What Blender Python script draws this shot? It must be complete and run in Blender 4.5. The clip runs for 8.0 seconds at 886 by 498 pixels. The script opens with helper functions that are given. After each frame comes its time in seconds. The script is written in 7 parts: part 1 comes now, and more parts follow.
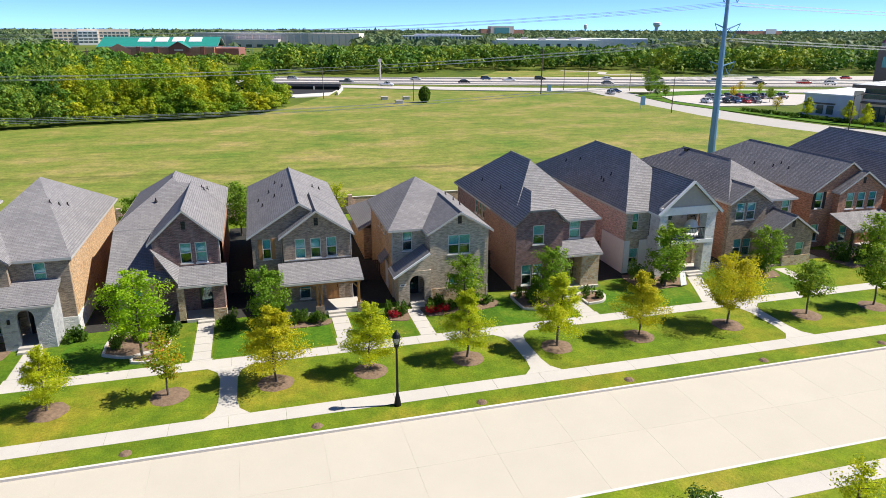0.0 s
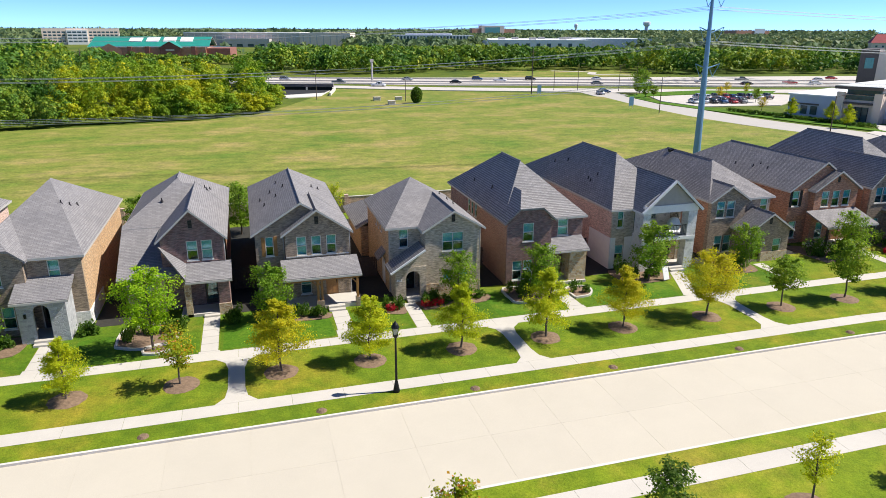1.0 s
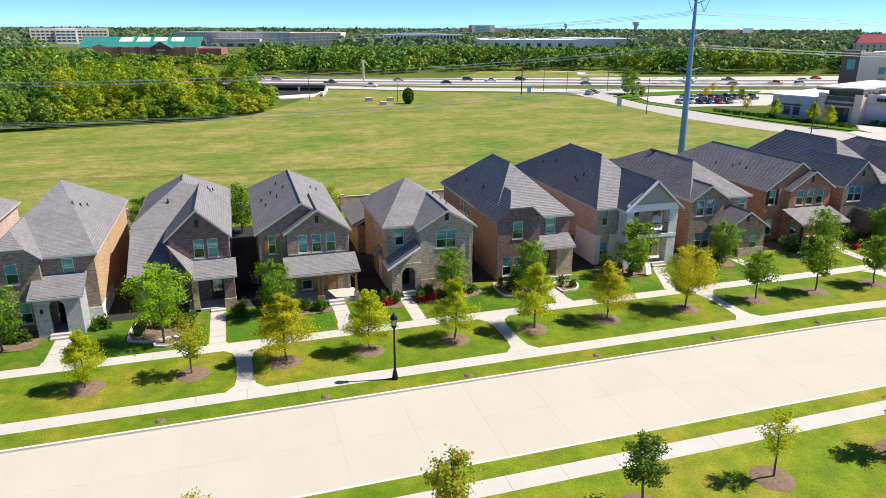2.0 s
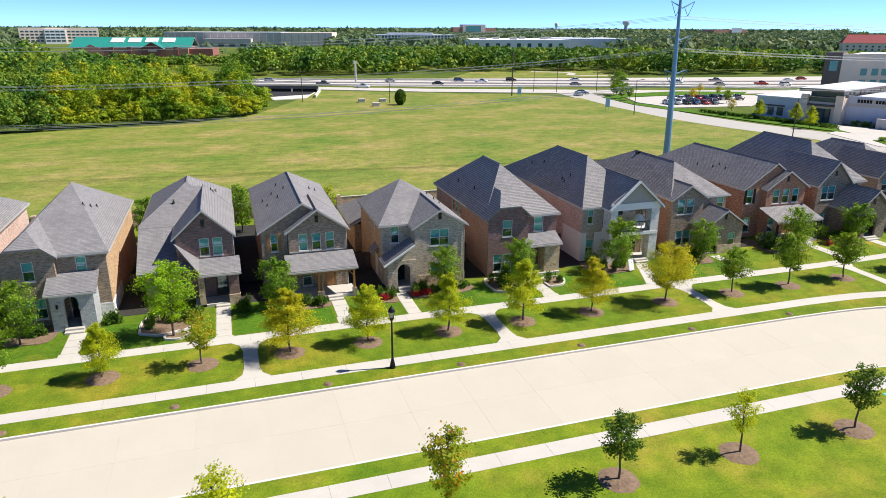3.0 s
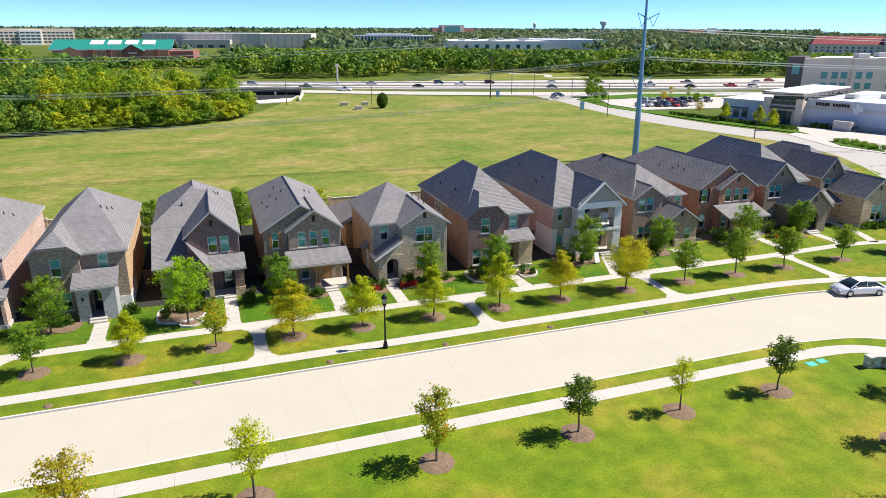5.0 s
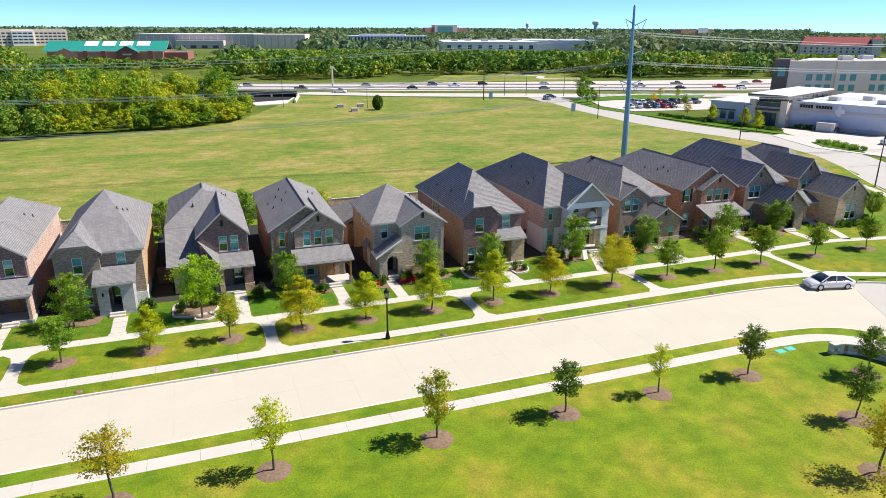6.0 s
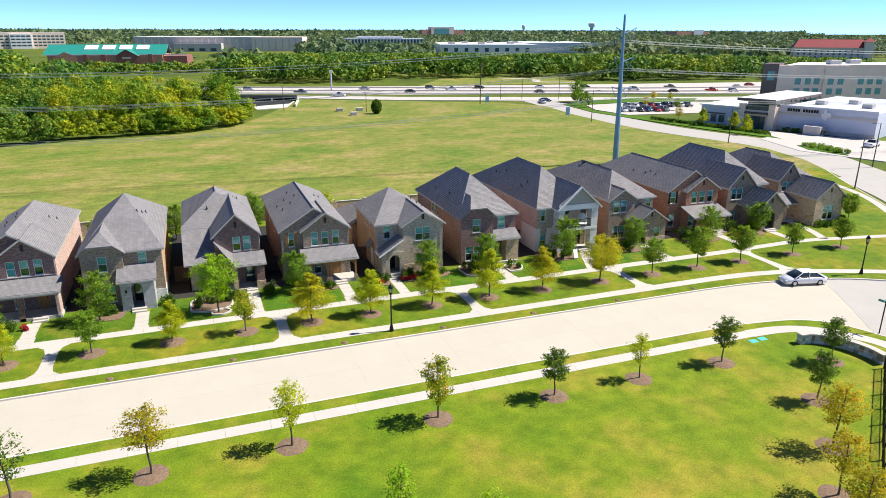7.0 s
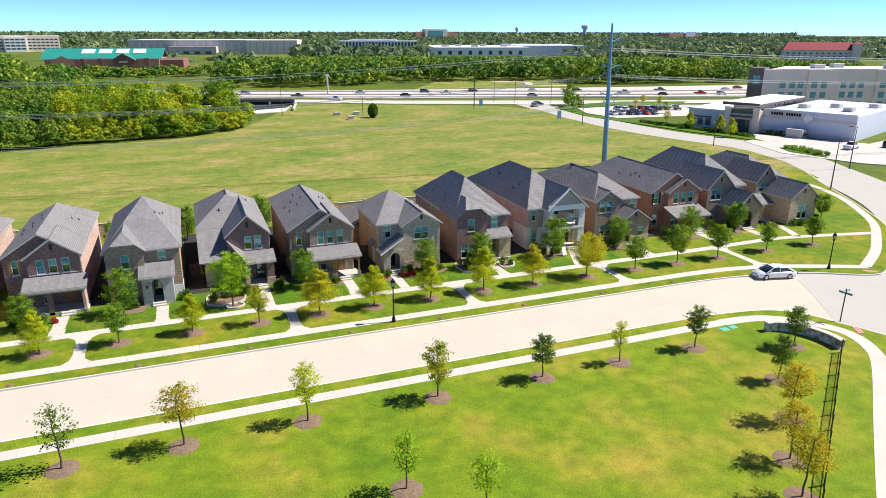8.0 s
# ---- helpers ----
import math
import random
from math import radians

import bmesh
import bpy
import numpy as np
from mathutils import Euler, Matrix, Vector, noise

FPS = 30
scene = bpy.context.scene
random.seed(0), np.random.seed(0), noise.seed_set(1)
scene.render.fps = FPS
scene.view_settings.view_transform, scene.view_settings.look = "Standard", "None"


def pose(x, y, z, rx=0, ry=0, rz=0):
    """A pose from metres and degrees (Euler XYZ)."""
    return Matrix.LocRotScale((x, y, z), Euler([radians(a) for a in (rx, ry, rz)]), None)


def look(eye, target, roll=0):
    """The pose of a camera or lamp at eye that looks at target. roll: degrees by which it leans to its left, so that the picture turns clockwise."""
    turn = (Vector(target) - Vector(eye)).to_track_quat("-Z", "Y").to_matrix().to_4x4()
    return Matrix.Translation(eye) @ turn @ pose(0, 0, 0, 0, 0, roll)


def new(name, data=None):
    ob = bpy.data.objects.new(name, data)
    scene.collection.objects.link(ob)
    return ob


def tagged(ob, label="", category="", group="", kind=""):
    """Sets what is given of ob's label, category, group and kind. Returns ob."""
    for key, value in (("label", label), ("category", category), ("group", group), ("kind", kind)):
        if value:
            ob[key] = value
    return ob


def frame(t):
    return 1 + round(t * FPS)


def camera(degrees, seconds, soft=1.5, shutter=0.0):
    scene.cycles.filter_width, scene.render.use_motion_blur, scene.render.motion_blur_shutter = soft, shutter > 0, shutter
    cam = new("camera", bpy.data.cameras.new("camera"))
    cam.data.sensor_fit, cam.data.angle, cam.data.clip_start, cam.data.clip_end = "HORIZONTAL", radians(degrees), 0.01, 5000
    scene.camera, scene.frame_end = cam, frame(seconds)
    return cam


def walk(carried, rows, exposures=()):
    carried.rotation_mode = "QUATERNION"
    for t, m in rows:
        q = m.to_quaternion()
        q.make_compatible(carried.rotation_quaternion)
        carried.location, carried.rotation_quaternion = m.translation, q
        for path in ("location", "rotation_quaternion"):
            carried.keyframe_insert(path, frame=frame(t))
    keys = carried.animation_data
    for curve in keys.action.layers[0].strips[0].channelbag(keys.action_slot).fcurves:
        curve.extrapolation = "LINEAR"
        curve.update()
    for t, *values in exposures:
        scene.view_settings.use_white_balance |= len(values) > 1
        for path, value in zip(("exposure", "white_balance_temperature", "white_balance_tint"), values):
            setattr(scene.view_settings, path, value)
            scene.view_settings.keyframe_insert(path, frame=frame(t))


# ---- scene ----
cam = camera(67.3, 8.0, soft=0.85)
PATH = [
    (0, (-6.296, -31.887, 19.749), (-5.786, -30.056, 19.126), 0.15),
    (0.5, (-6.767, -33.069, 20.111), (-6.244, -31.242, 19.486), 0.17),
    (1, (-7.177, -34.18, 20.357), (-6.643, -32.357, 19.732), 0.19),
    (1.5, (-7.675, -35.448, 20.711), (-7.128, -33.629, 20.085), 0.2),
    (3, (-9.174, -39.459, 21.879), (-8.591, -37.652, 21.25), 0.22),
    (3.5, (-9.726, -40.919, 22.301), (-9.129, -39.116, 21.672), 0.22),
    (4, (-10.336, -42.419, 22.781), (-9.723, -40.622, 22.151), 0.22),
    (4.5, (-10.833, -43.873, 23.14), (-10.208, -42.081, 22.511), 0.22),
    (6, (-13.096, -48.902, 24.641), (-12.441, -47.121, 24.011), 0.22),
    (6.5, (-13.939, -50.887, 25.238), (-13.28, -49.106, 24.611), 0.2),
    (7, (-14.822, -52.963, 25.861), (-14.158, -51.183, 25.235), 0.17),
    (7.5, (-15.869, -55.234, 26.474), (-15.197, -53.456, 25.85), 0.14),
    (8, (-16.94, -57.695, 27.105), (-16.26, -55.92, 26.484), 0.1),
]
walk(cam, [(t, look(eye, target, roll)) for t, eye, target, roll in PATH], [(0, 0.6), (4, 0.63), (8, 0.69)])

# ---- light ----
SUN_AZ, SUN_EL = 99.0, 50.0
world = bpy.data.worlds.new("sky")
scene.world = world
world.use_nodes = True
wn, wl = world.node_tree.nodes, world.node_tree.links
sky = wn.new("ShaderNodeTexSky")
sky.sky_type, sky.sun_disc = "NISHITA", False
sky.sun_elevation, sky.sun_rotation = radians(SUN_EL), radians(SUN_AZ)
sky.air_density, sky.dust_density, sky.ozone_density = 0.3, 0.0, 1.5
wn["Background"].inputs["Strength"].default_value = 0.132
blue = wn.new("ShaderNodeMix")
blue.data_type, blue.blend_type = "RGBA", "MULTIPLY"
blue.inputs[0].default_value = 1.0
blue.inputs[7].default_value = (0.60, 0.83, 1.17, 1)
wl.new(sky.outputs[0], blue.inputs[6])
wl.new(blue.outputs[2], wn["Background"].inputs["Color"])
sun = new("sun", bpy.data.lights.new("sun", "SUN"))
sun.data.energy, sun.data.angle, sun.data.color = 4.7, radians(0.6), (1.0, 0.96, 0.9)
away = Vector((math.sin(radians(SUN_AZ)) * math.cos(radians(SUN_EL)), math.cos(radians(SUN_AZ)) * math.cos(radians(SUN_EL)), math.sin(radians(SUN_EL))))
sun.matrix_world = look(away * 200, (0, 0, 0))

# ---- materials ----
def material(name, rough=0.8, metal=0.0):
    m = bpy.data.materials.new(name)
    m.use_nodes = True
    b = m.node_tree.nodes["Principled BSDF"]
    b.inputs["Roughness"].default_value, b.inputs["Metallic"].default_value = rough, metal
    return m, m.node_tree.nodes, m.node_tree.links, b


def ramp(n, l, source, stops):
    r = n.new("ShaderNodeValToRGB")
    els = r.color_ramp.elements
    while len(els) < len(stops):
        els.new(0.5)
    for e, (p, c) in zip(els, stops):
        e.position, e.color = p, (*c, 1)
    l.new(source, r.inputs[0])
    return r.outputs[0]


def fog(n, l, vec, scale, detail=4.0, rough=0.6):
    t = n.new("ShaderNodeTexNoise")
    t.inputs["Scale"].default_value, t.inputs["Detail"].default_value, t.inputs["Roughness"].default_value = scale, detail, rough
    l.new(vec, t.inputs["Vector"])
    return t.outputs["Fac"]


def mixed(n, l, a, b, fac, kind="MIX"):
    m = n.new("ShaderNodeMix")
    m.data_type, m.blend_type = "RGBA", kind
    for k, v in ((0, fac), (6, a), (7, b)):
        if isinstance(v, (int, float)):
            m.inputs[k].default_value = v
        elif isinstance(v, tuple):
            m.inputs[k].default_value = (*v, 1)
        else:
            l.new(v, m.inputs[k])
    return m.outputs[2]


def bumped(n, l, b, height, strength, distance=0.02):
    k = n.new("ShaderNodeBump")
    k.inputs["Strength"].default_value, k.inputs["Distance"].default_value = strength, distance
    l.new(height, k.inputs["Height"])
    l.new(k.outputs[0], b.inputs["Normal"])


def place(n, scale=None):
    g = n.new("ShaderNodeNewGeometry")
    return g.outputs["Position"]


def plain(name, color, rough=0.6, metal=0.0, vary=0.12, scale=3.0):
    """Painted or smooth surface with a slight unevenness at two scales."""
    m, n, l, b = material(name, rough, metal)
    p = place(n)
    a = fog(n, l, p, scale)
    d = fog(n, l, p, scale * 14)
    dark = tuple(c * (1 - vary) for c in color)
    light = tuple(min(1, c * (1 + vary)) for c in color)
    c1 = ramp(n, l, a, [(0.3, dark), (0.7, light)])
    l.new(mixed(n, l, c1, mixed(n, l, dark, light, d), 0.35), b.inputs["Base Color"])
    bumped(n, l, b, d, 0.15, 0.005)
    return m


def grass(name, greens, patch, fine=9.0, streak=0.0):
    """Mown grass: blades' grain, tufts, and broad dry or lush patches."""
    m, n, l, b = material(name, 0.9)
    b.inputs["Specular IOR Level"].default_value = 0.15
    p = place(n)
    mp = n.new("ShaderNodeMapping")
    mp.inputs["Scale"].default_value = (1.0, 1.0 + streak, 1.0)
    mp.inputs["Rotation"].default_value = (0, 0, 0.1)
    l.new(p, mp.inputs["Vector"])
    big = ramp(n, l, fog(n, l, mp.outputs[0], patch, 5.0, 0.65), [(0.3, greens[0]), (0.5, greens[1]), (0.72, greens[2])])
    mid = fog(n, l, mp.outputs[0], patch * 7, 3.0)
    midc = ramp(n, l, mid, [(0.3, (0.66, 0.72, 0.62)), (0.7, (1.32, 1.22, 1.1))])
    tuft = fog(n, l, p, fine, 6.0, 0.75)
    tc = ramp(n, l, tuft, [(0.32, (0.62, 0.66, 0.6)), (0.68, (1.35, 1.3, 1.2))])
    l.new(mixed(n, l, mixed(n, l, big, midc, 0.8, "MULTIPLY"), tc, 0.85, "MULTIPLY"), b.inputs["Base Color"])
    bumped(n, l, b, tuft, 0.8, 0.06)
    return m


def concrete(name, color, stain=0.25):
    m, n, l, b = material(name, 0.85)
    p = place(n)
    a = ramp(n, l, fog(n, l, p, 0.25, 6.0, 0.7), [(0.3, tuple(c * (1 - stain) for c in color)), (0.65, color)])
    g = ramp(n, l, fog(n, l, p, 35.0, 3.0), [(0.3, (0.86, 0.86, 0.85)), (0.7, (1.08, 1.08, 1.08))])
    i = n.new("ShaderNodeObjectInfo")
    each = ramp(n, l, i.outputs["Random"], [(0.0, (0.985, 0.985, 0.98)), (1.0, (1.01, 1.01, 1.005))])
    l.new(mixed(n, l, mixed(n, l, a, g, 0.6, "MULTIPLY"), each, 1.0, "MULTIPLY"), b.inputs["Base Color"])
    return m


def brick(name, c1, c2, mortar, w=0.22, h=0.075, joint=0.012, patchy=0.32):
    """Brickwork on UVs in metres."""
    m, n, l, b = material(name, 0.88)
    u = n.new("ShaderNodeUVMap")
    t = n.new("ShaderNodeTexBrick")
    for k, v in (("Scale", 1.0), ("Mortar Size", joint), ("Mortar Smooth", 0.3), ("Bias", 0.0), ("Brick Width", w), ("Row Height", h)):
        t.inputs[k].default_value = v
    for k, v in (("Color1", c1), ("Color2", c2), ("Mortar", mortar)):
        t.inputs[k].default_value = (*v, 1)
    l.new(u.outputs[0], t.inputs["Vector"])
    mp = n.new("ShaderNodeMapping")
    mp.inputs["Scale"].default_value = (1 / w * 0.9, 1 / h * 0.95, 1)
    l.new(u.outputs[0], mp.inputs["Vector"])
    lumps = ramp(n, l, fog(n, l, mp.outputs[0], 0.7, 3.0), [(0.36, (1 - patchy,) * 3), (0.62, (1 + patchy,) * 3)])
    wide = ramp(n, l, fog(n, l, u.outputs[0], 0.5, 5.0), [(0.3, (0.85, 0.84, 0.84)), (0.7, (1.12, 1.1, 1.08))])
    l.new(mixed(n, l, mixed(n, l, t.outputs["Color"], lumps, 1.0, "MULTIPLY"), wide, 1.0, "MULTIPLY"), b.inputs["Base Color"])
    inv = n.new("ShaderNodeMath")
    inv.operation = "SUBTRACT"
    inv.inputs[0].default_value = 1.0
    l.new(t.outputs["Fac"], inv.inputs[1])
    bumped(n, l, b, inv.outputs[0], 0.6, 0.01)
    return m


def shingle(name, color, vary=0.13, lines=1.0, course_h=0.165):
    """Asphalt shingles in courses, on UVs in metres (v up the slope)."""
    m, n, l, b = material(name, 0.92)
    b.inputs["Specular IOR Level"].default_value = 0.25
    u = n.new("ShaderNodeUVMap")
    t = n.new("ShaderNodeTexBrick")
    t.offset = 0.37
    for k, v in (("Scale", 1.0), ("Mortar Size", 0.02), ("Mortar Smooth", 0.6), ("Brick Width", 0.36), ("Row Height", course_h)):
        t.inputs[k].default_value = v
    lo, hi = tuple(c * (1 - vary) for c in color), tuple(c * (1 + vary) for c in color)
    for k, v in (("Color1", lo), ("Color2", hi), ("Mortar", tuple(c * 0.6 for c in color))):
        t.inputs[k].default_value = (*v, 1)
    l.new(u.outputs[0], t.inputs["Vector"])
    wide = ramp(n, l, fog(n, l, u.outputs[0], 0.35, 6.0, 0.7), [(0.3, (0.86, 0.86, 0.87)), (0.7, (1.1, 1.09, 1.07))])
    grit = ramp(n, l, fog(n, l, u.outputs[0], 26.0, 2.0), [(0.3, (0.75, 0.75, 0.76)), (0.7, (1.22, 1.2, 1.18))])
    l.new(mixed(n, l, mixed(n, l, t.outputs["Color"], wide, 1.0, "MULTIPLY"), grit, 0.8, "MULTIPLY"), b.inputs["Base Color"])
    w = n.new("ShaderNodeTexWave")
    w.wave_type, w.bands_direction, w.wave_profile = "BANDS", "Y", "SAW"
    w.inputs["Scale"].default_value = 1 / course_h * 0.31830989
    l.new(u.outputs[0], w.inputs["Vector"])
    # relief shadow and sunlit edge of each shingle row, painted into the colour
    course_shade = ramp(n, l, w.outputs["Fac"], [(0.0, (0.3, 0.3, 0.31)), (0.34, (0.9, 0.9, 0.9)), (0.85, (1.4, 1.4, 1.38))])
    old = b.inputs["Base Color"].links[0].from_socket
    l.new(mixed(n, l, old, course_shade, lines, "MULTIPLY"), b.inputs["Base Color"])
    bumped(n, l, b, w.outputs["Fac"], lines, 0.05)
    return m


def stone(name, cs, mortar, scale=3.0):
    """Random rubble masonry."""
    m, n, l, b = material(name, 0.9)
    u = n.new("ShaderNodeUVMap")
    mp = n.new("ShaderNodeMapping")
    mp.inputs["Scale"].default_value = (scale, scale * 1.7, scale)
    l.new(u.outputs[0], mp.inputs["Vector"])
    v = n.new("ShaderNodeTexVoronoi")
    v.inputs["Scale"].default_value = 1.0
    v.distance = "CHEBYCHEV"
    l.new(mp.outputs[0], v.inputs["Vector"])
    sep = n.new("ShaderNodeSeparateColor")
    l.new(v.outputs["Color"], sep.inputs[0])
    c = ramp(n, l, sep.outputs[0], [(0.0, cs[0]), (0.35, cs[1]), (0.7, cs[2]), (1.0, cs[3])])
    e = n.new("ShaderNodeTexVoronoi")
    e.feature = "DISTANCE_TO_EDGE"
    e.inputs["Scale"].default_value = 1.0
    l.new(mp.outputs[0], e.inputs["Vector"])
    edge = ramp(n, l, e.outputs["Distance"], [(0.02, (0, 0, 0)), (0.09, (1, 1, 1))])
    g = ramp(n, l, fog(n, l, u.outputs[0], 12.0), [(0.3, (0.8, 0.8, 0.8)), (0.7, (1.15, 1.15, 1.15))])
    l.new(mixed(n, l, mixed(n, l, mortar, c, edge), g, 0.8, "MULTIPLY"), b.inputs["Base Color"])
    bumped(n, l, b, edge, 0.6, 0.03)
    return m


def leaf(name, lo, hi, accent=None, broad=0.3, spread=0.25, thin=0.55):
    m, n, l, b = material(name, 0.6)
    b.inputs["Specular IOR Level"].default_value = 0.25
    g = n.new("ShaderNodeNewGeometry")
    stops = [(0.0, lo), (0.8, hi)] + ([(1.0, accent)] if accent else [])
    c = ramp(n, l, g.outputs["Random Per Island"], stops)
    w = ramp(n, l, fog(n, l, g.outputs["Position"], 0.9, 3.0), [(0.3, (0.75, 0.8, 0.75)), (0.7, (1.2, 1.15, 1.1))])
    v = ramp(n, l, fog(n, l, g.outputs["Position"], broad, 3.0), [(0.37, (0.3, 0.55, 0.62)), (0.5, (0.85, 0.92, 0.8)), (0.64, (1.75, 1.28, 0.85))])
    col = mixed(n, l, mixed(n, l, c, w, 1.0, "MULTIPLY"), v, spread, "MULTIPLY")
    l.new(col, b.inputs["Base Color"])
    t = n.new("ShaderNodeBsdfTranslucent")
    l.new(col, t.inputs["Color"])
    x = n.new("ShaderNodeMixShader")
    x.inputs[0].default_value = thin
    l.new(b.outputs[0], x.inputs[1])
    l.new(t.outputs[0], x.inputs[2])
    l.new(x.outputs[0], n["Material Output"].inputs[0])
    return m


def glazing(name, tint, gloss=0.3):
    """Coated window glass: part clear, part mirror."""
    m, n, l, b = material(name)
    t = n.new("ShaderNodeBsdfTransparent")
    t.inputs[0].default_value = (*tint, 1)
    g = n.new("ShaderNodeBsdfGlossy")
    g.inputs["Roughness"].default_value = 0.04
    g.inputs["Color"].default_value = (0.8, 0.95, 0.95, 1)
    x = n.new("ShaderNodeMixShader")
    x.inputs[0].default_value = gloss
    l.new(t.outputs[0], x.inputs[1])
    l.new(g.outputs[0], x.inputs[2])
    l.new(x.outputs[0], n["Material Output"].inputs[0])
    return m


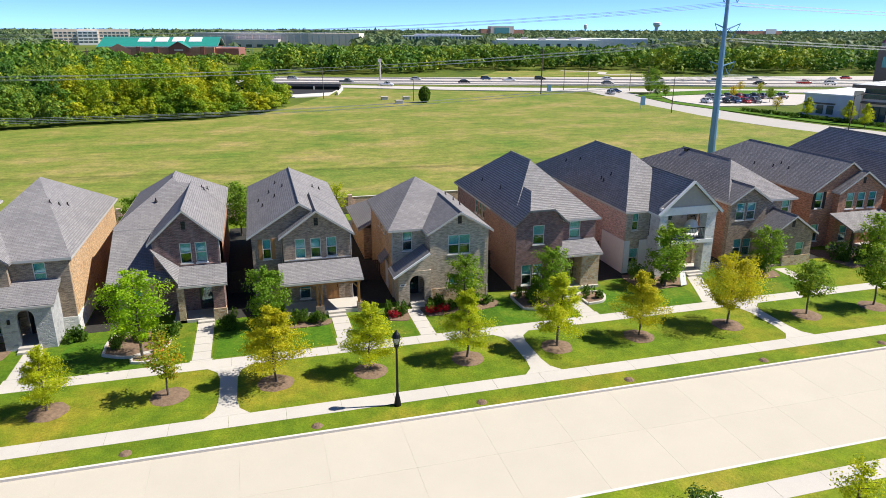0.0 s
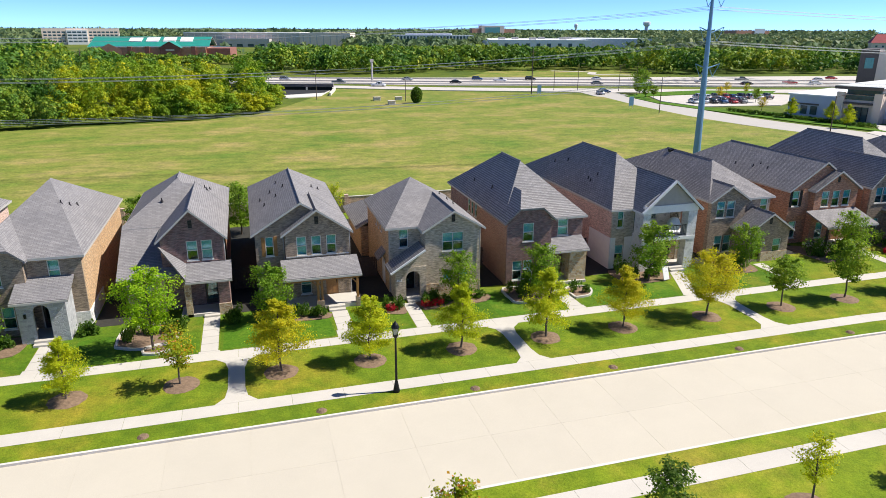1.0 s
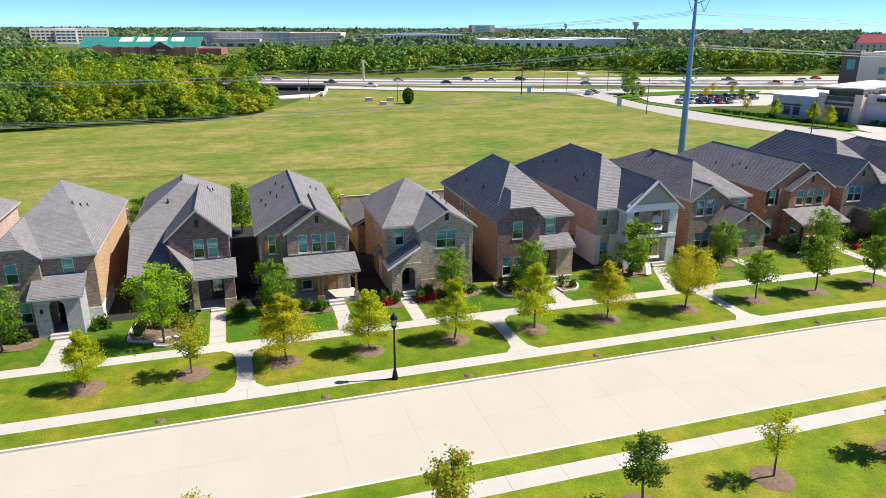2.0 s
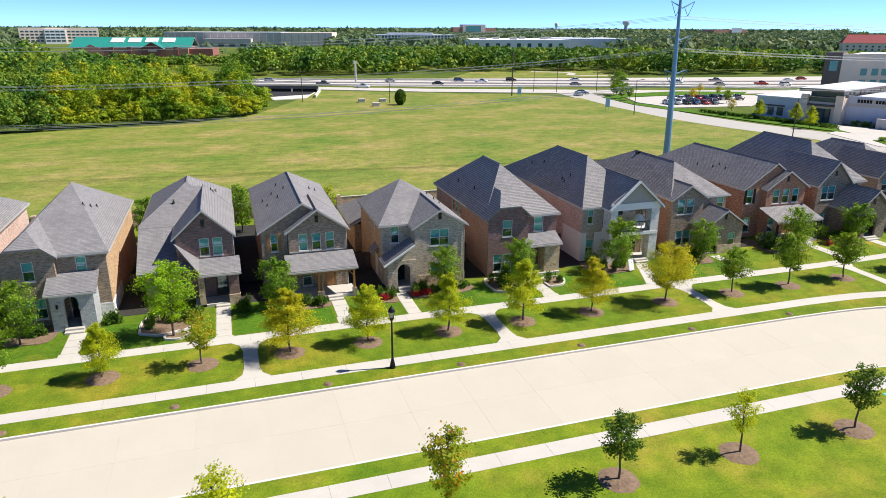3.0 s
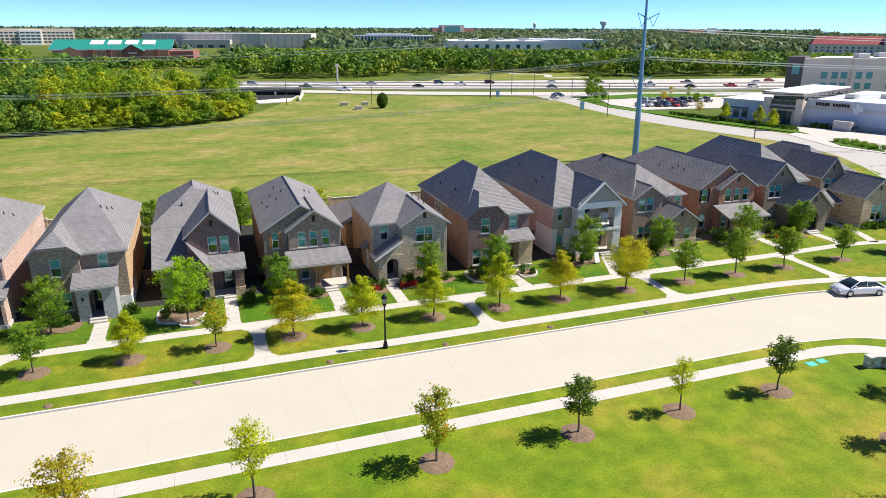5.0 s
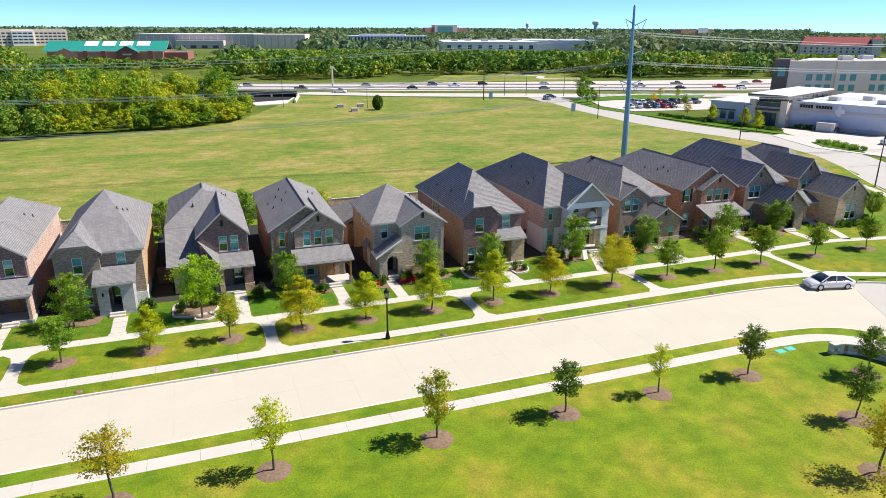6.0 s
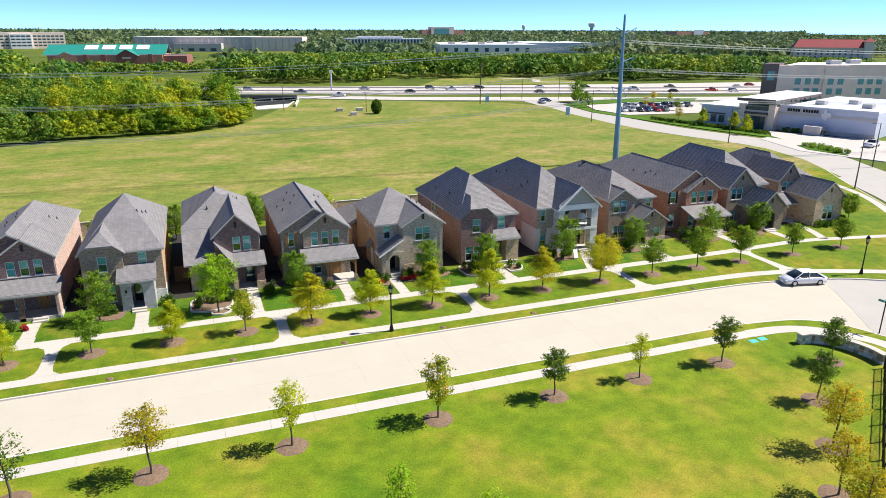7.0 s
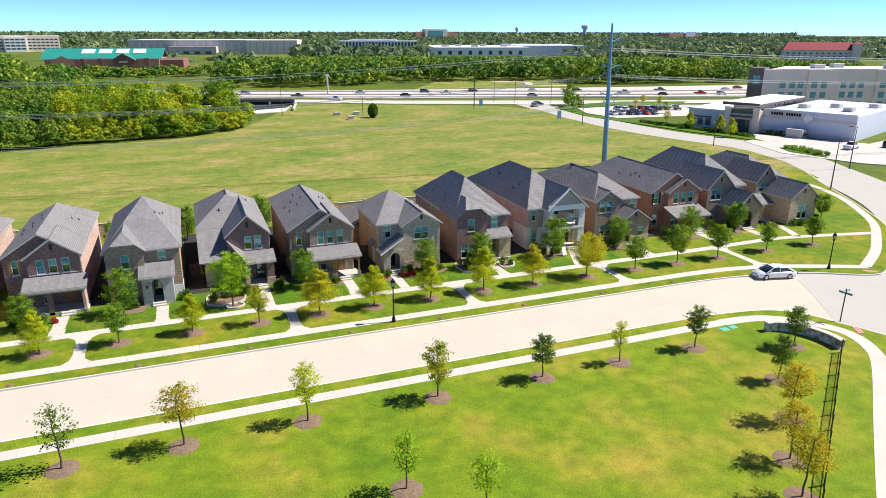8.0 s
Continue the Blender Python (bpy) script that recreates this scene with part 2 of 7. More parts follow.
M = {
    "lawn": grass("lawn_grass", [(0.08, 0.165, 0.010), (0.148, 0.208, 0.013), (0.32, 0.25, 0.032)], 0.13, 7.0),
    "park": grass("park_grass", [(0.098, 0.195, 0.009), (0.175, 0.237, 0.014), (0.36, 0.275, 0.05)], 0.10, 7.0),
    # deep green grass, darkened further for the shade of houses and trees
    "garden": grass("shaded_garden_grass", [(0.05, 0.125, 0.008), (0.095, 0.17, 0.011), (0.2, 0.2, 0.025)], 0.3, 7.0),
    "lush": grass("lush_grass", [(0.05, 0.13, 0.008), (0.075, 0.17, 0.01), (0.14, 0.2, 0.018)], 0.5, 7.0),
    "field": grass("field_grass", [(0.105, 0.185, 0.026), (0.205, 0.228, 0.05), (0.36, 0.275, 0.125)], 0.06, 2.2, 0.45),
    "far": grass("far_land", [(0.06, 0.10, 0.015), (0.11, 0.15, 0.02), (0.2, 0.2, 0.05)], 0.012, 1.0),
    "road": concrete("street_concrete", (0.545, 0.49, 0.39), 0.06),
    "walk": concrete("walk_concrete", (0.57, 0.525, 0.455), 0.12),
    "junction": concrete("worn_grey_concrete", (0.47, 0.435, 0.385), 0.08),
    "kerb": concrete("kerb_concrete", (0.68, 0.63, 0.56), 0.15),
    "asphalt": concrete("far_pavement", (0.58, 0.53, 0.47), 0.15),
    "mulch": plain("mulch", (0.20, 0.13, 0.08), 0.95, vary=0.45, scale=6.0),
    "bark": plain("bark", (0.11, 0.085, 0.065), 0.95, vary=0.35, scale=8.0),
    "black": plain("black_metal", (0.015, 0.015, 0.017), 0.45, 0.6, vary=0.2),
    "white": plain("white_paint", (0.78, 0.77, 0.74), 0.55, vary=0.06),
    "frame": plain("window_frame_paint", (0.72, 0.69, 0.62), 0.5, vary=0.06),
    "trim": plain("grey_trim", (0.48, 0.455, 0.42), 0.6, vary=0.1),
    "beige": plain("grey_siding", (0.37, 0.345, 0.315), 0.7, vary=0.08),
    "wood": plain("stained_wood", (0.32, 0.15, 0.045), 0.5, vary=0.3, scale=9.0),
    "dark": plain("dark_door", (0.03, 0.025, 0.024), 0.4, vary=0.3),
    # near-black ground: the deep shade between houses is put into this colour
    "gap_shade": plain("shade_dark_ground", (0.028, 0.026, 0.02), 0.95, vary=0.4, scale=4.0),
    # room surfaces coloured near black, so indoor dimness is in the paint
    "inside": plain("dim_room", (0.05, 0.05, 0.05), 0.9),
    "blind": plain("window_blind", (0.82, 0.83, 0.8), 0.8, vary=0.08),
    "glass": glazing("window_glass", (0.55, 0.84, 0.87), 0.1),
    "steel": plain("galvanised_steel", (0.19, 0.34, 0.48), 0.5, 0.3, vary=0.12, scale=1.0),
    "wire": plain("cable", (0.45, 0.47, 0.47), 0.5, 0.4),
    "fence": plain("fence_boards", (0.09, 0.06, 0.045), 0.9, vary=0.3, scale=5.0),
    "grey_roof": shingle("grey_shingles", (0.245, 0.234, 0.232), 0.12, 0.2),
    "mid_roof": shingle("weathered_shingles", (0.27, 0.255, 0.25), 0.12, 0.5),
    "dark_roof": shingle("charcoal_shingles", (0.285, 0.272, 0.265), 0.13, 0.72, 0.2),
    "tan_brick": brick("tan_brick", (0.55, 0.345, 0.16), (0.44, 0.26, 0.12), (0.54, 0.42, 0.29)),
    "grey_brick": brick("grey_brown_brick", (0.33, 0.25, 0.175), (0.22, 0.16, 0.115), (0.38, 0.31, 0.235)),
    "red_brick": brick("red_brown_brick", (0.25, 0.125, 0.105), (0.135, 0.075, 0.065), (0.30, 0.24, 0.22)),
    "orange_brick": brick("orange_brick", (0.47, 0.20, 0.10), (0.30, 0.125, 0.07), (0.46, 0.32, 0.23)),
    "pale_brick": brick("pale_grey_brick", (0.49, 0.415, 0.31), (0.40, 0.33, 0.245), (0.5, 0.44, 0.35)),
    "rose_brick": brick("rose_brick", (0.64, 0.43, 0.35), (0.52, 0.33, 0.27), (0.6, 0.49, 0.42)),
    "russet_brick": brick("russet_brick", (0.35, 0.175, 0.115), (0.23, 0.115, 0.08), (0.38, 0.29, 0.23)),
    "porch_stone": stone("grey_white_rubble", [(0.36, 0.36, 0.37), (0.42, 0.42, 0.42), (0.5, 0.5, 0.5), (0.3, 0.3, 0.31)], (0.44, 0.44, 0.44)),
    "white_stone": stone("white_rubble", [(0.62, 0.6, 0.57), (0.72, 0.7, 0.66), (0.8, 0.78, 0.74), (0.5, 0.48, 0.46)], (0.7, 0.69, 0.66)),
    "tan_stone": stone("tan_rubble", [(0.55, 0.33, 0.16), (0.62, 0.46, 0.28), (0.40, 0.25, 0.14), (0.7, 0.55, 0.37)], (0.58, 0.5, 0.38)),
    "cypress": leaf("cypress_needles", (0.42, 0.43, 0.012), (0.66, 0.60, 0.02), (0.72, 0.54, 0.03), 0.3, 0.1),
    "cypress_green": leaf("green_cypress_needles", (0.38, 0.46, 0.012), (0.62, 0.66, 0.02), (0.7, 0.62, 0.03), 0.3, 0.1),
    "oak": leaf("oak_leaves", (0.07, 0.14, 0.014), (0.18, 0.28, 0.03), (0.28, 0.34, 0.05)),
    "street_oak": leaf("street_oak_leaves", (0.12, 0.23, 0.014), (0.30, 0.43, 0.03), (0.40, 0.46, 0.04)),
    "elm": leaf("elm_leaves", (0.26, 0.44, 0.012), (0.44, 0.64, 0.02), (0.5, 0.62, 0.03)),
    "rust": leaf("turning_leaves", (0.24, 0.36, 0.015), (0.46, 0.5, 0.025), (0.75, 0.24, 0.03)),
    "myrtle": leaf("myrtle_leaves", (0.12, 0.24, 0.015), (0.27, 0.43, 0.03), (0.34, 0.46, 0.04)),
    "amber": leaf("amber_leaves", (0.42, 0.38, 0.012), (0.64, 0.5, 0.018), (0.72, 0.4, 0.025)),
    "shrub": leaf("shrub_leaves", (0.045, 0.11, 0.012), (0.14, 0.25, 0.025)),
    "blossom": leaf("red_blossom", (0.5, 0.02, 0.03), (0.7, 0.05, 0.08)),
    "wood_a": leaf("woodland_leaves", (0.20, 0.30, 0.010), (0.31, 0.41, 0.012), (0.42, 0.44, 0.015), 0.085, 0.95, 0.32),
    "wood_b": leaf("roadside_wood_leaves", (0.085, 0.18, 0.02), (0.2, 0.32, 0.03), (0.34, 0.40, 0.04), 0.06, 0.9, 0.3),
    # far leaves made paler and bluer: distance haze mixed into their colour
    "wood_c": leaf("hazed_woodland_leaves", (0.10, 0.155, 0.075), (0.185, 0.25, 0.105), (0.24, 0.31, 0.13), 0.01, 0.45, 0.3),
}

# ---- mesh helpers ----
def part(name, bm, mat, parent=None, label=""):
    me = bpy.data.meshes.new(name)
    bm.to_mesh(me)
    bm.free()
    me.materials.append(M[mat] if isinstance(mat, str) else mat)
    ob = new(name, me)
    if parent:
        ob.parent = parent
    return tagged(ob, label)


def thing(name, at=(0, 0, 0), label="", category="", group="", kind="", turn=0.0):
    ob = new(name)
    ob.location, ob.rotation_euler = at, (0, 0, radians(turn))
    ob.empty_display_size = 0.3
    return tagged(ob, label, category, group, kind)


def uv_metres(bm):
    """UVs in metres: u along the face's level line, v up it."""
    uv = bm.loops.layers.uv.verify()
    bm.normal_update()
    for f in bm.faces:
        nrm = f.normal
        u = Vector((0, 0, 1)).cross(nrm)
        u = Vector((1, 0, 0)) if u.length < 1e-4 else u.normalized()
        v = nrm.cross(u)
        for lp in f.loops:
            lp[uv].uv = (lp.vert.co.dot(u) + 50, lp.vert.co.dot(v) + 50)
    return bm


def box(bm, x0, y0, z0, x1, y1, z1):
    vs = [bm.verts.new((x, y, z)) for z in (z0, z1) for x, y in ((x0, y0), (x1, y0), (x1, y1), (x0, y1))]
    for i in ((3, 2, 1, 0), (4, 5, 6, 7), (0, 1, 5, 4), (1, 2, 6, 5), (2, 3, 7, 6), (3, 0, 4, 7)):
        bm.faces.new([vs[k] for k in i])
    return vs


def boxed(*args, soft=0.0):
    bm = bmesh.new()
    box(bm, *args)
    if soft:
        bmesh.ops.bevel(bm, geom=bm.edges[:], offset=soft, segments=1, affect="EDGES")
    return uv_metres(bm)


def slab(points, z0, z1):
    """A flat plate with the outline points (anticlockwise) from z0 to z1."""
    bm = bmesh.new()
    lo = [bm.verts.new((x, y, z0)) for x, y in points]
    hi = [bm.verts.new((x, y, z1)) for x, y in points]
    bm.faces.new(hi)
    k = len(points)
    for i in range(k):
        bm.faces.new((lo[i], lo[(i + 1) % k], hi[(i + 1) % k], hi[i]))
    return uv_metres(bm)


def tube(bm, path, radii, sides=8, cap=True):
    """A round tube along path with a radius at each point."""
    rings = []
    radii = [float(q) for q in radii]
    for i, p in enumerate(path):
        p = Vector(p)
        d = (Vector(path[min(i + 1, len(path) - 1)]) - Vector(path[max(i - 1, 0)])).normalized()
        a = d.orthogonal().normalized()
        b = d.cross(a)
        rings.append([bm.verts.new(p + radii[i] * (math.cos(2 * math.pi * k / sides) * a + math.sin(2 * math.pi * k / sides) * b)) for k in range(sides)])
    for r, q in zip(rings, rings[1:]):
        best = min(range(sides), key=lambda s: (q[s].co - r[0].co).length)
        for k in range(sides):
            bm.faces.new((r[k], r[(k + 1) % sides], q[(k + 1 + best) % sides], q[(k + best) % sides]))
    if cap:
        bm.faces.new(rings[0][::-1])
        bm.faces.new(rings[-1])
    return bm


def tubed(path, radii, sides=8):
    bm = bmesh.new()
    tube(bm, path, radii if isinstance(radii, (list, tuple)) else [radii] * len(path), sides)
    bmesh.ops.recalc_face_normals(bm, faces=bm.faces[:])
    return bm


def ribbon(points, width):
    """Outline of a band of that width along points."""
    left, right = [], []
    for i, (x, y) in enumerate(points):
        ax, ay = points[max(i - 1, 0)]
        bx, by = points[min(i + 1, len(points) - 1)]
        d = math.hypot(bx - ax, by - ay)
        nx, ny = -(by - ay) / d * width / 2, (bx - ax) / d * width / 2
        left.append((x + nx, y + ny))
        right.append((x - nx, y - ny))
    return right + left[::-1]


def smooth(points, steps=6):
    """Catmull-Rom curve through points."""
    out = []
    ps = [points[0]] + list(points) + [points[-1]]
    for a, b, c, d in zip(ps, ps[1:], ps[2:], ps[3:]):
        for s in range(steps):
            t = s / steps
            out.append(tuple(0.5 * (2 * b[i] + (c[i] - a[i]) * t + (2 * a[i] - 5 * b[i] + 4 * c[i] - d[i]) * t * t + (3 * b[i] - a[i] - 3 * c[i] + d[i]) * t ** 3) for i in range(2)))
    return out + [tuple(points[-1])]


def cloud_mesh(name, centres, sizes, mat, rng, facing=None):
    """Many small leaf-shaped quads, one at each centre, turned loosely towards facing."""
    k = len(centres)
    up = rng.normal(size=(k, 3)) * 0.75 + np.array([0.3, -0.15, 0.7])
    if facing is not None:
        up = facing + rng.normal(size=(k, 3)) * 0.4 + np.array([0.05, -0.05, 0.2])
    a = np.cross(up, rng.normal(size=(k, 3)))
    a /= np.linalg.norm(a, axis=1)[:, None]
    b = np.cross(a, up)
    b /= np.linalg.norm(b, axis=1)[:, None]
    s = np.asarray(sizes)[:, None]
    a, b = a * s, b * s * 0.6
    quads = np.stack([centres - a, centres + b, centres + a, centres - b], axis=1).reshape(-1, 3)
    me = bpy.data.meshes.new(name)
    me.vertices.add(4 * k)
    me.loops.add(4 * k)
    me.polygons.add(k)
    me.vertices.foreach_set("co", quads.astype(np.float32).ravel())
    me.loops.foreach_set("vertex_index", np.arange(4 * k, dtype=np.int32))
    me.polygons.foreach_set("loop_start", np.arange(0, 4 * k, 4, dtype=np.int32))
    me.update(calc_edges=True)
    me.validate()
    me.materials.append(M[mat])
    return me

# ---- ground, street and walks ----
KERB_N, KERB_S = -1.45, -9.65
ground = part("ground", slab([(-6000, -300), (6000, -300), (6000, 4900), (-6000, 4900)], -0.7, -0.22), "far")
tagged(ground, "broad flat grassland with trees beyond a suburb", "ground", kind="structure")
FIELD = [(-140, 36), (98, 36), (100.2, 40.7), (106, 51.8), (109.2, 65.6), (107.4, 76.2), (101.9, 93.8), (100.2, 110), (101, 137), (104.5, 163), (92, 180), (60, 196), (25, 214), (12, 180), (4, 160), (-4, 143), (-20, 132), (-45, 128), (-90, 118), (-140, 108)]
field = part("field", slab(FIELD, -0.5, -0.06), "field")
tagged(field, "wide mown meadow of dry yellow-green grass", "field", kind="structure")
road = part("road", slab([(-75, -11), (36, -11), (40.9, -16.4), (41.5, -14.2), (44.3, -10), (48, -3.6), (47, 0), (-75, 0)], -0.5, -0.126), "road")
tagged(road, "pale concrete residential street in large panels", "road", kind="structure")
CROSS = smooth([(13, -62), (35, -38), (50, -19.5), (63, -8.5), (80, 1.5), (92, 14.5), (101, 31), (107, 44), (112, 55), (115.3, 68), (113.5, 79), (108.7, 96), (106.7, 115), (106.6, 139), (109.7, 165), (112, 185)])
cross_street = part("cross_street", slab(ribbon(CROSS, 12.4), -0.5, -0.13), "junction")
tagged(cross_street, "curving pale concrete collector road", "road", kind="structure")

NORTH = [(-75, KERB_N), (33, KERB_N)] + smooth([(33, KERB_N), (41, -1.9), (50, -3.9), (56.2, -6.9), (59.5, -6.6), (65, -2.6), (71, 1.6), (77.8, 7.0), (83, 14), (89.2, 23.7), (95.2, 33.5), (100.2, 41)])[1:] + [(101, 43), (-75, 43)]
lawn_north = part("lawn_north", slab(NORTH, -0.5, 0.0), "lawn")
tagged(lawn_north, "mown front lawns, green with dry patches", "lawn", kind="structure")
SOUTH_EDGE = smooth([(30, KERB_S), (33.5, -10.1), (36.4, -10.7), (38.7, -12.0), (40.1, -14.0), (40.9, -15.9), (42.0, -18.2), (42.4, -20.6), (39.4, -24.8), (31, -32), (20, -42), (6, -57)])
SOUTH = [(-75, -90), (-20, -90)] + SOUTH_EDGE[::-1] + [(-75, KERB_S)]
park_lawn = part("park_lawn", slab(SOUTH, -0.5, 0.0), "park")
tagged(park_lawn, "broad bright green park lawn", "lawn", kind="structure")


def kerb(points, name):
    bm = slab(ribbon(points, 0.16), -0.4, 0.015)
    return tagged(part(name, bm, "kerb"), "rounded concrete kerb edge", "kerb", kind="structure")


kerb([(-75, KERB_N - 0.02), (33, KERB_N - 0.02)] + NORTH[2:-2], "kerb_north")
kerb([(-75, KERB_S + 0.02)] + SOUTH_EDGE, "kerb_south")

panel_mesh = {}


def panels(owner, x0, x1, y0, y1, dx, mat, z=0.012, gap=0.014, name="slab", dy=None):
    """Concrete panels side by side, each an object of its own on one mesh."""
    dy = dy or (y1 - y0)
    key = (round(dx, 3), round(dy, 3), mat)
    if key not in panel_mesh:
        bm = boxed(gap / 2, gap / 2, -0.1, dx - gap / 2, dy - gap / 2, 0)
        me = bpy.data.meshes.new(name)
        bm.to_mesh(me)
        bm.free()
        me.materials.append(M[mat])
        panel_mesh[key] = me
    for i in range(round((x1 - x0) / dx)):
        for j in range(round((y1 - y0) / dy)):
            ob = new(name, panel_mesh[key])
            ob.parent = owner
            ob.location = (x0 + i * dx, y0 + j * dy, z)


panels(road, -74, 40.8, KERB_S + 0.1, KERB_N - 0.1, 4.1, "road", -0.12, 0.006, "road_panel", dy=4.0)
junction = part("junction", slab([(40.92, -16.4), (52, -40), (75, -10), (75, 5), (47.02, 0.1), (48.02, -3.6), (44.32, -10), (41.52, -14.2)], -0.5, -0.12), "junction")
tagged(junction, "pale concrete junction with a painted mark", "road", kind="structure")

walk_front = thing("pavement_front", label="pale concrete pavement beside the kerb", category="pavement", kind="structure")
panels(walk_front, -75, 36, 0.15, 1.35, 3.0, "walk")
walk_inner = thing("pavement_inner", label="pale concrete pavement before the houses", category="pavement", kind="structure")
panels(walk_inner, -75, 45, 7.1, 8.3, 3.0, "walk")
walk_park = thing("pavement_park", label="pale concrete pavement along the park", category="pavement", kind="structure")
panels(walk_park, -75, 30, -12.2, -11.0, 3.0, "walk")


def walkway(name, pts, w=1.2, z=0.014):
    bm = slab(ribbon(smooth(pts), w), -0.1, z)
    return tagged(part(name, bm, "walk"), "curving pale concrete walk across the grass", "pavement", kind="structure")


walkway("walk_curve_front", [(36, 0.75), (42, 0.4), (48, -0.8), (54, -3.0), (58.5, -4.9)])
walkway("walk_curve_inner", [(45, 7.7), (52, 7.9), (58, 7.9), (66, 6.5), (73, 5.0)], 1.1)
walkway("walk_corner", [(58.5, -4.7), (65, -1.0), (71, 3.4), (77, 8.4), (82, 14.5), (87, 22), (90, 29), (91, 34)], 1.25, 0.016)
walkway("walk_park_curve", [(30, -11.6), (33, -11.8), (35.5, -12.6), (37.9, -14.6), (39.5, -17.6), (38.5, -20.9), (35.7, -23.9), (27.2, -30.6), (18, -38), (4, -50)], 1.35, 0.016)
for px in (-46.6, -28.0, -9.1, 9.4, 28.3, 47.0):
    y0 = 1.35 if px < 40 else 0.2
    fl = [(px - 1.2, y0), (px - 0.65, y0 + 0.65), (px - 0.5, 3.0), (px - 0.5, 5.6), (px - 0.7, 6.5), (px - 1.3, 7.1)]
    fr = [(2 * px - x, y) for x, y in fl]
    tagged(part("walk_link", slab(fr + fl[::-1], -0.1, 0.013), "walk"), "pale concrete link between two pavements", "pavement", kind="structure")

# ---- houses ----
def roof(house, x0, x1, y0, y1, ze, rise, runf, runb, mat, name="roof", along="y", fascia="trim"):
    """Hipped or gabled roof over the outline, ridge along y; a run of 0 makes a gable."""
    if along == "x":
        pts = lambda x, y, z: (y, x, z)
        x0, x1, y0, y1 = y0, y1, x0, x1
    else:
        pts = lambda x, y, z: (x, y, z)
    xc = (x0 + x1) / 2
    zr = ze + rise
    top = [pts(x0, y0, ze), pts(x1, y0, ze), pts(x1, y1, ze), pts(x0, y1, ze), pts(xc, y0 + runf, zr), pts(xc, y1 - runb, zr)]
    faces = [(0, 4, 5, 3), (1, 2, 5, 4)]
    if runf > 0:
        faces.append((0, 1, 4))
    if runb > 0:
        faces.append((2, 3, 5))
    rim = [0, 1] if runf > 0 else [0, 4, 1]
    rim += [2, 3] if runb > 0 else [2, 5, 3]
    bm = bmesh.new()
    vs = [bm.verts.new(p) for p in top]
    ws = [bm.verts.new((p[0], p[1], p[2] - 0.16)) for p in top]
    for f in faces:
        bm.faces.new([vs[i] for i in f])
        bm.faces.new([ws[i] for i in reversed(f)])
    bmesh.ops.recalc_face_normals(bm, faces=bm.faces[:])
    for f in bm.faces:
        f.normal_update()
    up = [f for f in bm.faces if set(f.verts) <= set(vs)]
    for f in up:
        if f.normal.z < 0:
            f.normal_flip()
    part(name, uv_metres(bm), mat, house)
    fb = bmesh.new()
    hi = [fb.verts.new((top[i][0], top[i][1], top[i][2] + 0.01)) for i in rim]
    lo = [fb.verts.new((top[i][0], top[i][1], top[i][2] - 0.17)) for i in rim]
    k = len(rim)
    c = Vector(pts(xc, (y0 + y1) / 2, ze))
    for ring_z in (hi, lo):
        for v in ring_z:
            d = Vector((v.co.x - c.x, v.co.y - c.y, 0))
            v.co += Vector((math.copysign(0.012, d.x), math.copysign(0.012, d.y), 0))
    for i in range(k):
        fb.faces.new((hi[i], hi[(i + 1) % k], lo[(i + 1) % k], lo[i]))
    bmesh.ops.recalc_face_normals(fb, faces=fb.faces[:])
    part("fascia", fb, fascia, house)
    # ridge cap
    if abs(y1 - runb - y0 - runf) > 0.4:
        a, b = pts(xc, y0 + runf, zr + 0.01), pts(xc, y1 - runb, zr + 0.01)
        part("ridge_cap", uv_metres(tubed([a, b], 0.07, 6)), mat, house)


def shed(house, x0, x1, y0, y1, z0, z1, mat, name="porch_roof", fascia="trim"):
    bm = bmesh.new()
    vs = [bm.verts.new(p) for p in ((x0, y0, z0), (x1, y0, z0), (x1, y1, z1), (x0, y1, z1), (x0, y0, z0 - 0.14), (x1, y0, z0 - 0.14), (x1, y1, z1 - 0.14), (x0, y1, z1 - 0.14))]
    for i in ((0, 1, 2, 3), (7, 6, 5, 4), (0, 4, 5, 1), (1, 5, 6, 2), (3, 7, 4, 0)):
        bm.faces.new([vs[k] for k in i])
    ob = part(name, uv_metres(bm), mat, house)
    part("gutter", boxed(x0 - 0.01, y0 - 0.06, z0 - 0.2, x1 + 0.01, y0 - 0.005, z0 - 0.05), fascia, ob)


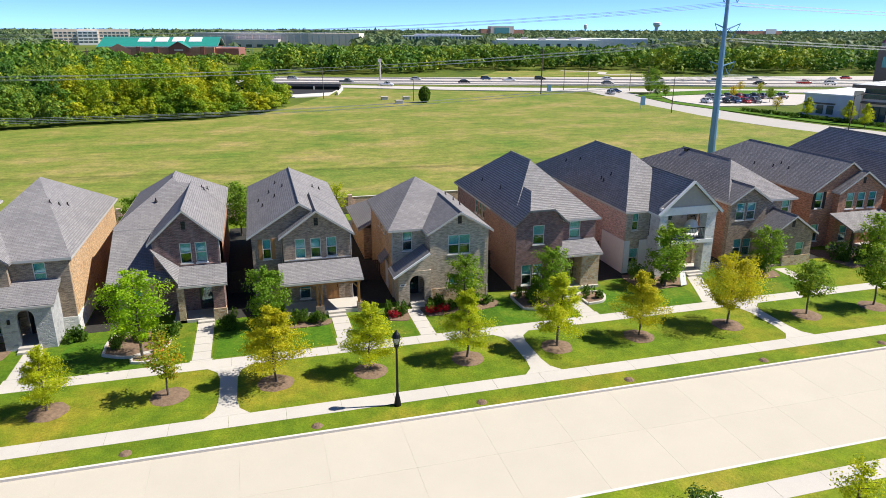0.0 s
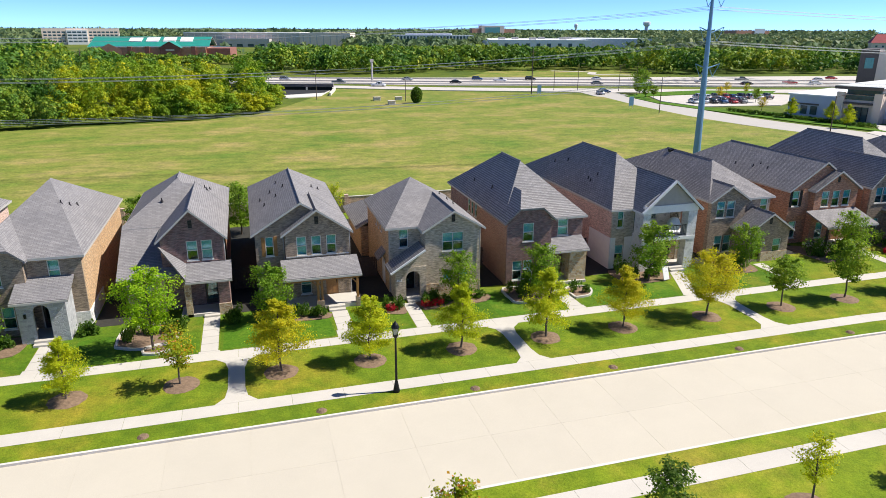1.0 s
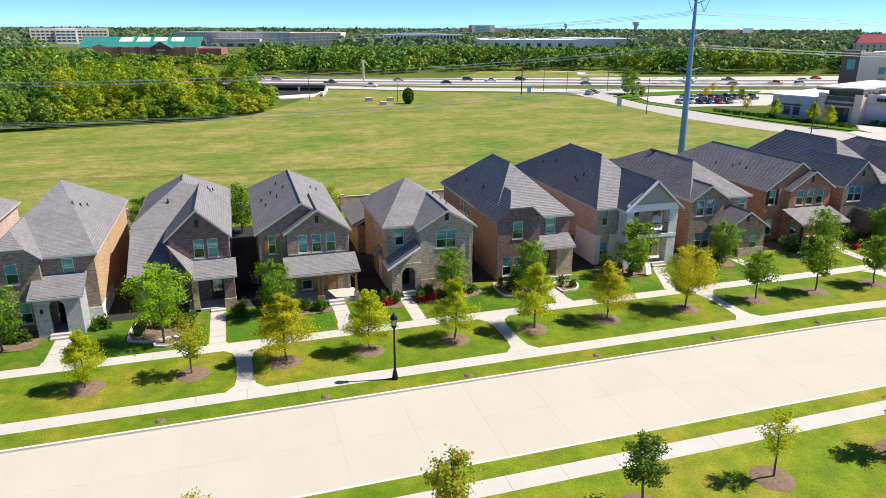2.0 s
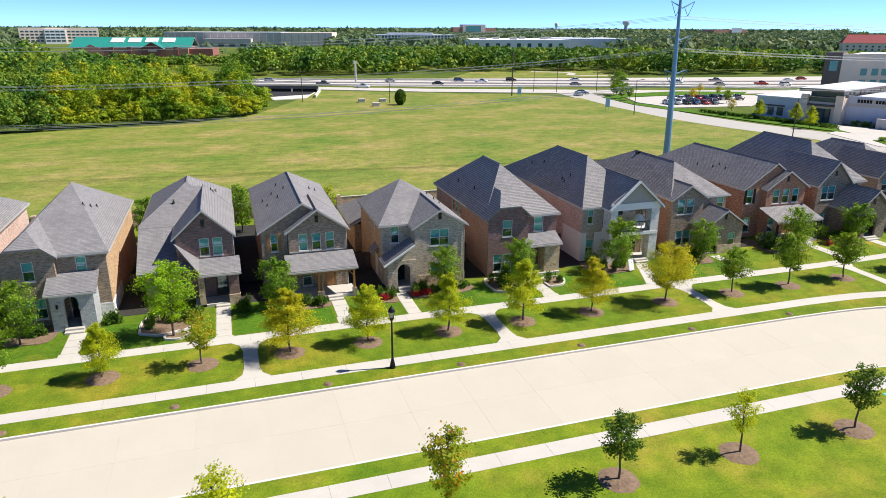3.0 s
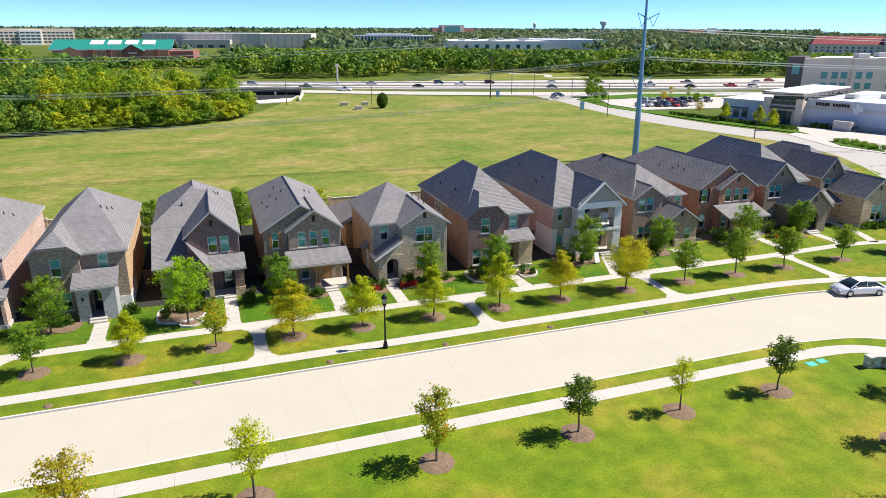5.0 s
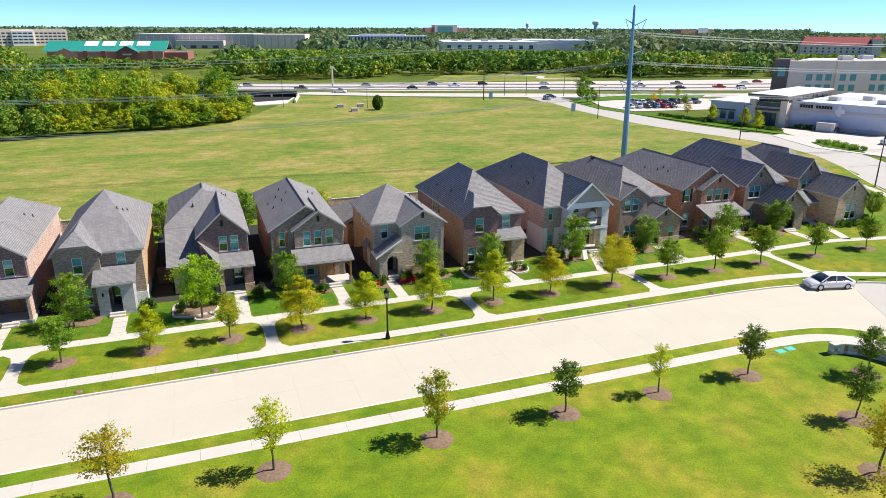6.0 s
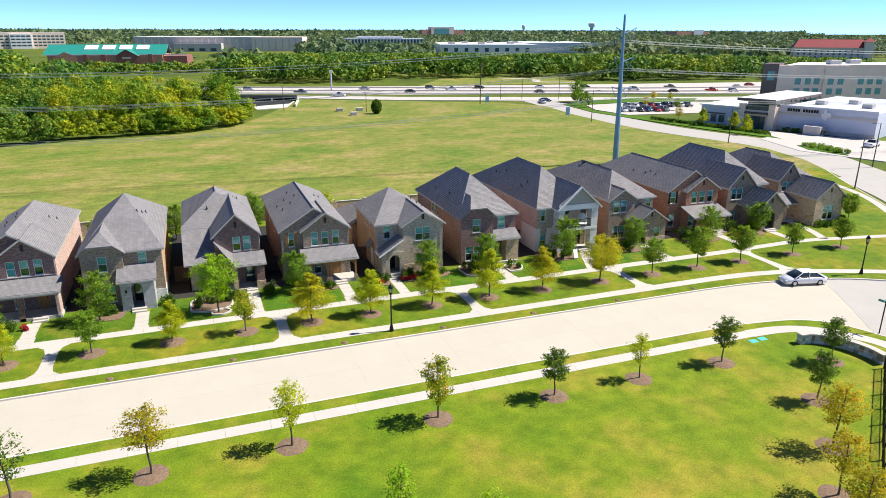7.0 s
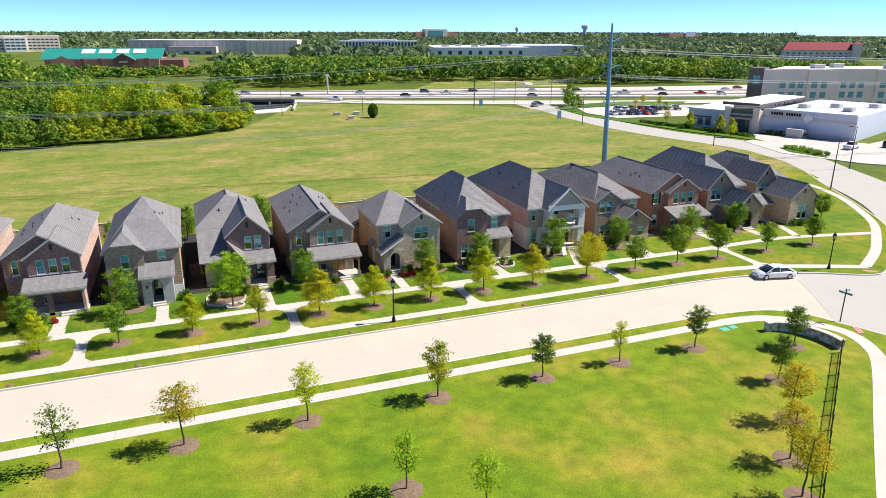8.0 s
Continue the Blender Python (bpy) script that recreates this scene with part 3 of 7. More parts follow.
def wall(house, a, b, z0, z1, openings, mat, name="wall", thick=0.16, peak=None, label=""):
    """A wall from plan point a to b, seen from its right-hand side's outside; openings are (s0, s1, za, zb) along it; peak: (s, z, shoulder z)."""
    a, b = Vector((*a, 0)), Vector((*b, 0))
    d = (b - a).normalized()
    inn = Vector((-d.y, d.x, 0))
    length = (b - a).length
    openings = [tuple(round(v, 4) for v in o) for o in openings]
    length = round(length, 4)
    z0, z1 = round(z0, 4), round(z1, 4)
    ss = sorted({0, length, *[o[0] for o in openings], *[o[1] for o in openings]})
    zs = sorted({z0, z1, *[o[2] for o in openings], *[o[3] for o in openings]})
    bm = bmesh.new()
    grid = {}

    def vert(s, z, back):
        key = (round(s, 4), round(z, 4), back)
        if key not in grid:
            grid[key] = bm.verts.new(a + d * s + inn * (thick if back else 0.0) + Vector((0, 0, z)))
        return grid[key]

    def solid(i, j):
        if not (0 <= i < len(ss) - 1 and 0 <= j < len(zs) - 1):
            return j == len(zs) - 1 and peak is not None
        s0, s1, za, zb = ss[i], ss[i + 1], zs[j], zs[j + 1]
        return not any(o[0] - 1e-6 <= s0 and s1 <= o[1] + 1e-6 and o[2] - 1e-6 <= za and zb <= o[3] + 1e-6 for o in openings)

    for i in range(len(ss) - 1):
        for j in range(len(zs) - 1):
            if not solid(i, j):
                continue
            c = [(ss[i], zs[j]), (ss[i + 1], zs[j]), (ss[i + 1], zs[j + 1]), (ss[i], zs[j + 1])]
            bm.faces.new([vert(*q, False) for q in c])
            bm.faces.new([vert(*q, True) for q in reversed(c)])
            for k, (di, dj) in enumerate(((0, -1), (1, 0), (0, 1), (-1, 0))):
                if not solid(i + di, j + dj):
                    p, q = c[k], c[(k + 1) % 4]
                    bm.faces.new((vert(*q, False), vert(*p, False), vert(*p, True), vert(*q, True)))
    if peak:
        s, z, sh = peak
        top = [(length, sh), (min(max(s, 1e-3), length - 1e-3), z), (0, sh)]
        if sh <= z1 + 1e-3:
            top = [(s, z)]
        line = [(q, z1) for q in ss] + top
        bm.faces.new([vert(*q, False) for q in line])
        bm.faces.new([vert(*q, True) for q in reversed(line)])
        rim = line[len(ss) - 1:] + [line[0]]
        for p, q in zip(rim, rim[1:]):
            bm.faces.new((vert(*q, False), vert(*p, False), vert(*p, True), vert(*q, True)))
    bmesh.ops.recalc_face_normals(bm, faces=bm.faces[:])
    return part(name, uv_metres(bm), mat, house, label)


win_mesh = {}


def window_meshes(w, h, style):
    key = (round(w, 2), round(h, 2), style)
    if key in win_mesh:
        return win_mesh[key]
    out = []
    fr = bmesh.new()
    t = 0.05
    box(fr, 0, 0.03, 0, t, 0.12, h)
    box(fr, w - t, 0.03, 0, w, 0.12, h)
    box(fr, t, 0.03, 0, w - t, 0.12, t)
    box(fr, t, 0.03, h - t, w - t, 0.12, h)
    if "s" in style:
        box(fr, t, 0.04, h * 0.5 - 0.03, w - t, 0.11, h * 0.5 + 0.03)
    if "m" in style:
        box(fr, w / 2 - 0.025, 0.035, t, w / 2 + 0.025, 0.115, h - t)
    panes = bmesh.new()
    box(panes, t, 0.075, t, w - t, 0.085, h - t)
    bl = bmesh.new()
    k = int(h * (0.92 if "b" in style else 0.5) / 0.06)
    for i in range(k):
        box(bl, t + 0.01, 0.15, h - t - 0.06 * (i + 1) + 0.008, w - t - 0.01, 0.165, h - t - 0.06 * i)
    sl = bmesh.new()
    box(sl, -0.05, -0.05, -0.09, w + 0.05, 0.03, -0.003)
    for nm, bm, mat in (("window", fr, "frame"), ("pane", panes, "glass"), ("blind", bl, "blind"), ("sill", sl, "frame")):
        me = bpy.data.meshes.new(nm)
        bm.to_mesh(me)
        bm.free()
        me.materials.append(M[mat])
        out.append(me)
    win_mesh[key] = out
    return out


def window(house, x, y, z, w, h, style="s", turn=0):
    ms = window_meshes(w, h, style)
    top = new("window", ms[0])
    top.parent = house
    top.location, top.rotation_euler = (x, y, z), (0, 0, radians(turn))
    for nm, me in zip(("pane", "blind", "sill"), ms[1:]):
        ob = new(nm, me)
        ob.parent = top
        if nm == "pane":
            ob.visible_shadow = False


def door(house, x, y, z, w, h, mat="wood", glazed=False):
    bm = bmesh.new()
    box(bm, x, y + 0.05, z, x + w, y + 0.1, z + h)
    for i in range(2):
        for j in range(3):
            xa, za = x + 0.1 + i * (w / 2 - 0.05), z + 0.15 + j * (h / 3 - 0.06)
            box(bm, xa, y + 0.03, za, xa + w / 2 - 0.15, y + 0.05, za + h / 3 - 0.2)
    d = part("door", bm, mat, house)
    fb = bmesh.new()
    box(fb, x - 0.08, y + 0.02, z, x, y + 0.12, z + h + 0.08)
    box(fb, x + w, y + 0.02, z, x + w + 0.08, y + 0.12, z + h + 0.08)
    box(fb, x, y + 0.02, z + h, x + w, y + 0.12, z + h + 0.08)
    part("door_frame", fb, "trim", d)
    part("door_handle", boxed(x + w - 0.14, y - 0.02, z + 0.95, x + w - 0.09, y + 0.03, z + 1.2), "black", d)
    if glazed:
        part("pane", boxed(x + 0.15, y + 0.02, z + 0.35, x + w - 0.15, y + 0.03, z + h - 0.2), "glass", d)


def gable_vent(house, x, y, z, w=0.3, h=0.6):
    v = part("gable_vent", boxed(x - w / 2, y - 0.03, z, x + w / 2, y + 0.02, z + h), "dark", house)
    for i in range(5):
        part("slat", boxed(x - w / 2 + 0.03, y - 0.045, z + 0.06 + i * h * 0.18, x + w / 2 - 0.03, y - 0.03, z + 0.06 + i * h * 0.18 + 0.05), "black", v)


def post(house, x, y, z0, z1, mat="wood", w=0.2, name="porch_post"):
    p = part(name, boxed(x - w / 2, y - w / 2, z0, x + w / 2, y + w / 2, z1, soft=0.015), mat, house)
    part("post_base", boxed(x - w / 2 - 0.04, y - w / 2 - 0.04, z0, x + w / 2 + 0.04, y + w / 2 + 0.04, z0 + 0.18), mat, p)


def roof_pipe(house, x, y, z):
    bm = tubed([(x, y, z - 0.2), (x, y, z + 0.24)], 0.045, 8)
    p = part("vent_pipe", bm, "black", house)
    part("flashing", tubed([(x, y, z - 0.08), (x, y, z + 0.08)], [0.14, 0.07], 8), "dark", p)


def front(house, x0, x1, y, z0, z1, wins, mat, peak=None, doors=(), name="wall", style="s", sill_mat=None):
    """A street front at y with windows (x, z, w, h) and door openings (x, z, w, h)."""
    ops = [(x - x0, x - x0 + w, z, z + h) for x, z, w, h, *_ in list(wins) + list(doors)]
    pk = None if peak is None else (peak[0] - x0, peak[1], peak[2])
    wall(house, (x0, y), (x1, y), z0, z1, ops, mat, name, peak=pk)
    for x, z, w, h, *s in wins:
        window(house, x, y, z, w, h, s[0] if s else style)


def side_walls(house, x0, x1, y0, y1, z1, mat_l, mat_r, wins_l=(), wins_r=()):
    ops = [(y1 - y - w, y1 - y, z, z + h) for y, z, w, h in wins_l]
    wall(house, (x0, y1), (x0, y0 + 0.162), 0, z1, ops, mat_l)
    for y, z, w, h in wins_l:
        window(house, x0, y + w, z, w, h, "s", -90)
    ops = [(y - y0 - 0.162, y - y0 - 0.162 + w, z, z + h) for y, z, w, h in wins_r]
    wall(house, (x1, y0 + 0.162), (x1, y1), 0, z1, ops, mat_r)
    for y, z, w, h in wins_r:
        window(house, x1, y, z, w, h, "s", 90)
    wall(house, (x1 - 0.16, y1 - 0.16), (x0 + 0.16, y1 - 0.16), 0, z1, [], mat_l)
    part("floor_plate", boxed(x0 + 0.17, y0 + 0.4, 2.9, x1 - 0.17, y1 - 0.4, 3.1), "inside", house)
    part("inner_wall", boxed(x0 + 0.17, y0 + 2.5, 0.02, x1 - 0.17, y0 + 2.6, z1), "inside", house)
    part("plinth", boxed(x0 + 0.02, y0 + 0.2, -0.3, x1 - 0.02, y1 - 0.02, 0.1), "kerb", house)


def porch_floor(house, x0, x1, y0, y1, z=0.3):
    part("porch_floor", boxed(x0, y0, -0.1, x1, y1, z), "walk", house)


def steps(house, x0, x1, y, n=2, rise=0.15, run=0.35):
    for i in range(n):
        part("step", boxed(x0, y - run * (i + 1), -0.1, x1, y - run * i, rise * (n - i) - 0.004), "walk", house)


E_Z = 5.5
def new_house(label):
    return thing("house", label=label, category="house", group="row of houses")


def plate(house, pts, mat, name="roof", t=0.16):
    """A sloping roof plate with the outline pts."""
    bm = bmesh.new()
    hi = [bm.verts.new(p) for p in pts]
    lo = [bm.verts.new((p[0], p[1], p[2] - t)) for p in pts]
    bm.faces.new(hi)
    bm.faces.new(lo[::-1])
    k = len(pts)
    for i in range(k):
        bm.faces.new((hi[(i + 1) % k], hi[i], lo[i], lo[(i + 1) % k]))
    bmesh.ops.recalc_face_normals(bm, faces=bm.faces[:])
    return part(name, uv_metres(bm), mat, house)


def clipped_roof(house, x0, x1, y0, y1, ze, rise, cut, runf, mat, name="clipped_gable_roof"):
    """A gable roof whose front peak is cut back to a small hip at the height cut."""
    xc, half = (x0 + x1) / 2, (x1 - x0) / 2
    xl, xr = x0 + half * cut / rise, x1 - half * cut / rise
    zr, zc = ze + rise, ze + cut
    plate(house, [(x0, y0, ze), (xl, y0, zc), (xc, y0 + runf, zr), (xc, y1, zr), (x0, y1, ze)], mat, name)
    plate(house, [(x1, y1, ze), (xc, y1, zr), (xc, y0 + runf, zr), (xr, y0, zc), (x1, y0, ze)], mat, name)
    plate(house, [(xl, y0, zc), (xr, y0, zc), (xc, y0 + runf, zr)], mat, name)


def clipped_panel(h, a0, a1, b0, b1, y, z0, z1, mat):
    """The tapering top of a wall under a clipped gable."""
    bm = bmesh.new()
    ring = [(a0, z0), (a1, z0), (b1, z1), (b0, z1)]
    fr = [bm.verts.new((x, y, z)) for x, z in ring]
    bk = [bm.verts.new((x, y + 0.16, z)) for x, z in ring]
    bm.faces.new(fr)
    bm.faces.new(bk[::-1])
    for i in range(4):
        j = (i + 1) % 4
        bm.faces.new((fr[j], fr[i], bk[i], bk[j]))
    bmesh.ops.recalc_face_normals(bm, faces=bm.faces[:])
    part("gable_top", uv_metres(bm), mat, h)


def body(h, x0, x1, yf, yb, bl, br, wins_l=(), wins_r=(), z1=E_Z + 0.05):
    side_walls(h, x0 + 0.3, x1 - 0.3, yf + 0.3, yb - 0.3, z1, bl, br, wins_l, wins_r)


def wing(h, g0, g1, y, yi, yend, rise, mat, bf, wins, doors=(), base=0.0, ze=E_Z, runb=0.0, vent=True, bl=None):
    """A gabled wing that steps forward to y from the wall at yi."""
    gc = (g0 + g1) / 2
    roof(h, g0, g1, y, yend, ze - 0.02, rise, 0, runb, mat, "gable_roof")
    front(h, g0 + 0.3, g1 - 0.3, y + 0.3, base, ze, wins, bf, (gc, ze + rise - 0.22, ze + 0.3 * rise / ((g1 - g0) / 2) - 0.2), doors)
    wall(h, (g0 + 0.3, yi + 0.32), (g0 + 0.3, y + 0.46), 0, ze, [], bl or bf)
    wall(h, (g1 - 0.3, y + 0.46), (g1 - 0.3, yi + 0.32), 0, ze, [], bf)
    if vent:
        gable_vent(h, gc, y + 0.3, ze + rise * 0.36)


def downspout(h, x, y, z1):
    part("downspout", tubed([(x, y - 0.06, 0.1), (x, y - 0.06, z1 - 0.3), (x, y - 0.2, z1 - 0.08)], 0.045, 6), "trim", h)


def twin_gable(x0, w, bf, bl, br, mat, label, yf=16.0, timber=True):
    """Broad left gable, lower right gable and a porch roof on timber posts."""
    h = new_house(label)
    x1 = x0 + w
    body(h, x0, x1, yf, 33.4, bl, br, [(22, 3.9, 0.6, 1.2), (27, 3.9, 0.6, 1.2)])
    roof(h, x0, x1, yf, 33.4, E_Z, 2.38, 0, 3.7, mat)
    front(h, x0 + 0.3, x1 - 0.3, yf + 0.3, 0, E_Z, [(x0 + 1.05, 3.72, 0.6, 1.5)], bf, (x0 + w / 2, E_Z + 2.18, E_Z + 0.1))
    for sx in (x0 + 0.76, x0 + 1.67):
        part("shutter", boxed(sx, yf + 0.26, 3.7, sx + 0.27, yf + 0.3, 5.25), "wood", h)
    g0 = x0 + 2.2
    gc = (g0 + x1 + 0.05) / 2
    wing(h, g0, x1 + 0.05, yf - 0.6, yf, yf + 5, 1.92, mat, bf, [(gc - 1.6, 3.75, 0.75, 1.5, "sb"), (gc - 0.48, 3.75, 0.75, 1.5), (gc + 0.68, 3.75, 0.75, 1.5), (gc - 1.45, 0.55, 0.8, 1.55)], [(gc + 0.5, 0.3, 0.95, 2.2)], 0.3)
    door(h, gc + 0.5, yf - 0.3, 0.3, 0.95, 2.2)
    part("sill_band", boxed(g0 + 0.32, yf - 0.34, 3.62, x1 - 0.27, yf - 0.3, 3.7), "trim", h)
    shed(h, g0 - 0.15, x1 + 0.3, yf - 2.7, yf - 0.35, 2.75, 3.5, mat)
    porch_floor(h, g0 + 0.1, x1 + 0.1, yf - 2.5, yf - 0.3)
    part("porch_beam", boxed(g0 + 0.1, yf - 2.55, 2.36, x1 + 0.1, yf - 2.37, 2.58), "wood" if timber else "trim", h)
    if timber:
        for px in (gc - 0.35, gc - 0.05, x1 - 0.05):
            post(h, px, yf - 2.45, 0.3, 2.36, w=0.17)
            part("brace", tubed([(px - 0.02, yf - 2.45, 1.9), (px - 0.45, yf - 2.45, 2.36)], 0.06, 6), "wood", h)
        part("pier", boxed(gc - 0.5, yf - 2.58, 0, gc + 0.1, yf - 2.25, 0.75), bf, h)
        part("pier", boxed(x1 - 0.2, yf - 2.58, 0, x1 + 0.12, yf - 2.25, 0.75), bf, h)
    else:
        part("porch_wall", boxed(x1 - 0.25, yf - 2.45, 0, x1 + 0.02, yf - 0.32, 2.36), br, h)
        part("pier", boxed(gc - 0.75, yf - 2.5, 0, gc - 0.25, yf - 2.1, 2.36), bf, h)
        downspout(h, x1 - 0.05, yf - 2.48, 2.6)
    steps(h, gc + 0.35, gc + 1.6, yf - 2.5)
    downspout(h, x1 - 0.22, yf - 0.3, E_Z)
    downspout(h, g0 + 0.2, yf + 0.3, E_Z)
    for i, (px, py) in enumerate(((1.0, 24.5), (1.9, 25), (1.3, 22), (2.5, 27), (2.3, 22.5), (3.0, 24.2), (5.6, 26), (6.2, 26.6))):
        roof_pipe(h, x0 + px, py, E_Z + min(px, w - px) * 0.62)
    return h


twin_gable(-35.9, 7.55, "red_brick", "red_brick", "rose_brick", "grey_roof", "two-storey dark red brick house with twin gables and porch", timber=False)
twin_gable(-7.65, 7.65, "grey_brick", "grey_brick", "grey_brick", "grey_roof", "two-storey grey-brown brick house with timber porch posts")
twin_gable(-45.2, 7.55, "rose_brick", "rose_brick", "rose_brick", "grey_roof", "two-storey rose brick house with a grey shingle roof", timber=False)
twin_gable(-54.5, 7.55, "orange_brick", "rose_brick", "orange_brick", "grey_roof", "two-storey orange brick house with a grey shingle roof", timber=False)


def arch_porch(h, x0, x1, y0, y1, z1, mat, ax0, ax1, az, thick=0.25):
    """A projecting porch whose front wall has a round-headed opening."""
    bm = bmesh.new()
    r, cx = (ax1 - ax0) / 2, (ax0 + ax1) / 2
    arc = [(cx + r * math.cos(a), az - r + r * math.sin(a)) for a in [math.pi - math.pi * k / 12 for k in range(13)]]
    zb = 0.0
    def strip(ring):
        fr = [bm.verts.new((x, y0, z)) for x, z in ring]
        bk = [bm.verts.new((x, y0 + thick, z)) for x, z in ring]
        bm.faces.new(fr)
        bm.faces.new(bk[::-1])
        for i in range(len(ring)):
            j = (i + 1) % len(ring)
            bm.faces.new((fr[j], fr[i], bk[i], bk[j]))
    strip([(x0, zb), (ax0, zb)] + arc + [(ax1, zb), (x1, zb), (x1, z1), (x0, z1)])
    bmesh.ops.recalc_face_normals(bm, faces=bm.faces[:])
    part("arch_wall", uv_metres(bm), mat, h)
    wall(h, (x0, y1), (x0, y0 + thick), 0, z1, [], mat)
    wall(h, (x1, y0 + thick), (x1, y1), 0, z1, [], mat)


# brown brick house with a white arched porch
h = new_house("two-storey brown brick house with a white stone arched porch")
h.location = (-0.3, 0, 0)
body(h, -26.2, -18.5, 14.7, 31.6, "grey_brick", "tan_brick")
roof(h, -26.2, -18.5, 14.7, 31.6, E_Z, 3.5, 10.0, 6.6, "grey_roof")
front(h, -25.9, -18.8, 15.0, 0, E_Z, [(-20.95, 3.7, 0.75, 1.5, "sb")], "grey_brick")
clipped_roof(h, -26.25, -22.0, 14.2, 20, E_Z, 1.8, 0.8, 1.8, "grey_roof")
front(h, -25.95, -22.3, 14.5, 0, E_Z, [(-24.5, 3.7, 0.8, 1.5), (-25.2, 0.6, 0.8, 1.6), (-24.1, 0.6, 0.8, 1.6)], "grey_brick", None)
clipped_panel(h, -25.94, -22.31, -25.3, -22.95, 14.5, E_Z + 0.002, E_Z + 0.68, "grey_brick")
wall(h, (-22.3, 14.66), (-22.3, 15.0), 0, E_Z, [], "grey_brick")
arch_porch(h, -22.7, -19.7, 12.9, 15.0, 3.1, "porch_stone", -21.75, -20.75, 2.75)
shed(h, -22.95, -19.4, 12.6, 15.0, 3.15, 4.05, "grey_roof")
porch_floor(h, -22.6, -19.8, 13.0, 15.0, 0.25)
steps(h, -21.9, -20.6, 12.9)
door(h, -21.7, 14.9, 0.25, 0.95, 2.2, "dark", True)
part("base_course", boxed(-19.68, 14.93, 0, -18.77, 14.99, 1.2), "white_stone", h)
part("wall_lantern", boxed(-22.3, 12.8, 1.9, -22.15, 12.9, 2.2), "black", h)
part("base_course", boxed(-18.8, 15.0, 0, -18.74, 20.0, 1.2), "white_stone", h)
for p in ((-20.6, 22), (-20.3, 23), (-21.0, 21.3)):
    roof_pipe(h, *p, E_Z + (-18.5 - p[0]) * 0.9)

# dark red brick house with a long front slope
h = new_house("two-storey dark red brick house with a long front roof slope")
body(h, -17.2, -9.4, 20.5, 33.6, "tan_brick", "orange_brick")
wall(h, (-16.9, 20.8), (-16.9, 16.3), 0, 3.1, [], "tan_stone", peak=(0.0, 5.4, 3.1))
roof(h, -17.2, -9.4, 20.5, 33.6, E_Z, 2.75, 5.5, 5.0, "grey_roof")
plate(h, [(-17.25, 15.6, 3.0), (-12.3, 15.6, 3.0), (-11.85, 25.2, 7.85), (-13.6, 25.6, 8.0), (-17.25, 20.9, 5.67)], "grey_roof", "front_slope")
wing(h, -14.4, -9.35, 16.2, 20.5, 26.0, 2.35, "grey_roof", "red_brick", [(-12.3, 3.85, 0.78, 1.5), (-11.25, 3.85, 0.78, 1.5, "sb")], [(-11.3, 0.25, 1.0, 2.3)])
front(h, -16.9, -14.1, 16.3, 0, 3.05, [(-15.9, 0.7, 0.8, 1.5)], "tan_stone")
wall(h, (-9.65, 16.7), (-9.65, 20.9), 0, E_Z, [], "orange_brick")
part("sill_band", boxed(-14.05, 16.44, 3.68, -9.66, 16.5, 3.76), "red_brick", h)
plate(h, [(-14.3, 16.45, 5.2), (-12.45, 14.75, 2.9), (-12.45, 16.45, 3.65)], "grey_roof", "porch_roof")
shed(h, -12.45, -9.2, 14.5, 16.5, 2.85, 3.65, "grey_roof")
porch_floor(h, -13.0, -9.5, 14.6, 16.4, 0.22)
part("pier", boxed(-12.6, 14.6, 0, -12.15, 15.0, 2.7), "tan_stone", h)
part("porch_wall", boxed(-10.25, 14.65, 0, -9.45, 16.45, 2.7), "red_brick", h)
part("base_course", boxed(-10.3, 14.58, 0, -9.4, 15.0, 0.9), "tan_stone", h)
door(h, -11.3, 16.5, 0.25, 1.0, 2.3, "dark", True)
steps(h, -11.4, -10.3, 14.6, 1)
for p in ((-10.9, 28.5), (-11.1, 27.6), (-11.3, 28.0), (-14.4, 23.2)):
    roof_pipe(h, *p, E_Z + (-9.4 - p[0]) * 0.7 if p[0] > -13 else 7.0)
downspout(h, -9.6, 16.5, E_Z)

# pale grey-brown brick house with a small arched porch
h = new_house("two-storey pale grey brick house with an arched porch")
body(h, 2.55, 10.3, 15.2, 25.2, "tan_brick", "pale_brick", [(18.2, 4.4, 0.35, 0.75), (19.3, 4.4, 0.35, 0.75), (20.4, 4.4, 0.35, 0.75)])
roof(h, 2.55, 10.3, 15.2, 25.2, E_Z, 2.38, 7.6, 2.3, "grey_roof")
front(h, 2.85, 10.0, 15.5, 0, E_Z, [(3.7, 3.75, 0.75, 1.5)], "pale_brick")
wing(h, 5.15, 10.35, 13.6, 15.2, 20, 1.55, "grey_roof", "pale_brick", [(6.85, 3.7, 1.75, 1.5, "sm"), (6.9, 0.45, 0.75, 1.6), (8.3, 0.45, 0.75, 1.6)])
arch_porch(h, 2.95, 5.45, 13.6, 15.5, 2.7, "pale_brick", 3.8, 4.95, 2.35)
plate(h, [(2.5, 13.25, 2.45), (5.3, 13.25, 4.2), (5.3, 15.5, 4.2), (2.5, 15.5, 2.45)], "dark_roof", "porch_roof")
part("porch_rake", tubed([(2.5, 13.2, 2.4), (5.3, 13.2, 4.15)], 0.09, 4), "white", h)
wall(h, (3.0, 13.66), (5.4, 13.66), 2.68, 2.7, [], "pale_brick", thick=0.12, peak=(2.4, 3.95, 2.71))
porch_floor(h, 3.0, 5.4, 13.7, 15.5, 0.22)
steps(h, 3.8, 4.9, 13.6)
door(h, 3.95, 15.4, 0.22, 0.95, 2.15, "dark", True)
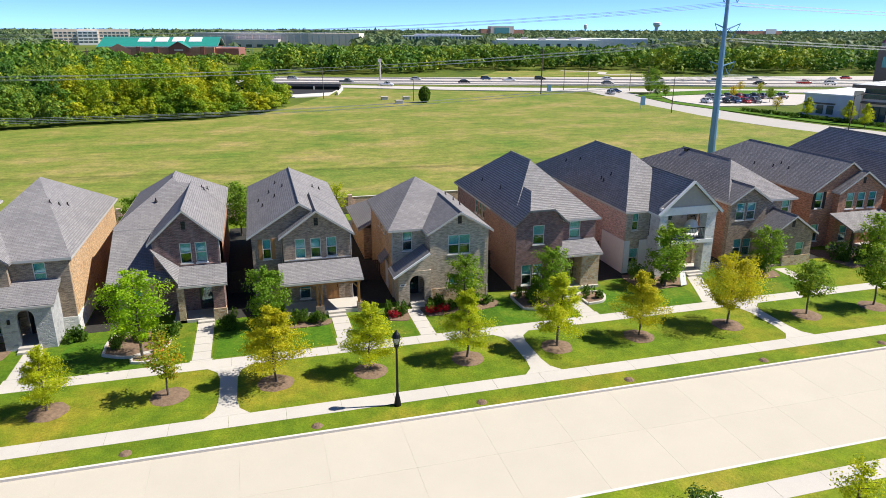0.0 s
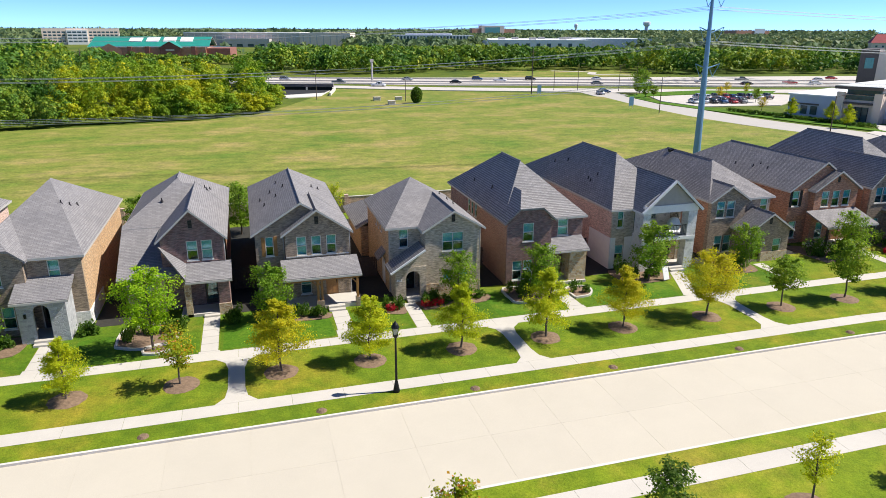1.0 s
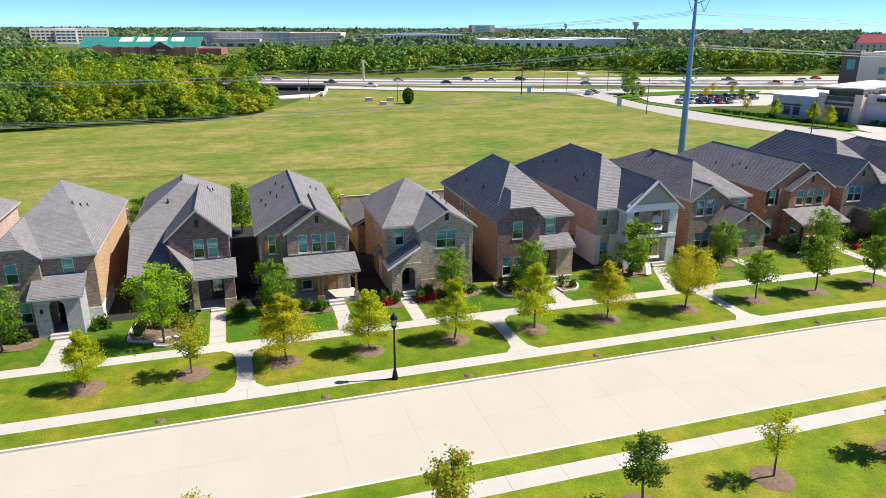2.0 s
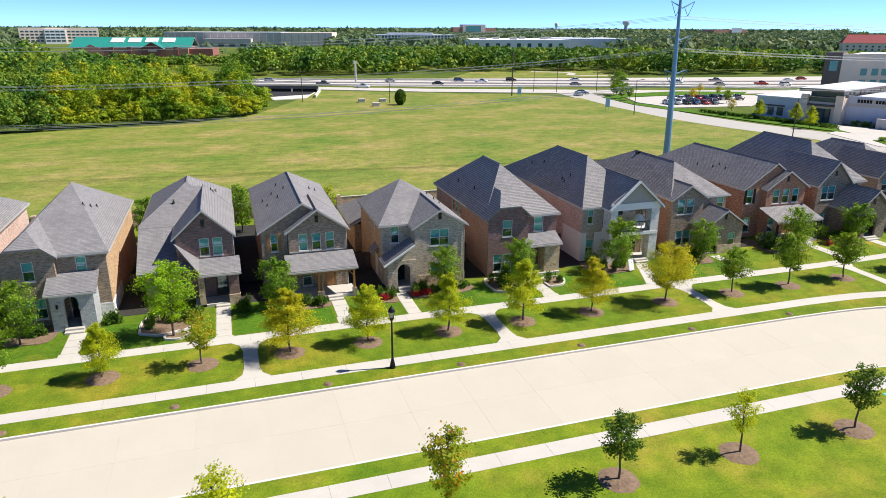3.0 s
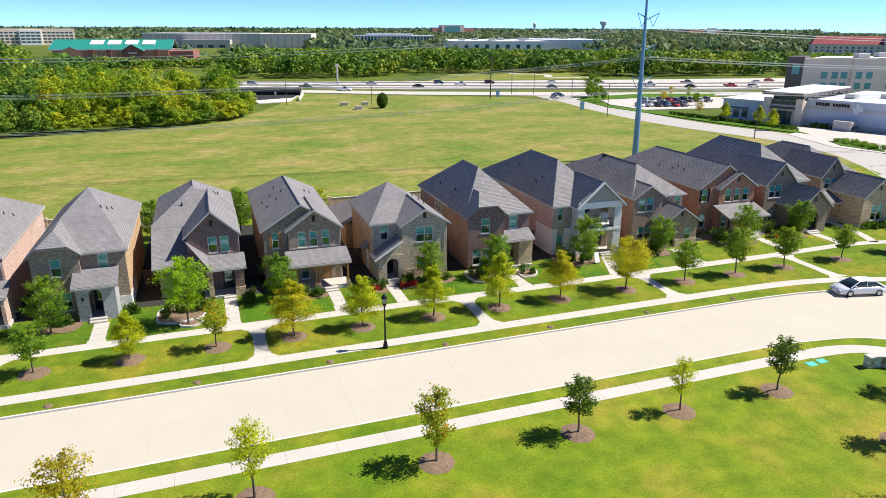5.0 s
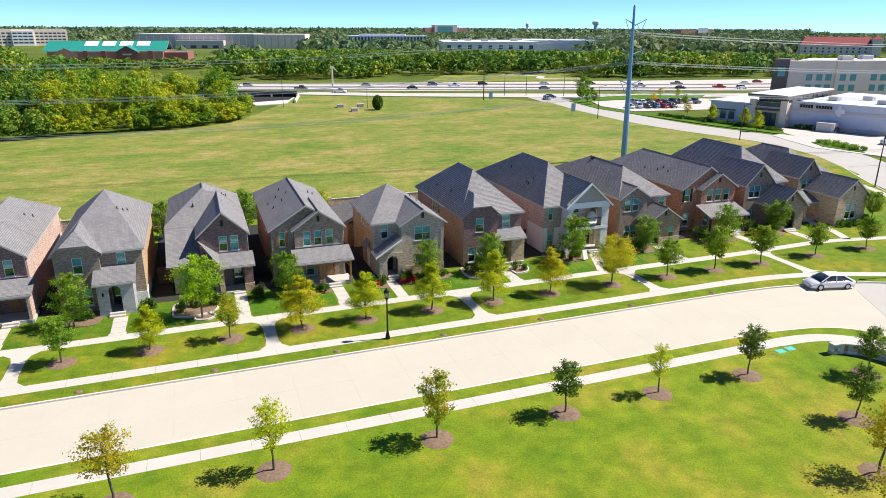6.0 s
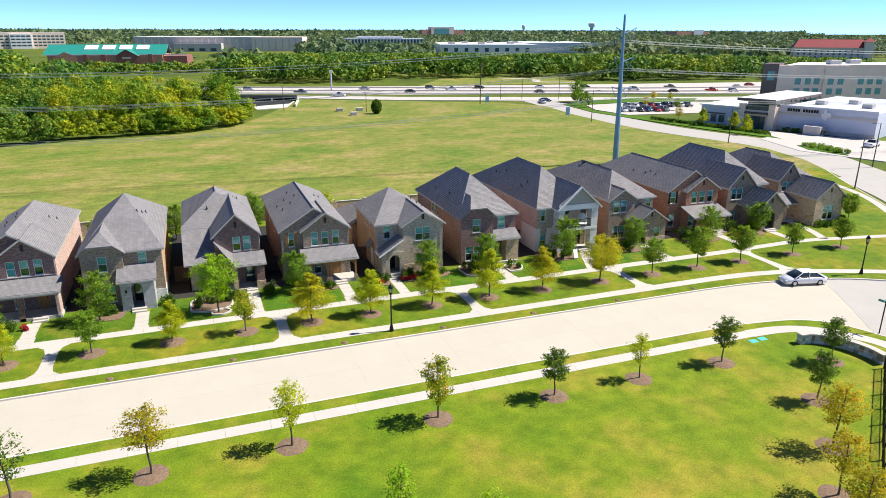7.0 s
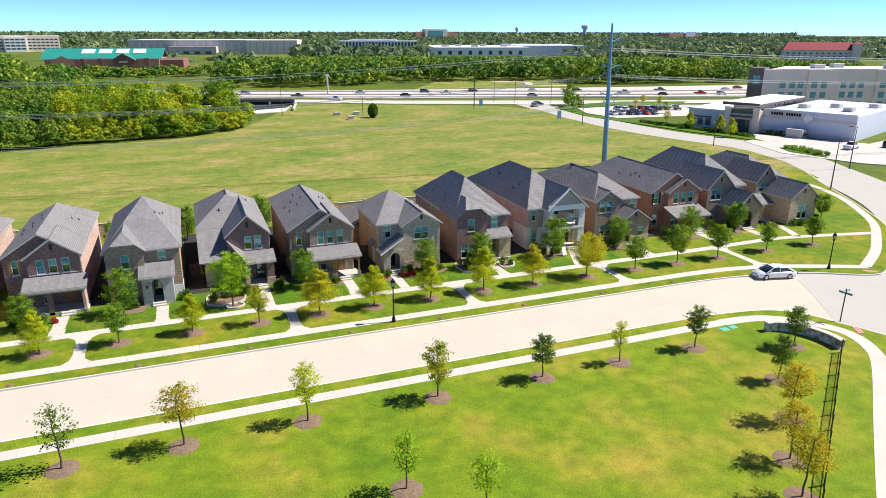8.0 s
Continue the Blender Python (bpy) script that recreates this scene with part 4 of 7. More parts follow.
part("base_course", boxed(5.46, 13.82, 0, 10.06, 13.88, 1.05), "tan_stone", h)
part("back_wing", boxed(2.2, 25.2, 0, 8.5, 33, 2.9), "tan_brick", h)
roof(h, 1.7, 8.9, 24.9, 33.4, 2.9, 1.9, 0, 3.4, "grey_roof", "back_roof")
plate(h, [(2.2, 16.8, 2.5), (2.9, 16.8, 3.2), (2.9, 18.4, 3.2), (2.2, 18.4, 2.5)], "grey_roof", "side_canopy")
part("side_door", boxed(2.8, 17.1, 0.2, 2.845, 18.1, 2.3), "white", h)
for p in ((9.2, 20.6), (9.4, 19.4), (8.9, 22.0)):
    roof_pipe(h, *p, E_Z + (10.3 - p[0]) * 0.6)
downspout(h, 9.95, 13.9, E_Z)
downspout(h, 2.9, 15.5, E_Z)

# dark brick house with a charcoal roof
h = new_house("two-storey dark brown brick house with a charcoal hipped roof")
body(h, 12.2, 19.9, 14.6, 30.4, "russet_brick", "red_brick", [(22.0, 3.9, 0.6, 1.3), (23.0, 3.9, 0.6, 1.3), (24.0, 3.9, 0.6, 1.3), (21.5, 0.8, 0.8, 1.5)])
roof(h, 12.2, 19.9, 14.6, 30.4, E_Z, 3.75, 6.0, 5.2, "dark_roof")
front(h, 12.5, 19.6, 14.9, 0, E_Z, [(17.3, 3.85, 0.95, 1.5, "sb")], "red_brick", None, [(15.9, 0.25, 1.0, 2.2)])
clipped_roof(h, 12.15, 16.75, 13.9, 19.5, E_Z, 2.1, 1.15, 2.4, "dark_roof")
front(h, 12.45, 16.4, 14.2, 0, E_Z, [(13.85, 3.8, 0.95, 1.55), (13.0, 0.45, 0.85, 1.7), (13.95, 0.45, 0.85, 1.7)], "red_brick")
clipped_panel(h, 12.46, 16.39, 13.4, 15.5, 14.2, E_Z + 0.002, E_Z + 1.02, "red_brick")
wall(h, (16.4, 14.36), (16.4, 14.9), 0, E_Z, [], "red_brick")
wall(h, (12.45, 14.9), (12.45, 14.36), 0, E_Z, [], "russet_brick")
shed(h, 15.9, 19.55, 13.3, 14.9, 3.0, 3.75, "grey_roof")
porch_floor(h, 16.4, 19.4, 13.3, 14.9, 0.22)
part("pier", boxed(17.85, 13.5, 0, 19.4, 14.88, 2.85), "tan_stone", h)
part("pier", boxed(16.05, 13.5, 0, 16.38, 13.85, 2.85), "tan_stone", h)
door(h, 15.9 + 0.8, 14.88, 0.22, 0.95, 2.2, "dark")
downspout(h, 16.55, 14.9, E_Z)
for p in ((13.4, 25.3), (13.6, 21.0)):
    roof_pipe(h, *p, E_Z + (p[0] - 12.2) * 0.97)

# pale house with a covered balcony
h = new_house("two-storey pale stone and brick house with a covered balcony")
body(h, 22.6, 30.3, 15.4, 36.0, "rose_brick", "pale_brick", [(17.2, 2.0, 0.7, 0.8), (30.5, 4.2, 0.5, 0.9)])
roof(h, 22.6, 30.3, 15.4, 36.0, E_Z, 3.75, 6.4, 7.3, "dark_roof")
front(h, 22.9, 25.1, 15.7, 0, E_Z, [(23.45, 3.8, 0.6, 1.5), (23.4, 0.5, 0.85, 1.7)], "pale_brick")
part("render_coat", boxed(22.87, 15.66, 0.0, 23.38, 15.695, 2.9), "white", h)
part("render_coat", boxed(24.27, 15.66, 0.0, 25.09, 15.695, 2.9), "white", h)
part("render_coat", boxed(22.84, 15.66, 0, 22.895, 19.5, 2.9), "white", h)
roof(h, 24.7, 30.7, 13.8, 24.0, E_Z, 2.7, 0, 0, "dark_roof", "gable_roof", fascia="white")
wall(h, (25.0, 14.1), (30.4, 14.1), 6.0, 6.02, [], "beige", peak=(2.7, E_Z + 2.45, 6.05), name="gable_panel")
part("gable_board", boxed(25.0, 14.02, 5.35, 30.4, 14.3, 6.0), "white", h)
for i in range(2):
    s = 1 if i else -1
    part("rake_board", tubed([(27.7 + s * 3.0, 13.78, E_Z - 0.02), (27.7, 13.78, E_Z + 2.66)], 0.13, 4), "white", h)
part("pier", boxed(29.5, 14.1, 0, 30.4, 15.0, 5.35), "white_stone", h)
part("pier", boxed(25.0, 14.1, 0, 25.75, 14.8, 5.35), "white_stone", h)
wall(h, (25.02, 17.2), (25.02, 14.82), 0, 5.4, [(0.5, 1.7, 3.2, 5.2)], "white_stone")
front(h, 25.1, 30.36, 17.2, 3.06, E_Z, [(27.2, 3.9, 1.2, 1.2)], "white_stone", None, [(25.6, 3.05, 0.9, 2.15)])
door(h, 25.6, 17.2, 3.05, 0.9, 2.15, "glass")
front(h, 25.1, 30.38, 16.0, 0.0, 2.9, [], "tan_stone", None, [(28.3, 0.25, 1.0, 2.2)])
door(h, 28.3, 16.0, 0.25, 1.0, 2.2, "dark")
part("balcony_floor", boxed(25.06, 14.06, 2.75, 30.38, 17.2, 3.05), "white", h)
part("balcony_ceiling", boxed(25.06, 14.31, 5.3, 30.38, 17.2, 5.38), "white", h)
rail = part("balcony_rail", boxed(25.75, 14.2, 4.0, 29.5, 14.26, 4.06), "black", h)
part("bottom_rail", boxed(25.75, 14.2, 3.15, 29.5, 14.26, 3.2), "black", rail)
for i in range(24):
    part("baluster", boxed(25.85 + i * 0.155, 14.22, 3.2, 25.87 + i * 0.155, 14.24, 4.0), "black", rail)
wall(h, (30.38, 15.0), (30.38, 17.2), 0, 5.4, [(0.0, 2.0, 3.1, 5.25), (0.0, 0.9, 0.25, 2.7)], "white_stone")
porch_floor(h, 25.1, 30.3, 14.2, 16.0, 0.22)
steps(h, 27.9, 29.3, 14.1)
for p in ((24.2, 30.3), (24.7, 28.2), (24.0, 22.4), (24.5, 21.6), (23.9, 21.8)):
    roof_pipe(h, *p, E_Z + (p[0] - 22.6) * 0.97)
chair = thing("hanging_chair", (28.7, 15.1, 3.05), "white oval hanging chair with cushion on a balcony", "chair")
part("shell", tubed([(0, 0, 0.4), (0, -0.05, 0.55), (0.05, -0.1, 0.95), (0.1, 0.05, 1.35), (0.1, 0.1, 1.5)], [0.2, 0.55, 0.6, 0.4, 0.08], 12), "white", chair)
part("stand", tubed([(-0.5, 0, 0.0), (0.5, 0, 0.02), (0.62, 0, 1.2), (0.3, 0, 1.85), (0, 0, 1.75)], 0.03, 6), "black", chair)

# grey brick house with a low front gable
h = new_house("two-storey grey brick house with a low front gable")
body(h, 33.0, 40.4, 16.0, 34.5, "orange_brick", "grey_brick")
roof(h, 33.0, 40.4, 16.0, 34.5, E_Z, 2.75, 5.0, 6.0, "mid_roof")
front(h, 33.3, 40.1, 16.3, 0, E_Z, [(39.0, 3.85, 0.85, 1.5)], "grey_brick", None, [(37.3, 0.2, 0.9, 2.2)])
wing(h, 32.95, 37.3, 15.6, 16.0, 21, 1.4, "mid_roof", "grey_brick", [(33.85, 3.85, 0.9, 1.55), (34.95, 3.85, 0.9, 1.55), (34.0, 0.45, 0.85, 1.65), (35.0, 0.45, 0.85, 1.65)], vent=False)
wing(h, 35.6, 40.7, 13.4, 16.0, 17.5, 1.7, "mid_roof", "grey_brick", [(38.7, 0.75, 0.9, 1.35)], [(36.4, 0.2, 1.0, 2.1)], ze=2.95)
door(h, 36.4, 14.6, 0.2, 1.0, 2.1, "wood")
part("base_course", boxed(37.5, 13.64, 0, 40.42, 13.695, 0.9), "tan_stone", h)
part("roof_vent", boxed(36.3, 27.3, E_Z + 2.4, 36.7, 27.8, E_Z + 2.75), "black", h)

# orange brick house with a pale porch roof
h = new_house("two-storey orange brick house with shutters and porch")
body(h, 43.2, 51.3, 17.2, 35.3, "orange_brick", "orange_brick")
roof(h, 43.2, 51.3, 17.2, 35.3, E_Z, 2.7, 0, 3.9, "mid_roof")
front(h, 43.5, 51.0, 17.5, 0, E_Z, [(43.85, 3.85, 0.85, 1.55), (43.9, 0.6, 0.9, 1.7)], "orange_brick", (47.25, E_Z + 2.5, E_Z + 0.05))
for sx in (43.55, 44.72):
    part("shutter", boxed(sx, 17.46, 3.8, sx + 0.28, 17.5, 5.45), "black", h)
wing(h, 45.6, 51.4, 16.5, 17.2, 22, 1.9, "mid_roof", "orange_brick", [(46.75, 3.8, 0.9, 1.55), (48.05, 3.8, 0.9, 1.55), (49.35, 3.8, 0.9, 1.55), (46.6, 0.6, 0.9, 1.6)], [(48.6, 0.25, 1.0, 2.2)])
door(h, 48.6, 16.8, 0.25, 1.0, 2.2, "wood")
shed(h, 45.1, 51.2, 13.9, 16.8, 2.6, 3.5, "mid_roof")
porch_floor(h, 45.3, 51.0, 14.1, 16.8, 0.25)
for px in (45.5, 48.2, 50.9):
    post(h, px, 14.25, 0.25, 2.45, "dark")
steps(h, 48.4, 49.8, 14.1)
for p in ((44.8, 24.5), (45.3, 24.0), (45.0, 22.6), (44.6, 27)):
    roof_pipe(h, *p, E_Z + (p[0] - 43.2) * 0.66)

# grey and orange brick house with an arched entry wing
h = new_house("two-storey grey brick house with an arched entry wing")
body(h, 52.3, 60.2, 17.0, 34.0, "orange_brick", "grey_brick")
roof(h, 52.3, 60.2, 17.0, 34.0, E_Z, 4.0, 5.0, 4.4, "dark_roof")
front(h, 52.6, 59.9, 17.3, 0, E_Z, [(58.4, 3.85, 0.8, 1.5)], "grey_brick")
wing(h, 52.25, 57.4, 16.2, 17.0, 24, 2.65, "dark_roof", "grey_brick", [(53.2, 3.8, 0.9, 1.6), (54.2, 3.8, 0.9, 1.6), (53.3, 0.6, 0.9, 1.6)], bl="orange_brick")
roof(h, 54.4, 59.6, 12.6, 17.2, 3.2, 2.3, 0, 0, "dark_roof", "entry_roof")
arch_porch(h, 54.8, 59.2, 13.0, 17.2, 3.2, "grey_brick", 56.4, 57.9, 2.7)
wall(h, (54.8, 13.03), (59.2, 13.03), 3.15, 3.2, [], "grey_brick", peak=(2.2, 5.2, 3.3))
gable_vent(h, 57.0, 13.0, 3.9)
porch_floor(h, 54.9, 59.1, 13.2, 17.2, 0.22)
door(h, 56.6, 17.1, 0.22, 1.0, 2.2, "dark")
steps(h, 56.2, 58.0, 13.0)

# corner house of grey brick and stone
h = new_house("two-storey corner house of grey brick and tan stone")
body(h, 62.8, 70.2, 18.6, 33.5, "grey_brick", "grey_brick")
roof(h, 62.8, 70.2, 18.6, 33.5, E_Z, 2.9, 5.0, 5.0, "dark_roof")
front(h, 63.1, 69.9, 18.9, 0, E_Z, [], "grey_brick")
wing(h, 62.7, 67.0, 17.6, 18.6, 25, 2.5, "dark_roof", "grey_brick", [(63.7, 3.85, 0.9, 1.4), (64.8, 3.85, 0.9, 1.4)], [(63.6, 0.2, 1.0, 2.1)])
door(h, 63.6, 17.9, 0.2, 1.0, 2.1, "dark")
shed(h, 62.2, 65.0, 15.4, 17.9, 2.7, 3.7, "grey_roof")
post(h, 62.5, 15.7, 0.2, 2.55, "tan_stone", 0.4, "pier")
roof(h, 64.2, 69.9, 12.3, 20.5, 3.9, 2.2, 0, 0, "dark_roof", "low_roof")
front(h, 64.5, 69.6, 12.6, 0, 3.9, [(66.1, 0.8, 0.9, 2.0), (67.1, 0.8, 0.9, 2.0)], "tan_stone", (67.05, 5.9, 4.0))
wall(h, (64.5, 18.9), (64.5, 12.76), 0, 3.9, [], "tan_stone")
wall(h, (69.6, 12.76), (69.6, 18.9), 0, 3.9, [], "grey_brick")
gable_vent(h, 67.05, 12.6, 4.6)
porch_floor(h, 62.4, 64.4, 15.5, 17.9, 0.2)

# ---- trees ----
def tree_meshes(seed, height, spread, crown_base, leaves, size, shape):
    """A tapered trunk with limbs and a crown of leaf clumps round the limbs' ends."""
    rng = np.random.default_rng(seed)
    bm = bmesh.new()
    lean = rng.normal(size=2) * 0.12
    zs = np.linspace(0, height * 0.93, 7)
    trunk = [(lean[0] * (z / height) ** 2 + 0.03 * rng.normal(), lean[1] * (z / height) ** 2 + 0.03 * rng.normal(), z) for z in zs]
    r0 = 0.0115 * height
    tube(bm, trunk, [r0 * (1.25 - z / height) ** 1.1 + 0.008 for z in zs], 7)
    tips = []
    n = 26
    for i in range(n):
        f = (i + 0.5) / n
        z = crown_base + (height * 0.97 - crown_base) * f
        if shape == "cone":
            r = spread * (1.02 - f) ** 0.7 * min(1, 0.55 + 2.2 * f)
        else:
            r = spread * math.sin(math.pi * (0.12 + 0.83 * f)) ** 0.7
        az = i * 2.399 + rng.normal() * 0.4
        r *= 0.75 + 0.4 * rng.random()
        zz = min(z, height * 0.9) * 0.9
        b0 = Vector((lean[0] * (zz / height) ** 2, lean[1] * (zz / height) ** 2, zz))
        e = Vector((math.cos(az) * r, math.sin(az) * r, z + (0.1 if shape == "cone" else 0.25) * r))
        mid = b0.lerp(e, 0.5) + Vector((0, 0, 0.08 * r))
        tube(bm, [b0, mid, e], [r0 * 0.4 * (1.1 - f) + 0.008, r0 * 0.22 * (1.1 - f) + 0.006, 0.005], 4, cap=False)
        for q in (0.45, 0.72, 1.0):
            tips.append((b0.lerp(e, q), r * (0.34 if q < 1 else 0.28)))
    bmesh.ops.recalc_face_normals(bm, faces=bm.faces[:])
    wood = bpy.data.meshes.new("trunk")
    bm.to_mesh(wood)
    bm.free()
    wood.materials.append(M["bark"])
    per = leaves // len(tips)
    pts = []
    for c, r in tips:
        r = max(r, 0.2)
        p = rng.normal(size=(per, 3)) * (r * 0.6)
        p[:, 2] *= 0.62
        pts.append(p + np.array(c))
    pts = np.concatenate(pts)
    out = pts - np.array([0, 0, (crown_base + height) / 2 - 0.3])
    out /= np.linalg.norm(out, axis=1)[:, None] + 1e-6
    return wood, pts, size * rng.uniform(0.6, 1.3, len(pts)), rng, out


def tree_kind(seed, height, spread, base, leaves, size, shape, mat):
    wood, pts, sizes, rng, out = tree_meshes(seed, height, spread, base, leaves, size, shape)
    return wood, cloud_mesh("crown", pts, sizes, mat, rng, out * 0.6)


KINDS = {
    "cypress": [tree_kind(s, 5.3, 2.05, 1.2, 14000, 0.06, "cone", "cypress") for s in (1, 2)],
    "cypress_green": [tree_kind(s, 5.1, 1.8, 1.1, 13000, 0.06, "cone", "cypress_green") for s in (3, 4)],
    "oak": [tree_kind(s, 4.2, 1.25, 1.4, 4800, 0.08, "round", "street_oak") for s in (5, 6)],
    "round_cypress": [tree_kind(20, 4.7, 2.05, 1.3, 14000, 0.058, "round", "cypress")],
    "elm": [tree_kind(s, 6.1, 1.8, 1.7, 7600, 0.08, "round", "elm") for s in (7,)],
    "rust": [tree_kind(s, 4.2, 1.1, 1.3, 2800, 0.075, "round", "rust") for s in (8,)],
    "sparse": [tree_kind(s, 4.8, 1.1, 1.6, 700, 0.09, "round", "oak") for s in (9,)],
    "myrtle": [tree_kind(s, 4.6, 1.5, 0.8, 5200, 0.085, "round", "myrtle") for s in (10, 11)],
    "gold": [tree_kind(s, 4.6, 1.2, 1.9, 2600, 0.07, "round", "amber") for s in (12,)],
    "slim": [tree_kind(s, 4.7, 0.98, 1.7, 2300, 0.068, "round", "cypress_green") for s in (13, 14)],
    "young_oak": [tree_kind(s, 4.1, 1.0, 1.5, 2900, 0.075, "round", "oak") for s in (15, 16)],
    "thin_oak": [tree_kind(s, 4.2, 0.95, 1.5, 1000, 0.085, "round", "elm") for s in (17, 18)],
    "ash": [tree_kind(s, 4.3, 1.2, 1.3, 4200, 0.075, "round", "myrtle") for s in (19,)],
}
LABELS = {
    "cypress": ("feathery young cypress turning yellow in a mulch ring", "tree"),
    "cypress_green": ("feathery yellow-green young cypress on the verge", "tree"),
    "oak": ("young green oak in a mulch ring", "tree"),
    "round_cypress": ("broad round young cypress turning gold", "tree"),
    "elm": ("bright green young elm before a house", "tree"),
    "rust": ("slender young green tree with some rust-red leaves", "tree"),
    "sparse": ("thin sapling with few grey-green leaves", "tree"),
    "myrtle": ("dense dark green ornamental tree beside a house", "tree"),
    "slim": ("slender upright yellow-green sapling in a mulch ring", "tree"),
    "young_oak": ("young dark green oak in the park's mulch ring", "tree"),
    "thin_oak": ("thin sapling with scattered green leaves on a lawn", "tree"),
    "ash": ("young mid-green ash in a mulch ring", "tree"),
    "gold": ("young tree with yellowing leaves in a mulch ring", "tree"),
}
made_kinds = {}


def ring_of_mulch(x, y, r=0.75):
    bm = bmesh.new()
    rng = random.Random(int(x * 7 + y * 13))
    c = bm.verts.new((0, 0, 0.11))
    inner = [bm.verts.new((math.cos(a) * r * 0.55, math.sin(a) * r * 0.55, 0.09 + rng.random() * 0.03)) for a in [k * math.pi / 12 for k in range(24)]]
    outer = []
    for k in range(24):
        a, q = k * math.pi / 12, r * (0.95 + 0.1 * rng.random())
        outer.append(bm.verts.new((math.cos(a) * q, math.sin(a) * q, 0.005)))
    for k in range(24):
        bm.faces.new((c, inner[k], inner[(k + 1) % 24]))
        bm.faces.new((inner[k], outer[k], outer[(k + 1) % 24], inner[(k + 1) % 24]))
    ob = part("mulch_ring", bm, "mulch")
    ob.location = (x, y, 0)
    tagged(ob, "low round bed of brown bark mulch", "mulch bed", "tree beds")


def tree(kind, x, y, scale=1.0, seed=0, mulch=1.05):
    rng = random.Random(seed + int(x * 10))
    alts = KINDS[kind]
    wood, crown = alts[seed % len(alts)]
    t = thing("tree", (x, y, 0), *LABELS[kind], group="young trees")
    t.rotation_euler = (0, 0, rng.random() * 6.28)
    t.scale = (scale * rng.uniform(0.94, 1.06), scale * rng.uniform(0.94, 1.06), scale * rng.uniform(0.95, 1.05))
    for nm, me in (("trunk", wood), ("crown", crown)):
        ob = new(nm, me)
        ob.parent = t
    if mulch:
        ring_of_mulch(x, y, mulch)


STREET = [(-37.6, "cypress_green", 0.9), (-31.2, "cypress_green", 0.85), (-24.8, "ash", 0.95), (-18.5, "cypress_green", 0.8), (-12.3, "rust", 0.95), (-6.44, "cypress", 1.0), (-0.81, "cypress_green", 0.95), (5.41, "cypress_green", 0.95), (11.57, "cypress_green", 1.08), (17.64, "cypress", 0.92), (24.7, "round_cypress", 1.05), (31.5, "oak", 1.0), (37.64, "oak", 1.12), (44.0, "oak", 1.05), (52.0, "oak", 0.95), (60.0, "oak", 0.95)]
for i, (x, k, s) in enumerate(STREET):
    tree(k, x, 4.3, s, i)
PARK = [(-26.9, -14.6, "sparse", 1.05), (-19.5, -14.7, "gold", 1.05), (-11.0, -14.65, "slim", 1.0), (-0.93, -14.9, "rust", 1.08), (8.2, -15.0, "young_oak", 1.0), (15.7, -15.0, "slim", 0.8), (23.7, -15.1, "young_oak", 0.98), (32.3, -18.0, "young_oak", 1.0), (26.1, -22.2, "young_oak", 0.95), (22.2, -26.9, "gold", 1.05), (18.2, -30.6, "gold", 1.0), (15.8, -33.8, "gold", 1.0), (-6.6, -24.5, "thin_oak", 0.95), (-2.8, -28.0, "thin_oak", 1.0)]
for i, (x, y, k, s) in enumerate(PARK):
    tree(k, x, y, s, i + 30)
tree("elm", -14.4, 9.65, 1.0, 1, 0)

# ---- power pole ----
POLE = (65.2, 61.0)
pylon = thing("power_pole", (*POLE, 0), "tall tapered steel transmission pole with crossarms", "utility pole")
part("shaft", tubed([(0, 0, -0.3), (-0.3, 0, 14), (-0.6, 0, 28.5)], [0.62, 0.42, 0.2], 12), "steel", pylon)
part("cap", tubed([(-0.6, 0, 28.4), (-0.6, 0, 28.8)], [0.2, 0.12], 12), "steel", pylon)
part("base_plate", tubed([(0, 0, -0.3), (0, 0, 0.25)], 0.9, 16), "kerb", pylon)
ARMS = ((25.3, 1.5), (20.1, 1.2), (14.6, 1.0))
for z, lift in ARMS:
    for s in (-1, 1):
        arm = part("crossarm", tubed([(0, 0, z), (s * 1.2, 0, z + lift * 0.35), (s * 2.3, 0, z + lift * 0.7)], [0.13, 0.1, 0.07], 8), "steel", pylon)
        part("insulator", tubed([(s * 2.3, 0, z + lift * 0.7), (s * 1.2, 0, z - 1.3)], 0.05, 6), "steel", arm)
        part("insulator", tubed([(s * 0.35, 0, z + 0.15), (s * 1.2, 0, z - 1.3)], 0.05, 6), "steel", arm)


def cable(a, b, sag, r=0.026):
    """A hanging cable between two points."""
    pts = []
    for i in range(25):
        t = i / 24
        p = Vector(a).lerp(Vector(b), t)
        pts.append((p.x, p.y, p.z - sag * 4 * t * (1 - t)))
    c = tubed(pts, r, 5)
    return tagged(part("power_line", c, "wire"), "thin grey overhead power line hung from a pole", "power line", "power lines")


for z, lift in ARMS:
    for s in (-1, 1):
        cable((POLE[0] + s * 1.2, POLE[1], z - 1.3), (POLE[0] - 210, POLE[1] + 18 + 2 * s, z - 1.3), 4.9)
        cable((POLE[0] + s * 1.2, POLE[1], z - 1.3), (POLE[0] + 210, POLE[1] - 30 + 2 * s, z + 0.2), 3.4)
        cable((POLE[0] + s * 1.2, POLE[1] + 0.4, z - 1.7), (POLE[0] - 210, POLE[1] + 18.5 + 2 * s, z - 1.9), 4.9)
        cable((POLE[0] + s * 1.2, POLE[1] + 0.4, z - 1.7), (POLE[0] + 210, POLE[1] - 29.5 + 2 * s, z - 0.3), 3.4)

